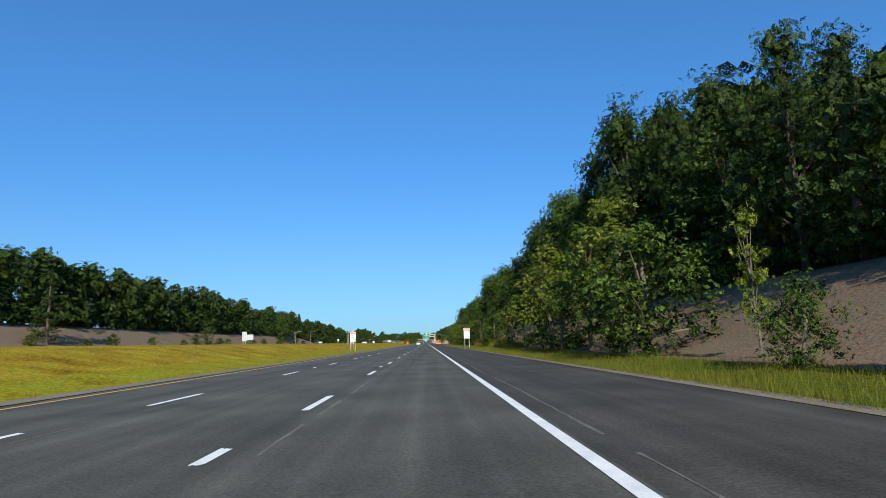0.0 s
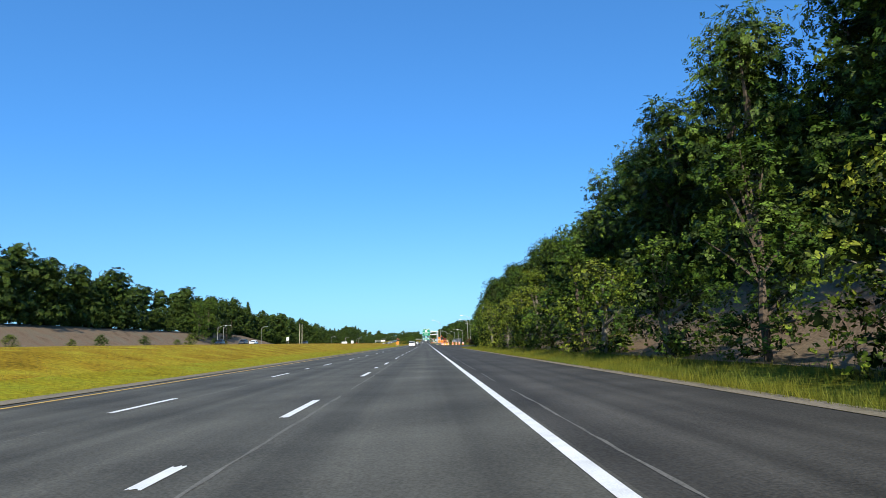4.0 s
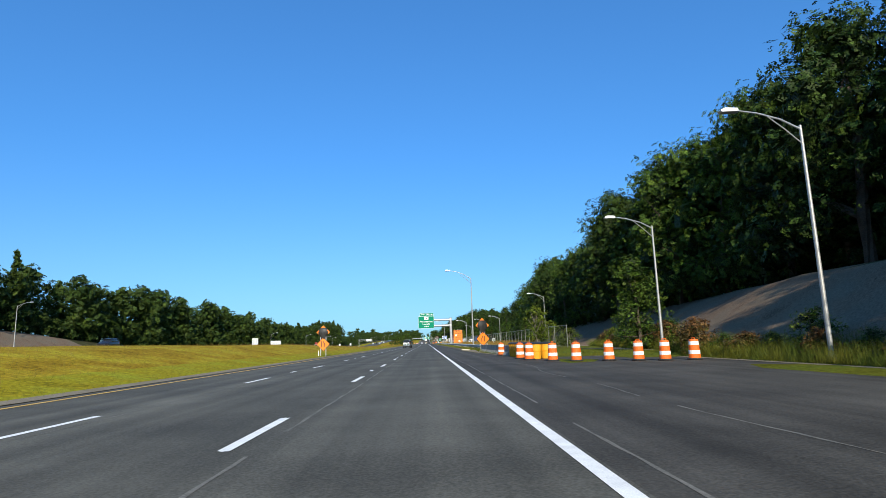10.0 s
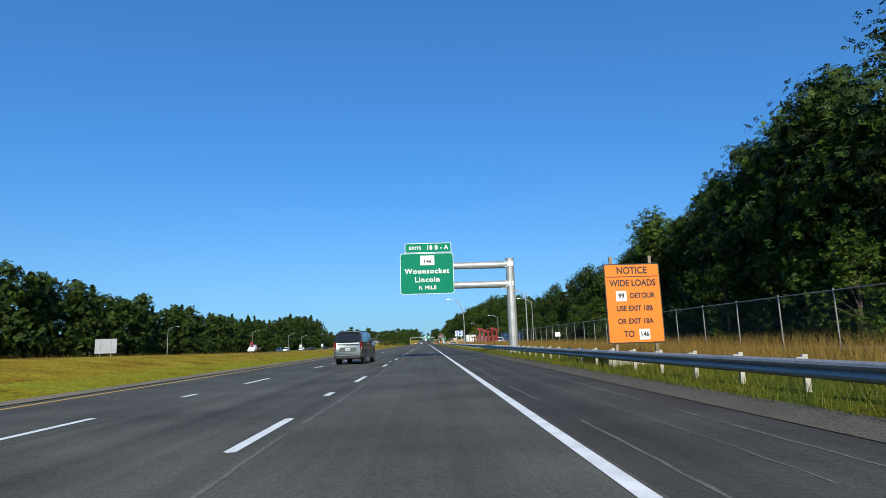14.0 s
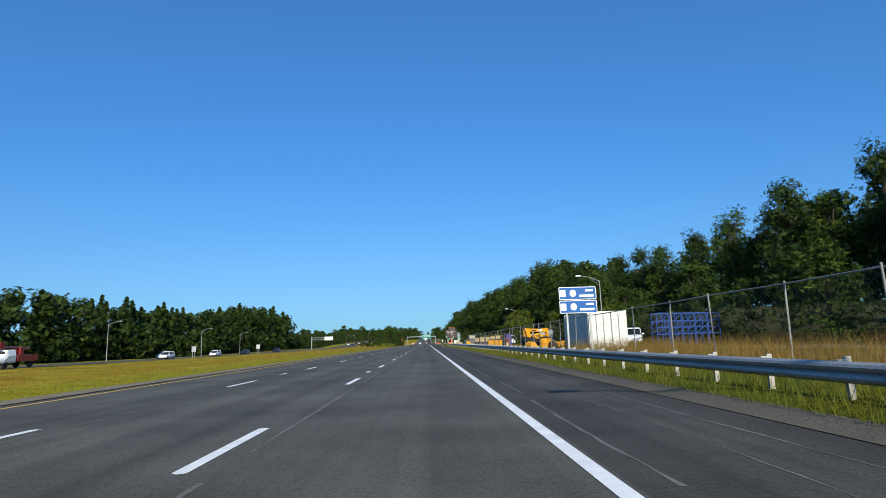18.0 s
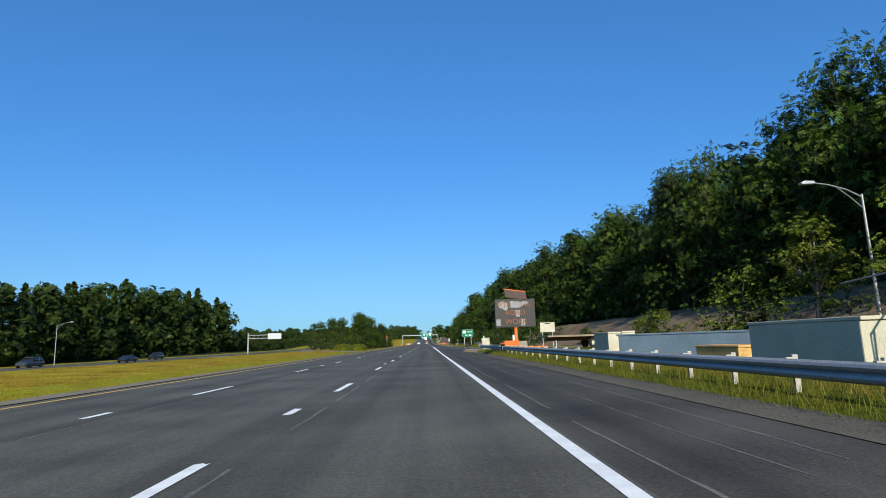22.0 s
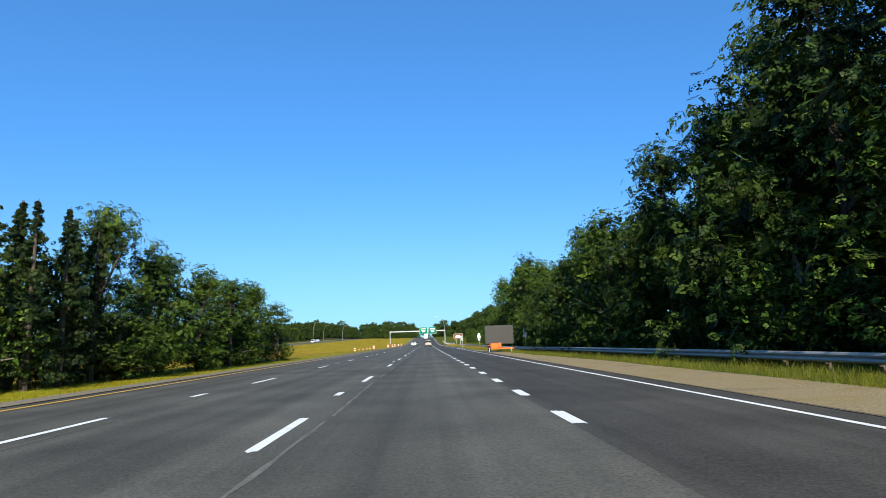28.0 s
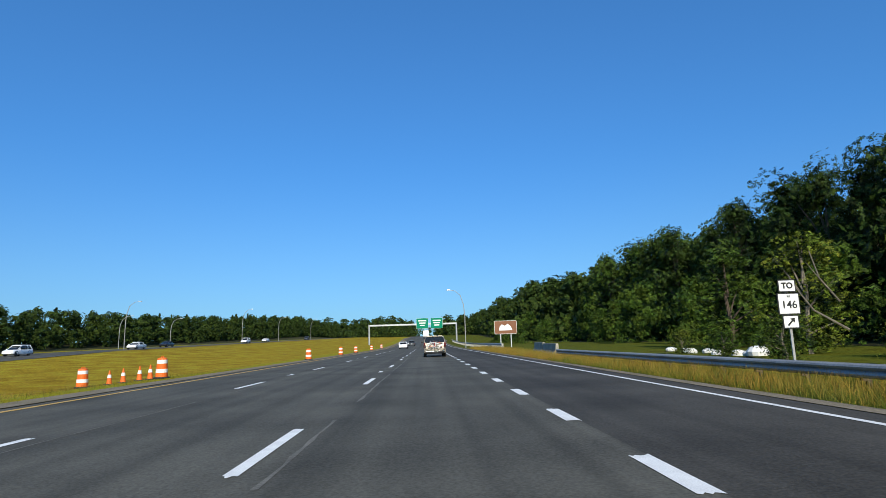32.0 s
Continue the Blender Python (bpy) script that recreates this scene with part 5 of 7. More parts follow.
# half gantry by the far carriageway
s = thing("sign_gantry", pose(-63.5, 823, opp_z(823)), "galvanised cantilever sign frame seen from behind", "overhead sign")
part("post", rod((0, 0, 0), (0, 0, 7.0), 0.28, 0.24, 12), STEEL, s)
for z in (6.3, 5.2):
    part("arm", rod((0, 0, z), (11.5, 0, z), 0.14, 0.12, 10), STEEL, s)
for k in range(7):
    part("strut", rod((k * 1.6, 0, 5.2), (k * 1.6 + (0.8 if k < 7 else 0), 0, 6.3), 0.05, seg=6), STEEL, s)
part("plate", box(4.6, 0.08, 2.0, 9.2, -0.2, 4.8), ALU, s)


# ---- street lamps ----
def lamp(x, y, h, arm=2.6, rise=0.68, z=None, group="street lamps", side=-1, davit=False):
    z = ground_z(x, y) if z is None else z
    s = thing("street_lamp", pose(x, y, z), "galvanised street lamp with a curved bracket arm", "street lamp", group)
    if davit:
        part("pole", tube([(0, 0, -0.2), (0, 0, h * 0.55), (side * 0.15, 0, h * 0.75), (side * 0.7, 0, h * 0.92), (side * 1.6, 0, h), (side * arm, 0, h * 1.02)], [0.085, 0.078, 0.07, 0.062, 0.05, 0.04], 10), LAMP_ST, s)
    else:
        part("pole", lathe([(0.14, -0.2), (0.14, 0.25), (0.095, 0.3), (0.055, h), (0.02, h + 0.03)], 12), LAMP_ST, s)
        part("arm", tube([(0, 0, h - 0.15), (side * arm * 0.3, 0, h + rise * 0.4), (side * arm * 0.65, 0, h + rise * 0.8), (side * arm, 0, h + rise)], [0.045, 0.04, 0.035, 0.03], 8), ALU, s)
        part("brace", tube([(0, 0, h - 0.75), (side * arm * 0.25, 0, h - 0.12), (side * arm * 0.5, 0, h + 0.42)], 0.025, 6), ALU, s)
    zt = h * 1.02 if davit else h + rise - 0.02
    part("lamp_head", prism([(side * (arm - 0.15), zt - 0.07), (side * (arm + 0.55), zt - 0.09), (side * (arm + 0.6), zt), (side * (arm + 0.4), zt + 0.1), (side * (arm - 0.1), zt + 0.08)], 0.3, bev=0.02), ALU, s, "flat grey lamp head")
    return s


for x, y, h in [(13.6, 307.6, 9.2), (13.9, 323.6, 8.2), (21.1, 394.5, 8.9), (20.2, 454.5, 7.4), (21.2, 518, 9.0), (21.8, 582, 8.4), (21.3, 647.5, 7.4), (11.5, 470, 7.0)]:
    lamp(x, y, h)
lamp(4.8, 362.8, 9.4, 2.9, 1.05)
lamp(5.56, 502.5, 8.6, davit=True)
lamp(5.2, 1002, 10.4, davit=True)
for x, y, h in [(-76, 322, 6.6), (-82, 345, 7.2), (-84, 405, 8.2), (-75, 563, 7.8), (-75, 643, 8.4), (-70, 686, 7.8), (-74, 735, 7.6)]:
    lamp(x, y, h, group="far street lamps", side=1)
for x, y, h in [(-65, 1020, 9.8), (-58, 1075, 10.2), (-74, 1035, 7.5), (-73, 1060, 7.5), (-66, 1150, 10), (-60, 1190, 10)]:
    lamp(x, y, h, group="far street lamps", side=1, davit=True)


# ---- guardrails ----
W_BEAM = [(0.0, 0.0), (0.055, 0.035), (0.075, 0.075), (0.055, 0.115), (0.005, 0.15), (0.055, 0.185), (0.075, 0.225), (0.055, 0.265), (0.0, 0.30)]


def guardrail(name, line, label, top=0.8, step=1.905, post=None, drop=0.0, level=None):
    """A W-beam rail in 3.81 m sections on posts, along (x, y) points; bulges towards the road."""
    g = tagged(new(name), label, "guardrail")
    pts = [Vector(p) for p in line]
    sections = []
    for a, b in zip(pts, pts[1:]):
        n = max(1, round((b - a).length / (step * 2)))
        sections += [(a.lerp(b, i / n), a.lerp(b, (i + 1) / n)) for i in range(n)]
    for a, b in sections:
        za, zb = (ground_z(a.x, a.y), ground_z(b.x, b.y)) if level is None else (level, level)
        v = []
        for p, z in ((a, za), (b, zb)):
            v += [(p.x - o, p.y, z + top - 0.32 + h) for o, h in W_BEAM]
        v += [(x + 0.012, y, z) for x, y, z in v]
        k = len(W_BEAM)
        f = [(i, i + 1, k + i + 1, k + i) for i in range(k - 1)] + [(2 * k + i + 1, 2 * k + i, 3 * k + i, 3 * k + i + 1) for i in range(k - 1)] + [(0, k, 3 * k, 2 * k), (k - 1, 3 * k - 1, 4 * k - 1, 2 * k - 1)]
        part("rail_section", mesh_of("rail_section", v, f, RAIL_ST), None, g)
        for t in (0.02, 0.52):
            p = a.lerp(b, t)
            z = ground_z(p.x, p.y) if level is None else level
            part("post", post or RAIL_POST, None, g, m=Matrix.Translation((p.x + 0.16, p.y, z - drop)))
    return g


_b = box(0.09, 0.07, 1.0, 0, 0, -0.3, 0.008)
box(0.12, 0.08, 0.3, -0.09, 0, 0.36, 0.008, _b)
RAIL_POST = bpy.data.meshes.new("post")
_b.to_mesh(RAIL_POST)
_b.free()
RAIL_POST.materials.append(mat("pale_rail_post", (0.34, 0.325, 0.28), 0.8, 0.25, 3, 20, 0.2))
DARK_POST = RAIL_POST.copy()
DARK_POST.materials[0] = BARK
guardrail("guardrail", [(4.5, 349.6), (4.45, 500), (4.4, 640), (4.42, 668), (4.5, 678), (4.75, 685.3)], "galvanised steel guardrail on pale posts", 0.56, drop=0.1, level=0.24)
guardrail("guardrail", [(10.0, 778), (9.8, 810), (9.6, 846), (9.0, 864), (7.6, 884), (6.9, 905), (6.6, 935)], "galvanised steel guardrail before the trees", 0.54, post=DARK_POST, drop=0.2)
guardrail("guardrail", [(6.9, 965), (6.9, 1010), (7.0, 1100)], "galvanised guardrail below the brown sign", 0.75)
part("end_terminal", lathe([(0.05, 0), (0.22, 0.02), (0.24, 0.3), (0.05, 0.32)], 12), STEEL, bpy.data.objects["guardrail"], m=Matrix.Translation((4.78, 685.7, 0.5)))
guardrail("guardrail", [(11.5, 752), (11.2, 768)], "short guardrail before the exit sign", 0.7)
jersey(7.2, 683.8, 9.6, 682.4), jersey(7.6, 944, 8.1, 950.3), jersey(7.2, 937.5, 7.6, 943.8)
h_sign = plate_sign(10.6, 857.2, 2.42, 0.42, 0.74, [("H", 0.5)], "blue hospital sign above an arrow plate by the trees", "hospital_sign", BLUE_S)
panel(h_sign, "arrow_plate", 0.36, 0.46, 0, 1.75, BLUE_S, border=WHITE_S, r=0.03)
part("arrow", prism([(-0.03, -0.15), (0.03, -0.15), (0.03, 0.02), (0.1, 0.02), (0.0, 0.16), (-0.1, 0.02), (-0.03, 0.02)], 0.006), WHITE_S, h_sign, m=Matrix.Translation((0, -0.025, 1.75)))


# ---- chain-link fence ----
def chain_mesh(w, h, bent=0.0, cell=0.16):
    """Diagonal wires of one panel as thin strips."""
    v, f = [], []
    t = 0.0035
    n = int((w + h) / cell)
    for sgn in (1, -1):
        for k in range(n):
            c = k * cell
            if sgn > 0:
                x0, z0 = max(0, c - h), min(h, c)
                x1, z1 = min(w, c), max(0, c - w)
            else:
                x0, z0 = max(0, c - h), h - min(h, c)
                x1, z1 = min(w, c), h - max(0, c - w)
            b = len(v)
            v += [(x0, 0, z0 - t), (x1, 0, z1 - t), (x1, 0, z1 + t), (x0, 0, z0 + t)]
            f.append((b, b + 1, b + 2, b + 3))
    return mesh_of("mesh", v, f, WIRE)


CHAIN = {}


def fence(name, pts, h, label, lean=0.0, seed=1):
    g = tagged(new(name), label, "fence")
    r = random.Random(seed)
    for i, (a, b) in enumerate(zip(pts, pts[1:])):
        a, b = Vector(a), Vector(b)
        d = b - a
        w = round(d.length, 1)
        if (w, h) not in CHAIN:
            CHAIN[(w, h)] = chain_mesh(w, h)
        za, zb = ground_z(a.x, a.y), ground_z(b.x, b.y)
        rz = math.degrees(math.atan2(d.y, d.x))
        tilt = r.uniform(-lean, lean)
        wp = part("wire_panel", CHAIN[(w, h)], None, g, m=pose(a.x, a.y, za + 0.08, tilt, -math.degrees(math.atan2(zb - za, d.length)), rz))
        wp["kind"] = "stuff"
        part("top_rail", rod((a.x, a.y, za + h + 0.08), (b.x, b.y, zb + h + 0.08), 0.022, seg=6), POST_ST, g)
        lx, ly = r.uniform(-1, 1) * math.tan(radians(lean)) * h, r.uniform(-1, 1) * math.tan(radians(lean)) * h
        part("post", rod((a.x, a.y, za - 0.2), (a.x + lx * 0.6, a.y + ly * 0.6, za + h + 0.16), 0.027, seg=8), POST_ST, g)
    return g


fence("chain_link_fence", [(12.6 - 0.02 * k + (0.6 if k == 0 else 0), 346 + 3.0 * k) for k in range(47)], 2.2, "grey chain-link fence along the yard", 1.0, 3)
fence("chain_link_fence", [(7.7 + (k % 2) * 0.15, 490 + 3.5 * k) for k in range(39)] + [(7.4, 627.8), (8.6, 631.2), (9.6, 634.2)], 2.1, "leaning temporary chain-link fence panels", 3.5, 4)
part("notice", box(0.5, 0.02, 0.45, 0, 0, 0), WHITE_S, bpy.data.objects["chain_link_fence"], m=Matrix.Translation((11.7, 453.9, 1.4)))

# ---- vehicles ----
def loft(stations, bm=None, bev=0.0):
    """A skin through cross-sections: (y, [(x, z), ...]) with equal point counts, closed at both ends."""
    own = bmesh.new()
    rings = [[own.verts.new((x, y, z)) for x, z in ring] for y, ring in stations]
    n = len(rings[0])
    for a, b in zip(rings, rings[1:]):
        for k in range(n):
            own.faces.new((a[k], a[(k + 1) % n], b[(k + 1) % n], b[k]))
    own.faces.new(rings[0][::-1])
    own.faces.new(rings[-1])
    bmesh.ops.recalc_face_normals(own, faces=own.faces[:])
    if bev:
        bmesh.ops.bevel(own, geom=[e for e in own.edges if e.calc_face_angle(0) > 0.5], offset=bev, segments=3, affect="EDGES", profile=0.6)
    return join(bm, own)


def section(w0, w1, z0, z1, wm=None):
    """Half widths at sill and top, with a fuller waist, mirrored."""
    wm = wm or max(w0, w1) * 1.02
    zm = lerp(z0, z1, 0.55)
    half = [(w0 * 0.86, z0), (w0, z0 + 0.12 * (z1 - z0)), (wm, zm), (w1, z1 - 0.06 * (z1 - z0)), (w1 * 0.94, z1)]
    return half + [(-x, z) for x, z in half[::-1]]


TYRE = lathe([(0.25, -0.11), (0.33, -0.125), (0.355, -0.1), (0.365, -0.05), (0.366, 0.05), (0.355, 0.1), (0.33, 0.125), (0.25, 0.11)], 28)
TYRE.transform(Matrix.Rotation(radians(90), 4, "Y"))
TYRE_ME = bpy.data.meshes.new("tyre")
TYRE.to_mesh(TYRE_ME)
TYRE.free()
TYRE_ME.materials.append(RUBBER)
RIM = lathe([(0.05, 0.07), (0.07, 0.1), (0.05, 0.11), (0.02, 0.12)], 12)
for k in range(12):
    a = (k // 2) * math.tau / 6 + (k % 2 - 0.5) * 0.34
    rod((0.05 * math.cos(a), 0.05 * math.sin(a), 0.085), (0.245 * math.cos(a), 0.245 * math.sin(a), 0.098), 0.017, 0.02, 6, RIM)
lathe([(0.235, 0.02), (0.245, 0.1), (0.258, 0.118), (0.264, 0.1), (0.262, 0.02)], 26, RIM)
RIM.transform(Matrix.Rotation(radians(90), 4, "Y"))
RIM_ME = bpy.data.meshes.new("rim")
RIM.to_mesh(RIM_ME)
RIM.free()
RIM_ME.materials.append(ALU)


def car(name, m, label, category, colour, L=4.7, W=1.9, H=1.7, belt=0.98, tail=0.55, kind="suv", group="vehicles", pillar=None):
    """A car that faces +y. tail: slope of the rear glass; kind: suv, sedan or pickup."""
    c = thing(name, m, label, category, group)
    hw, g = W / 2, 0.26
    y0, y1 = -L / 2, L / 2
    hood = belt + 0.02
    body = loft([
        (y0, section(hw * 0.84, hw * 0.84, g + 0.2, belt - 0.1)), (y0 + 0.05, section(hw * 0.93, hw * 0.9, g + 0.1, belt - 0.01)), (y0 + 0.35, section(hw * 0.97, hw * 0.95, g, belt + 0.02)),
        (0, section(hw * 0.97, hw * 0.95, g - 0.02, belt)), (y1 - 1.1, section(hw * 0.97, hw * 0.93, g, hood)), (y1 - 0.25, section(hw * 0.93, hw * 0.82, g + 0.05, hood - 0.12)), (y1, section(hw * 0.75, hw * 0.68, g + 0.15, hood - 0.3))], bev=0.03)
    part("body", body, colour, c, smooth=True)
    if kind == "sedan":
        ya, yb, yc, yd = y0 + 0.75, y0 + 1.35, y0 + 2.35, y1 - 1.25
    elif kind == "pickup":
        ya, yb, yc, yd = y0 + 2.15, y0 + 2.35, y0 + 3.4, y1 - 1.45
    else:
        ya, yb, yc, yd = y0 + 0.06, y0 + 0.06 + tail, y0 + L * 0.52, y1 - L * 0.27
    rw = hw * 0.76
    # glasshouse, pillars and roof
    part("glasshouse", loft([(ya + 0.05, section(hw * 0.87, hw * 0.86, belt - 0.02, belt + 0.02)), (yb, section(hw * 0.88, rw, belt - 0.02, H - 0.06, hw * 0.86)), (yc, section(hw * 0.89, rw, belt - 0.02, H - 0.05, hw * 0.86)), (yd + 0.15, section(hw * 0.88, hw * 0.86, belt - 0.02, belt + 0.02))], bev=0.02), GLASS_D, c, "dark tinted windows", smooth=True)
    part("roof", loft([(yb - 0.12, section(rw * 0.98, rw * 0.9, H - 0.1, H - 0.03)), (yb + 0.3, section(rw * 1.03, rw * 0.9, H - 0.12, H)), (yc, section(rw * 1.03, rw * 0.9, H - 0.12, H + 0.01)), (yc + 0.35, section(rw * 0.97, rw * 0.85, H - 0.13, H - 0.05))], bev=0.02), colour, c, smooth=True)
    for s in (-1, 1):
        # pillars follow the slope of the glass
        part("rear_pillar", tube([(s * hw * 0.86, ya + 0.1, belt - 0.02), (s * rw * 1.01, yb + 0.06, H - 0.07)], 0.075, 8), pillar or colour, c)
        part("front_pillar", tube([(s * hw * 0.87, yd + 0.1, belt), (s * rw * 1.03, yc + 0.05, H - 0.07)], 0.04, 6), colour, c)
        for f in ((0.34, 0.66) if kind == "suv" else (0.5,)):
            yp = lerp(yb, yc, f)
            part("side_pillar", tube([(s * hw * 0.895, yp, belt), (s * rw * 1.04, yp, H - 0.07)], 0.035, 6), (pillar or colour) if f < 0.4 else BLACK_P, c)
        part("mirror", box(0.2, 0.1, 0.15, s * (hw + 0.08), yd - 0.15, belt + 0.02, 0.03), colour, c)
        part("tail_light", box(0.17, 0.24, 0.42 if kind == "suv" else 0.2, s * hw * 0.86, y0 + 0.13, belt - 0.42, 0.03), RED_L, c, "red tail light")
        part("door_handle", box(0.03, 0.2, 0.04, s * hw * 0.985, y0 + L * 0.42, belt - 0.14, 0.01), colour, c)
        if kind == "suv":
            part("roof_rail", tube([(s * rw * 0.86, yb, H), (s * rw * 0.86, yb + 0.2, H + 0.06), (s * rw * 0.86, yc - 0.1, H + 0.06), (s * rw * 0.86, yc + 0.1, H - 0.01)], 0.02, 6), BLACK_P, c)
        for yw in (y0 + L * 0.2, y1 - L * 0.185):
            w = part("wheel", TYRE_ME, None, c, m=pose(s * (hw - 0.14), yw, 0.365, 0, 0, 0 if s > 0 else 180))
            part("rim", RIM_ME, None, w)
            part("wheel_arch", tube([(0, 0.41 * math.cos(radians(a)), 0.41 * math.sin(radians(a))) for a in range(-15, 196, 15)], 0.035, 6), BLACK_P, c, m=Matrix.Translation((s * (hw - 0.035), yw, 0.38)))
    part("bumper", loft([(y0 - 0.07, section(hw * 0.8, hw * 0.8, g + 0.06, g + 0.22)), (y0 + 0.02, section(hw * 0.92, hw * 0.9, g, g + 0.27)), (y0 + 0.3, section(hw * 0.975, hw * 0.955, g - 0.01, g + 0.24))], bev=0.02), BLACK_P if kind != "sedan" else colour, c, "dark lower bumper")
    if kind == "suv":
        part("spoiler", box(rw * 1.85, 0.32, 0.06, 0, yb - 0.12, H - 0.09, 0.02), colour, c)
        part("tailgate_recess", box(hw * 0.9, 0.03, 0.26, 0, y0 + 0.0, belt - 0.46, 0.02), colour, c)
        part("bumper_reflector", box(hw * 1.5, 0.03, 0.03, 0, y0 - 0.05, g + 0.2, 0.008), CHROME, c)
        part("exhaust", rod((hw * 0.5, y0 + 0.25, g - 0.02), (hw * 0.5, y0 - 0.02, g - 0.02), 0.035, seg=8), CHROME, c)
    part("number_plate", box(0.31, 0.02, 0.15, 0, y0 - 0.025, belt - 0.4, 0.005), ALU, c)
    part("trim_strip", box(W * 0.5, 0.02, 0.035, 0, y0 + 0.02, belt - 0.2, 0.005), CHROME, c)
    part("rear_wiper", box(0.5, 0.02, 0.03, 0.1, ya - 0.0, belt + 0.1, 0.005), BLACK_P, c)
    if kind == "pickup":
        part("bed", box(W * 0.8, 1.7, 0.03, 0, y0 + 1.15, belt + 0.02), BLACK_P, c)
    return c


RED_DEEP = mat("deep_red_lens", (0.07, 0.006, 0.006), 0.15, 0.1, 4, 30)


def large_suv(m, name="large_suv", label="large silver grey SUV with tinted windows in the middle lane", colour=None):
    """A long square-backed SUV that faces +y."""
    s = thing(name, m, label, "car", "vehicles")
    colour = colour or SILVER_C
    hw, H, belt, y0 = 0.96, 1.93, 1.27, -2.75
    rw = hw * 0.83

    def ring(y, w, z0, top, lean=0.0):
        half = [(w * 0.88, z0), (w * 0.97, z0 + 0.1), (w, lerp(z0, belt, 0.55)), (w * 0.985, min(belt, top - 0.05)), (w * 0.98, min(belt + 0.05, top - 0.03))]
        if top > belt + 0.3:
            half += [(lerp(w * 0.98, w * 0.83, 0.85), top - 0.14), (w * 0.78, top - 0.03), (w * 0.45, top)]
        else:
            half += [(w * 0.94, top - 0.015), (w * 0.85, top), (w * 0.45, top + 0.02)]
        return [(x, y + lean * max(0, (z - belt) / (H - belt)), z) for x, z in half] + [(-x, y + lean * max(0, (z - belt) / (H - belt)), z) for x, z in half[::-1]]

    own = bmesh.new()
    rows = [ring(y0 + 0.03, hw * 0.93, 0.62, H - 0.03, 0.34), ring(y0 + 0.1, hw * 0.985, 0.5, H - 0.01, 0.3), ring(y0 + 0.35, hw, 0.36, H, 0.15), ring(y0 + 2.2, hw, 0.34, H + 0.01), ring(0.75, hw, 0.34, H - 0.04),
            ring(1.5, hw, 0.34, belt + 0.06), ring(2.2, hw * 0.99, 0.36, belt - 0.02), ring(2.55, hw * 0.93, 0.42, belt - 0.1), ring(2.66, hw * 0.82, 0.5, belt - 0.25)]
    vs_ = [[own.verts.new(p) for p in r] for r in rows]
    n = len(vs_[0])
    for a, b in zip(vs_, vs_[1:]):
        for k in range(n):
            own.faces.new((a[k], a[(k + 1) % n], b[(k + 1) % n], b[k]))
    own.faces.new(vs_[0][::-1]), own.faces.new(vs_[-1])
    bmesh.ops.recalc_face_normals(own, faces=own.faces[:])
    bmesh.ops.bevel(own, geom=[e for e in own.edges if e.calc_face_angle(0) > 0.45], offset=0.03, segments=3, affect="EDGES", profile=0.6)
    part("body", own, colour, s, smooth=True)

    def side_x(z):
        return lerp(hw * 0.982, hw * 0.85, (z - belt - 0.05) / (H - 0.14 - belt - 0.05))

    zl, zh = belt + 0.045, H - 0.15
    for d in (-1, 1):
        def pane(name, pts, out, thick, material, label=""):
            q = bmesh.new()
            a = [q.verts.new((d * (side_x(z) + out), y, z)) for y, z in pts]
            b = [q.verts.new((d * (side_x(z) + out - thick), y, z)) for y, z in pts]
            q.faces.new(a), q.faces.new(b[::-1])
            for i in range(len(a)):
                j = (i + 1) % len(a)
                q.faces.new((a[j], a[i], b[i], b[j]))
            bmesh.ops.recalc_face_normals(q, faces=q.faces[:])
            return part(name, q, material, s, label)
        pane("rear_side_window", [(y0 + 0.1, zl), (y0 + 1.32, zl), (y0 + 1.32, zh), (y0 + 0.36, zh)], 0.008, 0.02, GLASS_D, "dark tinted window")
        pane("rear_door_window", [(y0 + 1.42, zl), (y0 + 2.42, zl), (y0 + 2.36, zh), (y0 + 1.5, zh)], 0.008, 0.02, GLASS_D, "dark tinted window")
        pane("front_door_window", [(y0 + 2.5, zl), (y0 + 3.85, zl), (y0 + 3.42, zh - 0.05), (y0 + 3.2, zh), (y0 + 2.44, zh)], 0.008, 0.02, GLASS_D, "dark tinted window")
        pane("chrome_pillar", [(y0 + 1.34, zl), (y0 + 1.4, zl), (y0 + 1.46, zh), (y0 + 1.36, zh)], 0.012, 0.02, CHROME)
        pane("window_trim", [(y0 + 0.25, zl - 0.035), (y0 + 3.9, zl - 0.035), (y0 + 3.9, zl - 0.005), (y0 + 0.25, zl - 0.005)], 0.012, 0.02, CHROME)
        lamp_ = part("tail_light", box(0.16, 0.2, 0.5, d * (hw - 0.09), y0 + 0.12, belt - 0.43, 0.03), RED_DEEP, s, "tall red tail light")
        for k in range(3):
            part("lens", box(0.05, 0.02, 0.07, d * (hw - 0.07), y0 + 0.018, belt - 0.37 + k * 0.13, 0.02), RED_L if k else ALU, lamp_)
        for y in (y0 + 1.55, y0 + 2.6):
            part("door_handle", box(0.03, 0.2, 0.035, d * (hw - 0.0), y + 0.3, belt - 0.12, 0.01), CHROME, s)
        part("mirror", box(0.24, 0.12, 0.2, d * (hw + 0.12), 1.02, belt + 0.03, 0.05), BLACK_P, s)
        part("running_board", box(0.1, 2.5, 0.05, d * (hw + 0.0), 0.03, 0.3, 0.02), CHROME, s)
        part("roof_rail", tube([(d * rw * 0.85, y0 + 0.75, H), (d * rw * 0.85, y0 + 0.9, H + 0.03), (d * rw * 0.85, 0.5, H + 0.03), (d * rw * 0.85, 0.65, H - 0.02)], 0.018, 6), BLACK_P, s)
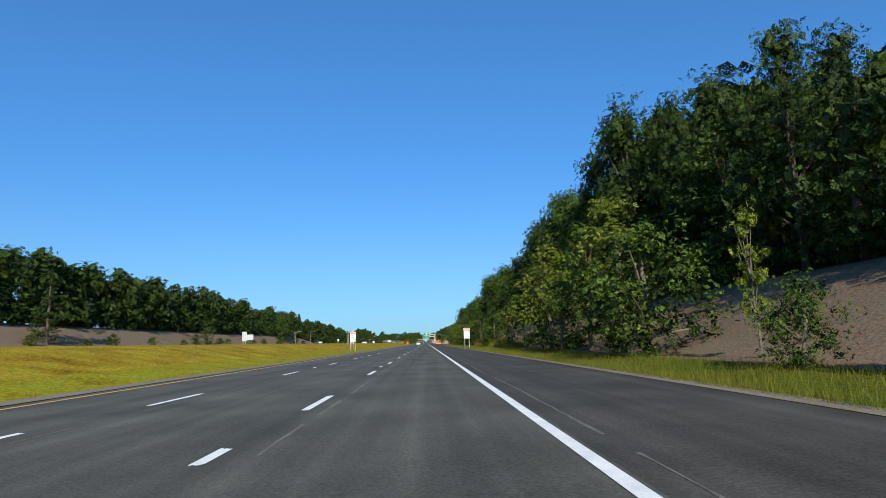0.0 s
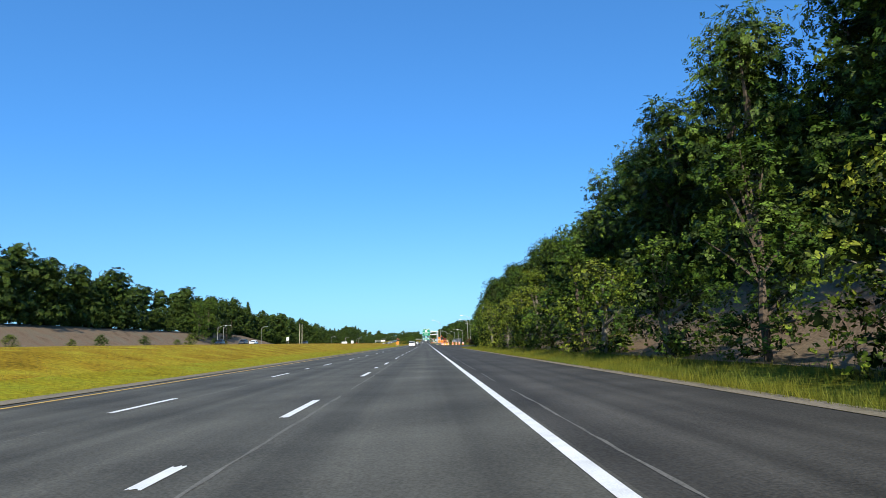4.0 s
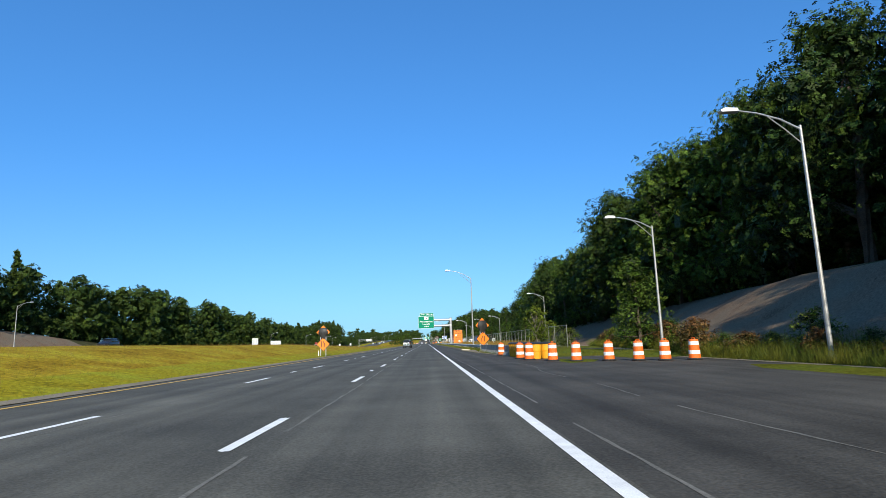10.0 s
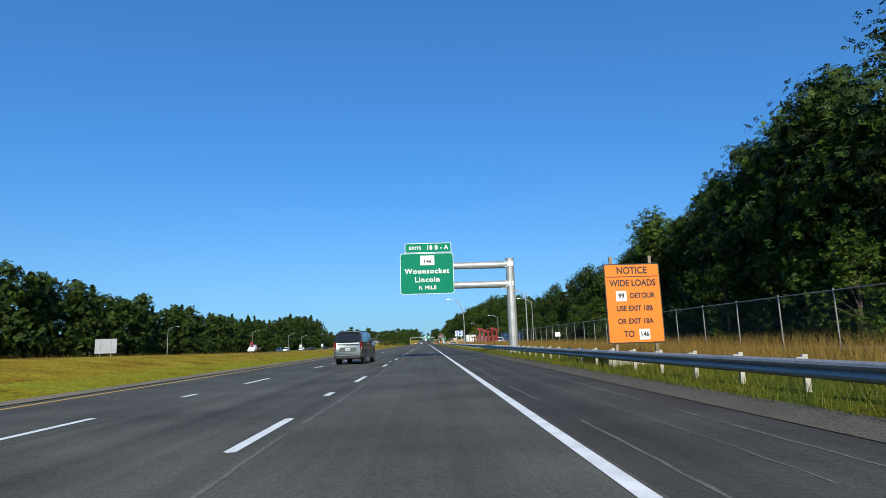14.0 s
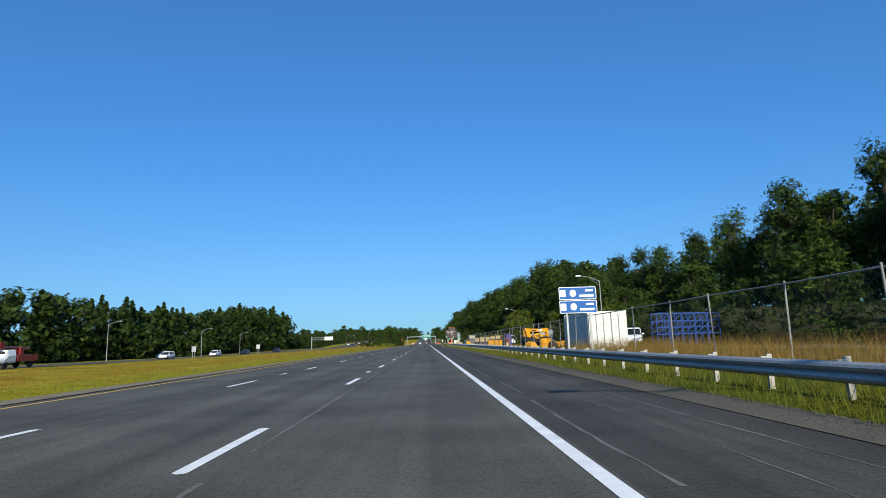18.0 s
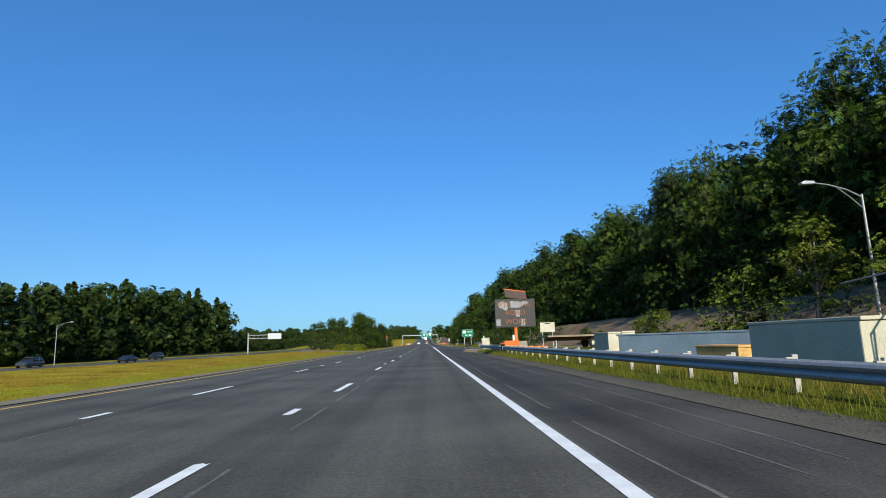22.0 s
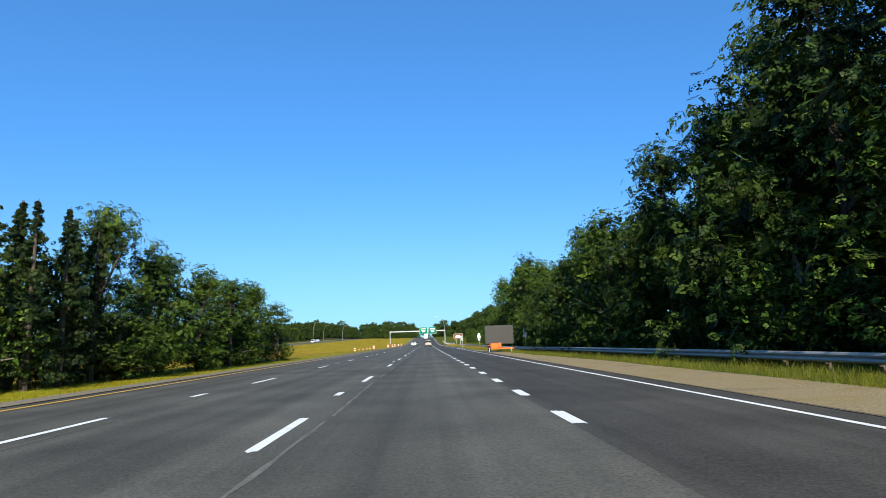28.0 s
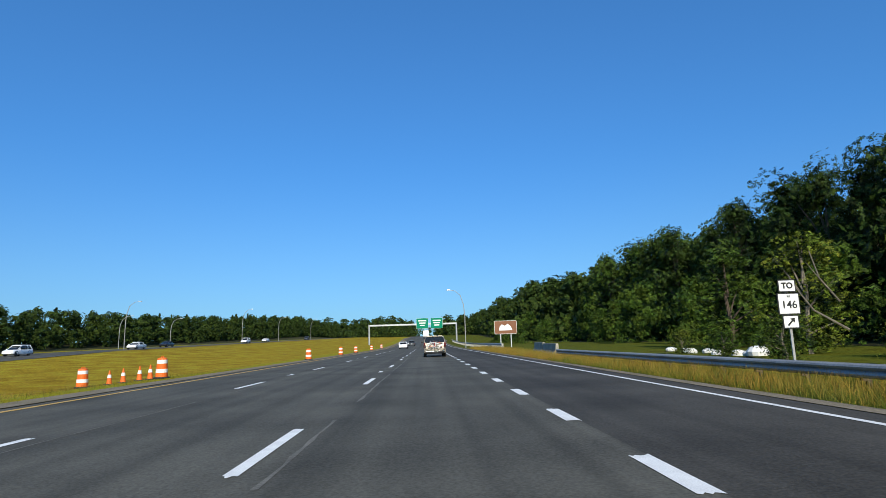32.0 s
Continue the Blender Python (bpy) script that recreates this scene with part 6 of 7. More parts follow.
        for yw in (y0 + 1.13, y0 + 4.5):
            w = part("wheel", TYRE_ME, None, s, m=pose(d * (hw - 0.12), yw, 0.405, 0, 0, 0 if d > 0 else 180) @ Matrix.Scale(1.11, 4))
            part("rim", RIM_ME, None, w)
            part("wheel_arch", rod((d * (hw - 0.25), yw, 0.43), (d * (hw + 0.004), yw, 0.43), 0.465, seg=28), RUBBER, s)
    ly = lambda z: y0 + 0.012 + 0.36 * (z - belt) / (H - belt)
    part("rear_window", loft([(ly(zl) - 0.012, [(-hw * 0.9, zl), (hw * 0.9, zl), (hw * 0.9, zl + 0.01), (-hw * 0.9, zl + 0.01)]), (ly(zh + 0.04) - 0.012, [(-hw * 0.8, zh + 0.03), (hw * 0.8, zh + 0.03), (hw * 0.8, zh + 0.04), (-hw * 0.8, zh + 0.04)])]), GLASS_D, s, "dark tinted rear window")
    part("spoiler", box(rw * 1.7, 0.34, 0.045, 0, y0 + 0.36, H - 0.055, 0.02), colour, s)
    part("chrome_bar", box(hw * 1.5, 0.03, 0.08, 0, y0 - 0.0, belt - 0.1, 0.012), ALU, s)
    part("badge", box(0.14, 0.02, 0.045, 0, y0 - 0.022, belt - 0.095, 0.01), ALU, s)
    part("plate_recess", box(hw * 1.15, 0.03, 0.3, 0, y0 + 0.005, belt - 0.56, 0.03), colour, s)
    plate = part("number_plate", box(0.31, 0.02, 0.16, -0.02, y0 - 0.02, belt - 0.47, 0.005), ALU, s)
    part("plate_bar", box(0.2, 0.004, 0.04, -0.02, y0 - 0.032, belt - 0.42), BLUE_S, plate)
    part("gate_latch", box(0.32, 0.03, 0.08, -0.02, y0 + 0.0, belt - 0.72, 0.02), BLACK_P, s)
    part("bumper", loft([(y0 - 0.05, section(hw * 0.86, hw * 0.86, 0.42, 0.74)), (y0 + 0.1, section(hw * 0.97, hw * 0.97, 0.34, 0.76)), (y0 + 0.5, section(hw * 0.995, hw * 0.995, 0.34, 0.72))], bev=0.03), colour, s, smooth=True)
    part("lower_valance", loft([(y0 - 0.06, section(hw * 0.8, hw * 0.86, 0.36, 0.52)), (y0 + 0.3, section(hw * 0.85, hw * 0.96, 0.3, 0.52))], bev=0.02), BLACK_P, s, "black lower bumper")
    part("bumper_strip", box(hw * 1.7, 0.02, 0.025, 0, y0 - 0.065, 0.52, 0.008), CHROME, s)
    part("underbody", box(hw * 1.6, 4.9, 0.2, 0, 0, 0.3, 0.03), BLACK_P, s)
    return s


WHITE_C, SILVER_C, DARK_C, BLACK_C, TAN_C, RED_C, BLUE_C = paint("white_car_paint", (0.75, 0.76, 0.77)), mat("silver_grey_car_paint", (0.15, 0.16, 0.152), 0.27, 0.05, 1, 12, coat=0.3, metal=0.75, spec=0.4), paint("dark_grey_car_paint", (0.05, 0.055, 0.06)), paint("black_car_paint", (0.015, 0.015, 0.017)), paint("tan_car_paint", (0.42, 0.36, 0.28)), paint("red_car_paint", (0.3, 0.03, 0.03)), paint("blue_car_paint", (0.05, 0.08, 0.2))
large_suv(pose(-5.65, 286.6, 0.02, 0, 0, 0) @ Matrix.Diagonal((0.96, 0.86, 0.9, 1)), "suv", "white family SUV with dark windows in the middle lane", WHITE_C)
large_suv(pose(-6.2, 435.3, 0.02, 0, 0, -4.0) @ Matrix.Diagonal((0.95, 1, 1.06, 1)))
bike_car = large_suv(pose(-1.25, 947.65, 0.02) @ Matrix.Diagonal((0.97, 0.86, 0.9, 1)), "suv", "tan SUV with a bicycle rack at its back", TAN_C)
car("sedan", pose(-6.9, 1023, road_z(1023) + 0.02), "white saloon car ahead in the middle lane", "car", WHITE_C, 4.7, 1.85, 1.45, belt=0.9, kind="sedan")
car("sedan", pose(-6.0, 1060, road_z(1060) + 0.02), "dark saloon car far ahead in the middle lane", "car", DARK_C, 4.7, 1.85, 1.45, belt=0.9, kind="sedan")
for x, y, k, col, word in [(-60, 300, "suv", DARK_C, "dark grey SUV"), (-60, 311, "sedan", WHITE_C, "white saloon car"), (-66, 296, "suv", BLACK_C, "black SUV"), (-60, 395, "suv", BLACK_C, "black SUV"), (-60, 470, "sedan", DARK_C, "dark saloon car"), (-60, 640, "suv", WHITE_C, "white SUV"), (-60, 670, "suv", WHITE_C, "white SUV"),
                           (-66, 652, "suv", BLUE_C, "dark blue SUV"), (-60, 696, "sedan", BLACK_C, "black saloon car"), (-66, 716, "suv", DARK_C, "dark grey SUV"), (-60, 735, "sedan", BLACK_C, "black saloon car"), (-66, 760, "suv", BLACK_C, "black SUV"),
                           (-60, 968, "suv", DARK_C, "dark grey SUV"), (-66, 990, "suv", WHITE_C, "white SUV"), (-60, 1015, "sedan", WHITE_C, "white saloon car"), (-66, 1042, "sedan", BLACK_C, "black saloon car"), (-60, 1085, "suv", WHITE_C, "white SUV"), (-66, 1130, "sedan", WHITE_C, "white saloon car"), (-60, 1180, "suv", DARK_C, "dark grey SUV")]:
    car("suv" if k == "suv" else "sedan", pose(x, y, opp_z(y) + 0.07, 0, 0, 180), word + " on the far carriageway", "car", col, 4.7, 1.9, 1.72 if k == "suv" else 1.45, 0.98 if k == "suv" else 0.9, kind=k, group="oncoming vehicles")


def bicycle(m, colour, word):
    b = thing("bicycle", m, word + " bicycle hung on a car rack", "bicycle", "bicycles on the rack")
    for x in (-0.5, 0.5):
        own = bmesh.new()
        ring = [(0.32 * math.cos(a * math.tau / 24), 0, 0.32 * math.sin(a * math.tau / 24)) for a in range(25)]
        w = part("wheel", tube(ring, 0.022, 6, own), RUBBER, b, m=Matrix.Translation((x, 0, 0)))
        spokes = bmesh.new()
        for k in range(8):
            a = k * math.tau / 16
            rod((-0.31 * math.cos(a), 0, -0.31 * math.sin(a)), (0.31 * math.cos(a), 0, 0.31 * math.sin(a)), 0.004, seg=4, bm=spokes)
        part("spokes", spokes, CHROME, w)
    fr = bmesh.new()
    for p, q in (((-0.5, 0.0), (-0.05, -0.02)), ((-0.05, -0.02), (-0.15, 0.42)), ((-0.5, 0.0), (-0.13, 0.36)), ((-0.13, 0.36), (0.36, 0.36)), ((-0.05, -0.02), (0.36, 0.32)), ((0.34, 0.45), (0.5, 0.0))):
        rod((p[0], 0, p[1]), (q[0], 0, q[1]), 0.02, seg=6, bm=fr)
    part("frame", fr, colour, b)
    part("saddle", prism([(-0.28, 0.43), (-0.02, 0.44), (-0.02, 0.47), (-0.26, 0.5)], 0.1, bev=0.01), BLACK_P, b)
    part("handlebar", tube([(0.34, -0.25, 0.52), (0.36, 0, 0.48), (0.34, 0.25, 0.52)], 0.014, 6), BLACK_P, b)
    return b


rack = thing("bicycle_rack", pose(-1.25, 945.05, 0.02), "black hitch rack with two arms", "bike rack")
part("stem", box(0.08, 0.08, 0.9, 0, 0, 0.35, 0.01), BLACK_P, rack)
part("hitch_bar", box(0.06, 0.5, 0.06, 0, 0.25, 0.4, 0.01), BLACK_P, rack)
for x in (-0.14, 0.14):
    part("arm", rod((x, 0, 1.22), (x, -0.45, 1.26), 0.02, seg=6), BLACK_P, rack)
bicycle(pose(-1.2, 944.92, 0.86, 0, 4, 0), paint("red_bicycle_paint", (0.4, 0.04, 0.03)), "red")
bicycle(pose(-1.3, 944.74, 0.84, 0, -5, 180), paint("white_bicycle_paint", (0.6, 0.6, 0.58)), "white")

# white box truck far ahead
t = thing("box_truck", pose(-2.0, 1160, road_z(1160) + 0.02, -0.3), "white box truck far ahead", "truck")
part("cargo_box", box(2.45, 6.2, 2.6, 0, 0, 1.1, 0.03), WHITE_C, t)
part("door_frame", box(2.3, 0.04, 2.4, 0, -3.12, 1.2, 0.01), ALU, t)
part("bumper", box(2.3, 0.15, 0.2, 0, -3.1, 0.5, 0.02), BLACK_P, t)
part("cab", loft([(3.15, section(1.1, 1.05, 0.6, 2.3)), (4.2, section(1.1, 1.0, 0.5, 2.2)), (5.0, section(1.05, 0.95, 0.5, 1.3))], bev=0.04), WHITE_C, t)
for x in (-0.95, 0.95):
    for y in (-1.6, 4.0):
        part("wheel", TYRE_ME, None, t, m=pose(x, y, 0.45) @ Matrix.Diagonal((1.3, 1.25, 1.25, 1)))

# utility truck with a folded boom on the far carriageway
t = thing("utility_truck", pose(-58, 588, opp_z(588) + 0.07, 0, 0, 180), "white utility truck with a folded red boom", "truck")
part("cab", loft([(0.6, section(1.1, 0.95, 0.7, 2.5)), (2.0, section(1.1, 0.9, 0.7, 2.45)), (2.7, section(1.1, 1.0, 0.6, 1.5)), (3.5, section(1.0, 0.9, 0.7, 1.35))], bev=0.04), WHITE_C, t)
part("windscreen", box(1.7, 0.05, 0.65, 0, 2.4, 1.65, 0.01, rot=(-25, 0, 0)), GLASS_D, t)
part("utility_bed", box(2.3, 4.2, 0.9, 0, -1.7, 0.9, 0.03), RED_C, t)
part("boom", rod((0, -3.4, 2.6), (0, 1.8, 2.9), 0.16, 0.12, 8), RED_C, t)
part("boom_base", box(0.7, 0.7, 1.1, 0, -1.6, 1.7, 0.03), RED_C, t)
part("bucket", box(0.8, 0.8, 1.0, 0.1, 2.2, 2.5, 0.04), RED_C, t)
for x in (-0.95, 0.95):
    for y in (-2.4, 2.5):
        part("wheel", TYRE_ME, None, t, m=pose(x, y, 0.47) @ Matrix.Diagonal((1.3, 1.3, 1.3, 1)))

# ---- construction yard ----
AMBER = mat("amber_leds", (0.14, 0.05, 0.02), 0.5, 0.1, 4, 20)
AMBER.node_tree.nodes["Principled BSDF"].inputs["Emission Color"].default_value = (1.0, 0.25, 0.03, 1)
AMBER.node_tree.nodes["Principled BSDF"].inputs["Emission Strength"].default_value = 0.06
LEDS = mat("dark_display_panel", (0.028, 0.026, 0.024), 0.5, 0.3, 6, 30)
SOLAR = mat("brown_solar_cells", (0.09, 0.06, 0.045), 0.4, 0.3, 3, 14)
# grey that paints a reflection on display patches and some modules
PANEL_REFLECTION = mat("grey_panel_reflection", (0.2, 0.2, 0.2), 0.4, 0.2, 2, 12)


def message_board(x, y, w, h, z0, mast, label, solar=True):
    b = thing("message_board", pose(x, y, ground_z(x, y)), label, "message board", "message boards")
    bar = 1.3 if solar else 0.5
    case = part("display_case", box(w, 0.22, h, 0, 0, z0, 0.02), BLACK_P, b)
    part("display", box(w - 0.14, 0.02, h - 0.14, 0, -0.115, z0 + 0.07), LEDS, case)
    for i in range(8):
        for j in range(3):
            part("led_module", box(w / 9.5, 0.012, h / 4.2, -w / 2 + w * (i + 0.6) / 8.2, -0.13, z0 + 0.12 + j * h / 3.15, 0.0), PANEL_REFLECTION if solar and (i + j) % 5 == 0 else LEDS, case)
    part("mast", box(0.22, 0.22, z0 - 0.3, 0, 0.05, 0.3, 0.015), ORANGE_PL if mast else BLACK_P, b)
    part("trailer_frame", box(2.3, 0.22, 0.16, 0.05, -0.05, 0.32, 0.015), ORANGE_PL, b)
    part("battery_box", box(0.8, 0.6, 0.5, -0.55, 0.1, 0.42, 0.03), ORANGE_PL, b)
    part("control_box", box(0.3, 0.3, 0.5, 0.0, -0.1, 0.48, 0.02), ORANGE_PL, b)
    part("drawbar", box(bar, 0.12, 0.12, 0.95 + bar / 2, -0.05, 0.34, 0.01), ORANGE_PL, b)
    for k, xx in enumerate((-1.1, 1.15)):
        part("jack_leg", box(0.07, 0.07, 0.5, xx, -0.2, 0.0, 0.005), STEEL, b)
    w_ = part("wheel", TYRE_ME, None, b, m=pose(-1.05, 0.1, 0.33, 0, 0, 180) @ Matrix.Diagonal((0.9, 0.9, 0.9, 1)))
    part("rim", RIM_ME, None, w_)
    part("fender", box(0.3, 0.9, 0.06, -1.05, 0.1, 0.68, 0.02), ORANGE_PL, b)
    if solar:
        part("solar_panel", box(1.7, 1.1, 0.05, 0.15, 0.3, z0 + h + 0.35, 0.01, rot=(38, 8, 0)), SOLAR, b, "tilted solar panel")
        part("solar_frame", box(1.74, 0.05, 0.06, 0.15, 0.72, z0 + h + 0.72, 0.01, rot=(0, 8, 0)), ORANGE_PL, b)
        part("solar_strut", rod((0, 0.2, z0 + h), (0.1, 0.35, z0 + h + 0.35), 0.05, seg=8), STEEL, b)
    return b


b = message_board(5.45, 663.4, 3.1, 2.15, 1.92, True, "tall dark message board on an orange trailer with a solar panel")
# flat grey patches painted as reflections across the display
for k, (dx, dz, w, h) in enumerate([(-0.95, 1.72, 0.75, 0.55), (-0.75, 1.5, 0.4, 0.4), (0.15, 1.72, 0.9, 0.5), (0.75, 1.85, 0.6, 0.25)]):
    part("painted_reflection", prism([(w * 0.5 * math.cos(a * math.tau / 14) * (1 + 0.12 * math.sin(a * 2.3 + k)), h * 0.5 * math.sin(a * math.tau / 14)) for a in range(14)], 0.006), PANEL_REFLECTION, b, "pale reflection painted on the display", Matrix.Translation((dx, -0.142 - k * 0.004, 1.92 + dz)))
for txt, dx, dz in (("RTE", -0.85, 1.72), ("146", 0.75, 1.72), ("ROAD", 0.0, 1.1), ("WORK", 0.05, 0.42)):
    words(txt, 0.54, AMBER, b, dx, -0.165, 1.92 + dz, "amber lit letters")
message_board(5.8, 845, 2.95, 1.9, 0.85, False, "dark message board on a low orange trailer", False)


def container(x, y, L, rz, col, label, H=2.6):
    c = thing("shipping_container", pose(x, y, ground_z(x, y), 0, 0, rz), label, "container", "containers")
    v, f = [], []
    n = int(L / 0.14)
    for s in (-1, 1):
        base = len(v)
        for i in range(n + 1):
            o = 0.035 if (i // 2) % 2 else 0.0
            yy_ = -L / 2 + L * i / n
            v += [(s * (1.19 - o), yy_, 0.15), (s * (1.19 - o), yy_, H - 0.1)]
        f += [(base + 2 * i, base + 2 * i + 2, base + 2 * i + 3, base + 2 * i + 1) for i in range(n)]
    part("side_panel", mesh_of("side_panel", v, f, col), None, c)
    part("roof", box(2.4, L, 0.06, 0, 0, H - 0.1, 0.01), col, c)
    part("floor", box(2.4, L, 0.15, 0, 0, 0, 0.01), BLACK_P, c)
    for s in (-1, 1):
        door = part("door", box(2.3, 0.06, H - 0.2, 0, s * (L / 2 - 0.05), 0.12, 0.01), col, c)
        for x_ in (-0.7, -0.25, 0.25, 0.7):
            part("lock_bar", rod((x_, s * (L / 2 + 0.02), 0.2), (x_, s * (L / 2 + 0.02), H - 0.2), 0.02, seg=6), STEEL, door)
        for x_ in (-1.17, 1.17):
            part("corner_post", box(0.12, 0.12, H, x_, s * (L / 2 - 0.06), 0, 0.01), col, c)
    return c


container(9.9, 545.6, 6.1, 0, mat("cream_container_paint", (0.6, 0.6, 0.56), 0.6, 0.15, 1.5, 12), "cream corrugated storage container behind the fence")
container(20.2, 616, 12.2, 0, mat("grey_container_paint", (0.25, 0.28, 0.31), 0.6, 0.2, 1.5, 12), "long grey storage container in the yard")

# telescopic handler
YEL = mat("yellow_machine_paint", (0.62, 0.28, 0.012), 0.55, 0.2, 1.5, 14, 0.05)
t = thing("telehandler", pose(14.3, 589.6, ground_z(14.3, 589.6), 0, 0, -62) @ Matrix.Scale(0.92, 4), "yellow telescopic handler with large black tyres", "telehandler")
part("chassis", box(1.5, 3.9, 0.55, 0, 0, 0.6, 0.06), BLACK_P, t)
cover = part("engine_cover", loft([(-1.0, section(0.42, 0.3, 1.1, 1.85)), (0.1, section(0.42, 0.36, 1.1, 1.95)), (0.7, section(0.4, 0.3, 1.1, 1.7))], bev=0.05), YEL, t, m=Matrix.Translation((0.72, 0, 0)))
for k in range(7):
    part("vent_slot", box(0.02, 0.06, 0.4, 0.44, -0.85 + k * 0.13, 1.3, 0.005), BLACK_P, cover)
boom = part("boom", box(0.44, 4.3, 0.46, 0.1, 0.0, 2.2, 0.04, rot=(-2, 0, 0)), YEL, t)
part("boom_collar", box(0.54, 0.5, 0.6, 0.1, 1.75, 2.1, 0.04), YEL, boom)
part("boom_collar", box(0.52, 0.12, 0.56, 0.1, 1.3, 2.14, 0.03), YEL, boom)
part("logo_plate", box(0.02, 0.72, 0.26, 0.335, 0.75, 2.3), WHITE_S, boom)
part("lettering_bar", box(0.02, 0.8, 0.16, 0.335, -0.5, 2.34), BLACK_P, boom)
part("boom_head", box(0.5, 0.34, 1.75, 0.1, 2.2, 0.95, 0.05), YEL, t)
part("carriage", box(1.5, 0.2, 0.7, 0.1, 1.95, 0.95, 0.04), YEL, t)
part("hydraulic_ram", rod((0.4, -1.6, 1.2), (0.4, -0.6, 2.25), 0.07, seg=10), STEEL, t)
for x in (-0.25, 0.5):
    part("rear_plate", box(0.06, 0.75, 1.3, x, -1.75, 1.25, 0.02, rot=(8, 0, 0)), YEL, t)
part("counterweight", box(1.7, 0.5, 0.7, 0, -2.05, 0.75, 0.1), BLACK_P, t)
part("lettering_bar", box(0.02, 0.45, 0.16, 0.77, -0.75, 0.95), WHITE_S, t)
part("cab", loft([(-0.6, section(0.45, 0.4, 1.1, 2.35)), (0.9, section(0.45, 0.38, 1.1, 2.35))], bev=0.05), GLASS_D, t, m=Matrix.Translation((-0.65, 0, 0)))
part("cab_roof", box(0.95, 1.6, 0.08, -0.65, 0.15, 2.35, 0.03), BLACK_P, t)
lug = rod((-0.3, 0.72, 0), (0.02, 0.7, 0.1), 0.05, seg=5)
LUG_ME = bpy.data.meshes.new("tread_lug")
lug.to_mesh(LUG_ME)
LUG_ME.materials.append(RUBBER)
lug.free()
for x in (-0.95, 0.95):
    for y in (-1.35, 1.3):
        w_ = part("wheel", TYRE_ME, None, t, m=pose(x, y, 0.7, 0, 0, 0 if x > 0 else 180) @ Matrix.Diagonal((1.7, 1.92, 1.92, 1)))
        part("hub", rod((0.02, 0, 0), (0.09, 0, 0), 0.25, 0.2, 16), YEL, w_)
        for k in range(14):
            part("tread_lug", LUG_ME, None, w_, m=Matrix.Diagonal((0.5, 0.52, 0.52, 1)) @ Matrix.Rotation(k * math.tau / 14, 4, "X"))

# steel frames and struts
RUST = mat("rusted_steel", (0.13, 0.052, 0.026), 0.8, 0.35, 2, 15, 0.3)
REDP = mat("red_primer_steel", (0.15, 0.016, 0.018), 0.6, 0.2, 2, 15)
BLUEP = mat("blue_painted_steel", (0.025, 0.06, 0.2), 0.6, 0.2, 2, 15)


def a_frame(x, y, rz, h, col, label, w=1.5):
    f = thing("trestle", pose(x, y, ground_z(x, y), 0, 0, rz), label, "trestle", "steel trestles")
    part("upright", box(0.3, 0.3, h, 0, 0, 0, 0.015), col, f)
    for s in (-1, 1):
        part("strut", rod((s * w * 0.6, 0, 0.05), (s * 0.1, 0, h * 0.62), 0.08, seg=6), CONCRETE if col is RUST else col, f)
    part("foot_beam", box(w * 1.5, 0.3, 0.16, 0, 0, 0.0, 0.01), col, f)
    part("cross_beam", box(w, 0.25, 0.25, 0, 0, h - 0.35, 0.015), col, f)
    return f


def truss_frame(x, y, rz):
    f = thing("support_frame", pose(x, y, ground_z(x, y), 0, 0, rz), "open blue-painted steel support frame", "steel frame", "blue steel frames")
    for s in (-0.6, 0.6):
        part("upright", box(0.08, 0.08, 3.0, s, 0, 0, 0.01), BLUEP, f)
    for z in (1.0, 1.6, 2.2, 2.9):
        part("cross_beam", box(1.3, 0.08, 0.1, 0, 0, z, 0.01), BLUEP, f)
    for z in (1.05, 1.95):
        part("brace", rod((-0.6, 0, z), (0.6, 0, z + 0.85), 0.035, seg=6), BLUEP, f)
    return f


for k in range(4):
    a_frame(8.5 + k * 1.3, 515 + 0.3 * (k % 2), 8, 1.95 + 0.1 * (k % 2), RUST, "rusted steel trestle with grey struts")
for k in range(5):
    a_frame(8.95 + k * 0.75, 508.6 - k * 0.5, 5 + k * 3, 3.5 - 0.3 * (k % 3), REDP, "tall red-primed steel trestle in the yard", 1.2)
for k in range(10):
    truss_frame(20.4 + (k % 5) * 1.4, 559.5 + (k % 5) * 0.4 + 1.3 * (k // 5), 10 + 7 * (k // 5))

# stacked barriers, blocks and boxes
SLAB_SHADE = mat("slab_shade", (0.05, 0.05, 0.055), 0.7, 0.3, 2, 15, 0.2)
DARK_RUST = mat("dark_rusted_steel", (0.1, 0.03, 0.022), 0.8, 0.35, 2, 15, 0.3)


def slab(x, y, z, rz, L=2.9, h=0.95, col=None):
    b_ = thing("concrete_slab", pose(x, y, ground_z(x, y) + z, 0, 0, rz), "tan precast concrete slab stacked in the yard" if col is None else "lower slab under the tan slabs, coloured dark as shade", "slab", "stacked slabs")
    part("body", prism([(-L / 2, 0), (L / 2, 0), (L / 2, h), (-L / 2 + 0.05, h)], 0.4, bev=0.02), col or TAN_CONC, b_)
    for k in (-0.47, 0.47):
        part("bracket", box(0.08, 0.46, h * 0.96, k * L, 0, 0.02, 0.01), DARK_RUST, b_, "dark rusty steel bracket")
    return b_


for k in range(5):
    x, y = 8.65 + 0.99 * k, 620.4 - 0.26 * k
    # lower row painted near black as the shade below the upper slabs
    slab(x + 0.06, y + 0.32, 0, -15 + 2 * (k % 2), 0.94, 0.8, SLAB_SHADE)
    if k < 4:
        slab(x, y, 0.8, -15 + 3 * (k % 3 - 1), 0.97, (0.76, 0.84, 0.88, 0.96)[k])
    else:
        slab(x, y - 0.3, 0.0, -12, 0.97, 1.88)
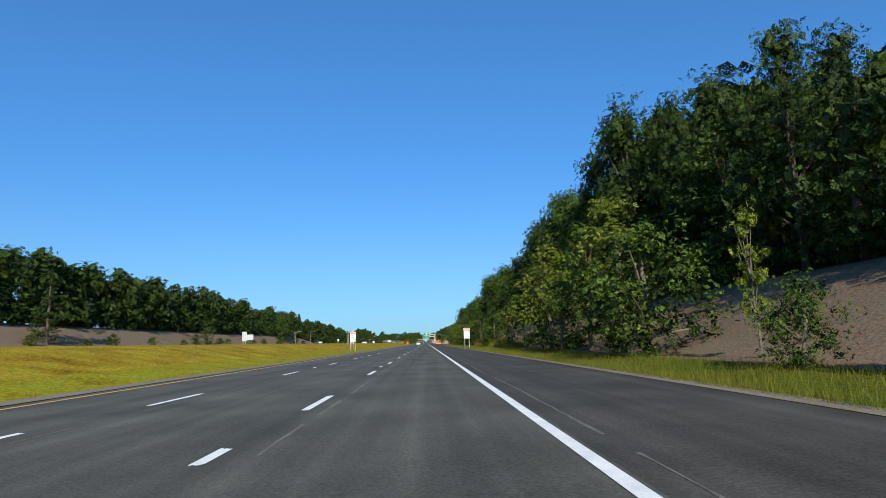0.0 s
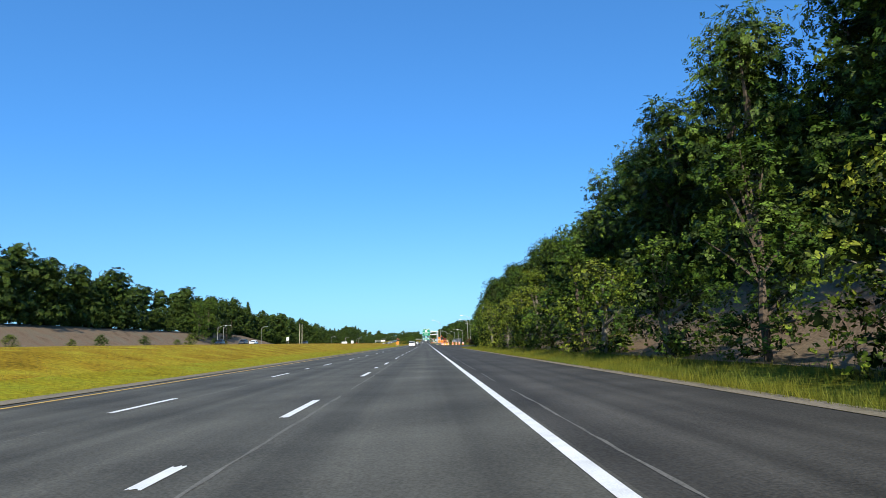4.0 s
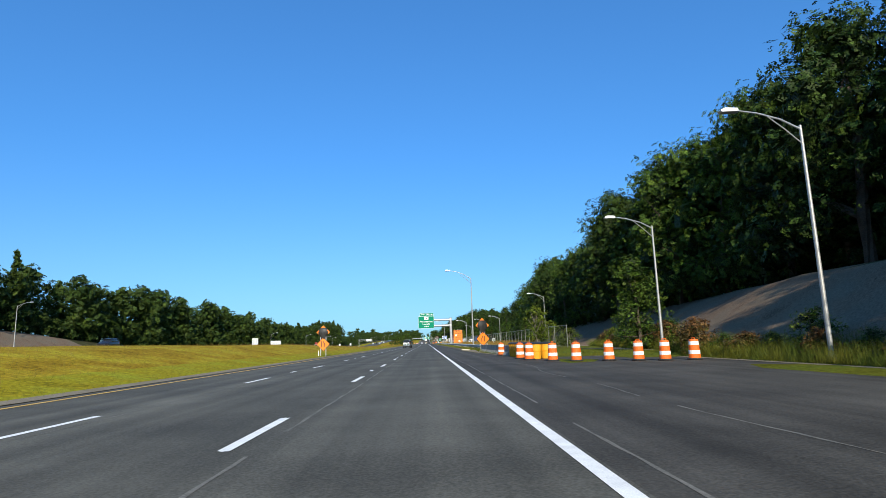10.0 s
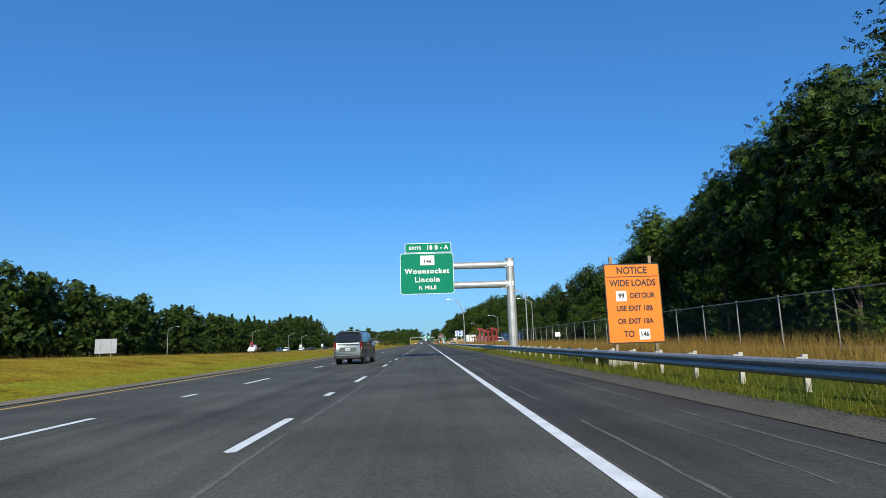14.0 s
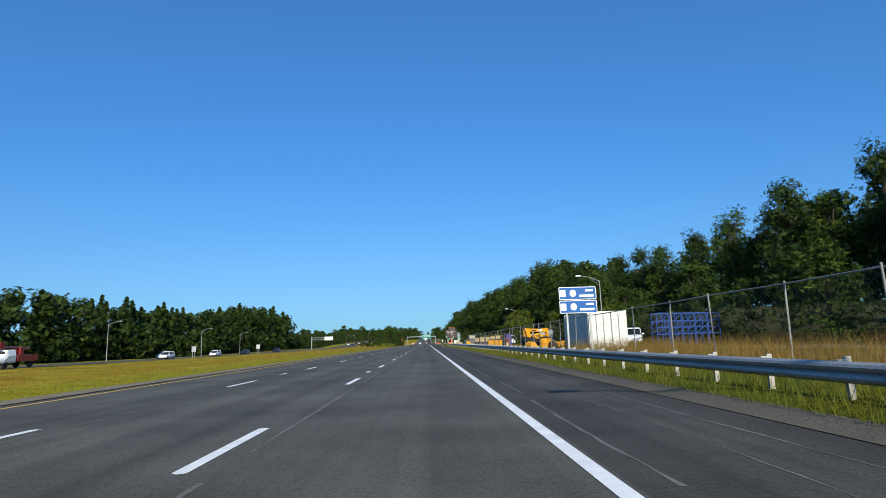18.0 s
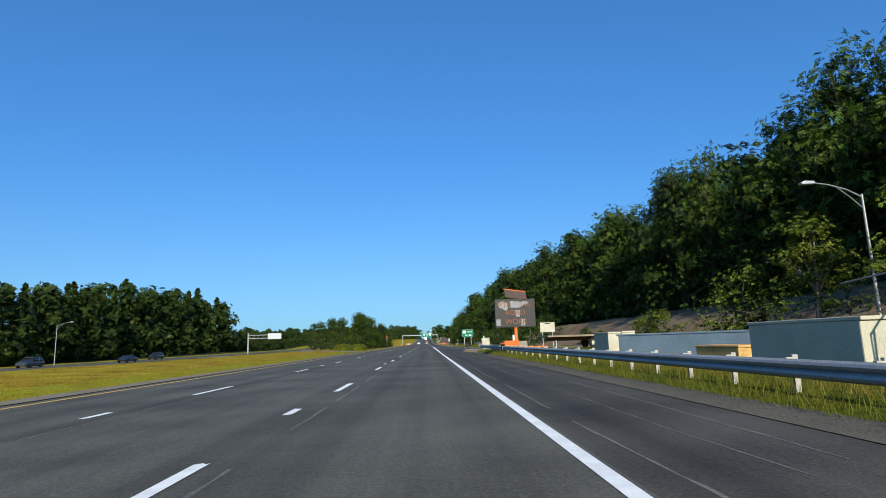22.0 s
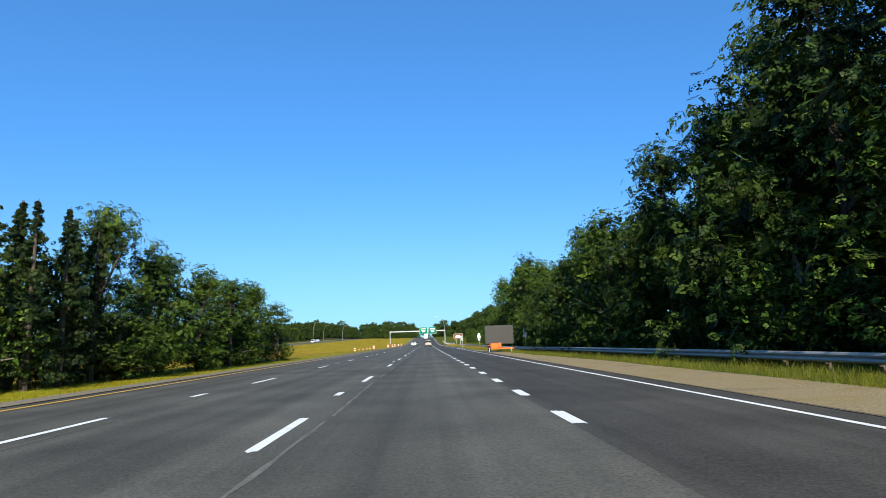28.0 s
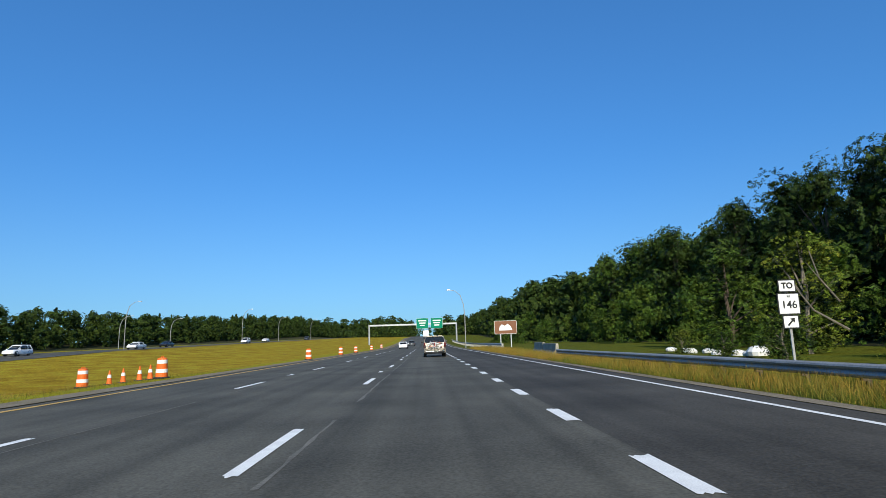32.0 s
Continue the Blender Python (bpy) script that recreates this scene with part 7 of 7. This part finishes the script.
for k in range(2):
    slab(10.5, 594.6 - 2.3 * k, 0, 88 - 3 * k, 2.2, 1.2)


def block(name, x, y, sx, sy, sz, col, label, rz=0, cat="block"):
    b_ = thing(name, pose(x, y, ground_z(x, y), 0, 0, rz), label, cat)
    part("body", box(sx, sy, sz, 0, 0, 0, 0.03), col, b_)
    part("lid", box(sx * 1.03, sy * 1.03, 0.08, 0, 0, sz, 0.02), col, b_)
    return b_


PALE = mat("pale_painted_concrete", (0.43, 0.4, 0.3), 0.85, 0.15, 1.5, 20, 0.2)
block("storage_box", 7.5, 632.3, 1.0, 3.7, 1.15, PALE, "long pale storage box in the weeds behind the rail", 2, "box")
block("steel_tank", 10.6, 644, 1.5, 8.6, 1.0, mat("blue_grey_steel", (0.16, 0.22, 0.27), 0.55, 0.2, 1, 12), "long blue-grey steel trough behind the rail", 27, "tank")
block("storage_box", 8.55, 651.0, 0.72, 2.4, 1.14, PALE, "long pale storage box beside the yard", 1, "box")
block("storage_box", 9.32, 650.9, 0.7, 2.3, 1.18, PALE, "long pale storage box beside the yard", -1, "box")
block("concrete_block", 11.7, 748, 1.75, 1.2, 1.5, PALE, "square pale concrete block by the bank", 5, "concrete block")
block("concrete_block", 7.9, 621.8, 0.9, 0.8, 0.55, TAN_CONC, "low tan concrete block in the weeds", -14, "concrete block")
block("portable_toilet", 15.2, 624, 1.15, 1.15, 2.1, mat("purple_plastic", (0.06, 0.04, 0.16), 0.5, 0.15, 2, 20), "purple portable toilet in the yard", 10, "toilet")
block("timber_stack", 9.0, 639, 1.1, 2.4, 0.5, mat("new_timber", (0.5, 0.3, 0.1), 0.8, 0.25, 1.5, 12), "stack of yellow timber in the yard", 6, "timber")

car("pickup", pose(20.6, 568, ground_z(20.6, 568), 0, 0, 160), "white pickup truck parked in the yard", "truck", WHITE_C, 5.4, 1.95, 1.85, belt=1.1, kind="pickup", group="yard vehicles")
car("van", pose(16.6, 629, ground_z(16.6, 629), 0, 0, 170), "white van parked beside the container", "van", WHITE_C, 5.0, 1.95, 2.0, belt=1.2, tail=0.2, group="yard vehicles")

# flatbed trailer
t = thing("flatbed_trailer", pose(13.4, 675.5, ground_z(13.4, 675), 0, 0, 6) @ Matrix.Diagonal((0.76, 1, 1.05, 1)), "long flatbed trailer with a red chassis", "trailer")
part("deck", box(9.0, 2.4, 0.16, 0, 0, 1.05, 0.01), WOOD, t)
part("chassis", box(8.2, 0.9, 0.35, 0, 0, 0.7, 0.02), RUST, t)
part("tail_board", box(0.2, 2.3, 0.4, 4.5, 0, 0.75, 0.02), REDP, t)
for x in (1.4, 2.5):
    for y in (-1.0, 1.0):
        w_ = part("wheel", TYRE_ME, None, t, m=pose(x, y, 0.45, 0, 0, 90 if y > 0 else -90) @ Matrix.Diagonal((1.2, 1.25, 1.25, 1)))
        part("hub", rod((0.06, 0, 0), (0.14, 0, 0), 0.2, 0.16, 14), PALE, w_, "pale steel hub")
part("stand", box(0.15, 0.15, 0.8, -3.2, -0.5, 0), STEEL, t)

# concrete pipes in a row
PIPE = lathe([(0.3, -0.6), (0.36, -0.6), (0.36, 0.5), (0.4, 0.5), (0.4, 0.65), (0.28, 0.65), (0.28, -0.58)], 18)
PIPE.transform(Matrix.Rotation(radians(90), 4, "X"))
p0 = thing("concrete_pipe", pose(13.8, 670.4, ground_z(13.8, 670.4) + 0.29) @ Matrix.Scale(0.72, 4), "grey concrete drain pipe lying in a row", "pipe", "concrete pipes")
part("shell", PIPE, CONCRETE, p0)
for k in range(1, 11):
    copy_thing(p0, pose(13.8 + 0.57 * k, 670.4 + 0.1 * (k % 3), ground_z(13.8 + 0.57 * k, 670.4) + 0.29, 0, 0, 3 * (k % 4)))

# pale backed board on posts
s = thing("notice_board", pose(13.1, 688, 0.35), "pale ribbed sign back on two posts", "road sign")
part("plate", box(1.75, 0.04, 1.15, 0, 0, 1.65, 0.02), PALE, s)
for k in range(4):
    part("rib", box(1.7, 0.03, 0.04, 0, -0.035, 1.8 + 0.25 * k), ALU, s)
part("bracket", box(0.6, 0.03, 0.12, 0, -0.035, 2.62), BLACK_P, s)
posts(s, (-0.6, 0.6), 0.0, 2.0, STEEL)

s = thing("marker_board", pose(6.9, 673.5, 0), "small white plate on a thin post before the trailer", "road sign")
panel(s, "plate", 0.42, 0.85, 0, 1.25, WHITE_S, r=0.03)
posts(s, (0,), 0.0, 1.3, STEEL, size=0.05)

# grass mounds and utility poles by the median
def mound(x, y, rx, ry, h, seed):
    m_ = thing("grass_mound", pose(x, y, ground_z(x, y) - 0.1), "rounded green mound of long grass", "mound", "grass mounds")
    own = bmesh.new()
    bmesh.ops.create_icosphere(own, subdivisions=4, radius=1)
    bmesh.ops.delete(own, geom=[v_ for v_ in own.verts if v_.co.z < -0.15], context="VERTS")
    for v_ in own.verts:
        n_ = noise.noise(v_.co * 2.2 + Vector((seed, 0, 0))) * 0.16 + noise.noise(v_.co * 7 + Vector((seed, 3, 0))) * 0.06
        v_.co = Vector((v_.co.x * rx * (1 + n_), v_.co.y * ry * (1 + n_), v_.co.z * h * (1 + n_)))
    part("soil", own, VERGE, m_, smooth=True)
    rng = np.random.default_rng(seed)
    a, q = rng.uniform(0, math.tau, 5000), np.sqrt(rng.uniform(0, 1, 5000))
    px, py = q * np.cos(a) * rx, q * np.sin(a) * ry
    base = np.stack([px, py, h * np.sqrt(np.maximum(0, 1 - q * q)) - 0.08], 1)
    side = np.stack([np.cos(a * 7), np.sin(a * 7), a * 0], 1) * 0.014
    tip = base + np.stack([px * 0.12 + rng.normal(0, 0.08, 5000), py * 0.12 + rng.normal(0, 0.08, 5000), rng.uniform(0.15, 0.45, 5000)], 1)
    part("long_grass", fast_mesh("long_grass", np.stack([base - side, base + side, tip], 1).reshape(-1, 3), np.arange(15000).reshape(-1, 3), BLADE), None, m_)
    return m_


mound(-17.6, 733.0, 1.9, 2.3, 1.3, 1), mound(-15.6, 738.5, 2.0, 2.6, 1.2, 2)
for x, y, h in [(-46.4, 320, 7.2), (-46.0, 322, 7.0)]:
    s = thing("utility_pole", pose(x, y, ground_z(x, y) - 0.2), "pale plain utility pole on the median", "pole", "utility poles")
    part("shaft", rod((0, 0, 0), (0, 0, h), 0.13, 0.1, 10), CONCRETE, s)
    part("cap", lathe([(0.12, h), (0.12, h + 0.05), (0.02, h + 0.09)], 10), STEEL, s)
for a, b, c_ in [((12.4, 919, 3.0), (13.3, 919.3, 2.0), (14.4, 919, 1.2)), ((14.6, 921, 4.6), (14.9, 921, 3.4), (15.8, 921.2, 2.4))]:
    s = thing("dead_branch", pose(0, 0, 0), "bare pale dead branch leaning among the trees", "branch", "dead branches")
    part("limb", tube([a, b, c_], [0.02, 0.035, 0.05], 6), BARK_PALE, s)
    part("twig", tube([b, (b[0] - 0.5, b[1], b[2] + 0.7)], [0.025, 0.01], 5), BARK_PALE, s)

# cones, posts and debris
def cone(x, y):
    c = thing("traffic_cone", pose(x, y, ground_z(x, y) + 0.015), "orange traffic cone with a white collar", "traffic cone", "traffic cones")
    part("base", box(0.36, 0.36, 0.04, bev=0.01), BLACK_P, c)
    part("cone", lathe([(0.14, 0.04), (0.03, 0.7), (0.02, 0.71)], 14), ORANGE_PL, c)
    part("collar", lathe([(0.1, 0.34), (0.075, 0.5)], 14), WHITE_S, c, "white reflective collar")
    return c


c0 = cone(7.4, 789.5)
for x, y in [(-18.2, 927.6), (-17.2, 927.0), (-16.2, 926.6), (-15.4, 926.0), (11.0, 746.8)]:
    copy_thing(c0, pose(x, y, ground_z(x, y) + 0.015))
s = thing("delineator_post", pose(7.9, 790, ground_z(7.9, 790)), "thin white marker post on the verge", "post")
part("shaft", box(0.06, 0.03, 2.1, 0, 0, -0.1, 0.005), WHITE_S, s)
part("foot", box(0.7, 0.4, 0.08, -0.2, 0, 0, 0.02), ORANGE_PL, s)
s = thing("delineator_post", pose(6.3, 905.5, ground_z(6.3, 905)), "thin red and grey marker post on the verge", "post")
part("shaft", box(0.04, 0.03, 1.2, 0, 0, -0.1, 0.005), RED_S, s)
s = thing("broken_kerb", pose(3.75, 358.5, 0.08, -6, 0, -74), "pale broken concrete kerb lying on the shoulder", "kerb")
part("body", box(0.46, 1.7, 0.14, 0, 0, 0, 0.03), PALE, s)
part("chipped_end", box(0.3, 0.3, 0.1, 0.04, 0.9, 0.0, 0.04, rot=(0, 0, 24)), PALE, s)
BAG = lathe([(0.2, 0.0), (0.45, 0.1), (0.5, 0.3), (0.35, 0.5), (0.1, 0.56)], 12)
b0 = thing("bulk_bag", pose(13.6, 924, ground_z(13.6, 924)), "white bulk bag among the weeds", "bag", "white bags")
part("sack", BAG, WHITE_S, b0)
for k in range(7):
    copy_thing(b0, pose(13.8 + 0.25 * k + 0.3 * (k % 2), 925 + 2.1 * k, ground_z(14, 926) - 0.1 * (k % 3), 6 * (k % 3), 5 * (k % 2), k * 40) @ Matrix.Diagonal((0.7, 0.8, 0.6 + 0.15 * (k % 3), 1)))

# torn tyre and rail end marker near the ramp
s = thing("scrap_tyre", pose(7.6, 742, ground_z(7.6, 742) + 0.02, 0, 0, 30), "torn black tyre lying on the verge", "tyre")
part("casing", TYRE_ME, None, s, m=pose(0, 0, 0.2, 0, 82, 0) @ Matrix.Diagonal((1.6, 1.7, 1.9, 1)))
part("strip", tube([(-0.7, -0.2, 0.05), (-0.2, -0.6, 0.25), (0.5, -0.5, 0.12), (0.9, 0.1, 0.04)], [0.05, 0.07, 0.06, 0.03], 6), RUBBER, s)
s = thing("end_marker", pose(11.55, 751.6, ground_z(11.5, 752)), "black and white striped plate on a rail end", "marker")
part("plate", box(0.45, 0.03, 0.45, 0, -0.05, 0.35, 0.01), WHITE_S, s)
for k in range(3):
    part("stripe", box(0.09, 0.006, 0.5, -0.12 + 0.12 * k, -0.071, 0.33, rot=(0, 38, 0)), BLACK_P, s)
part("stem", box(0.06, 0.06, 0.5, 0, 0.0, -0.1), STEEL, s)
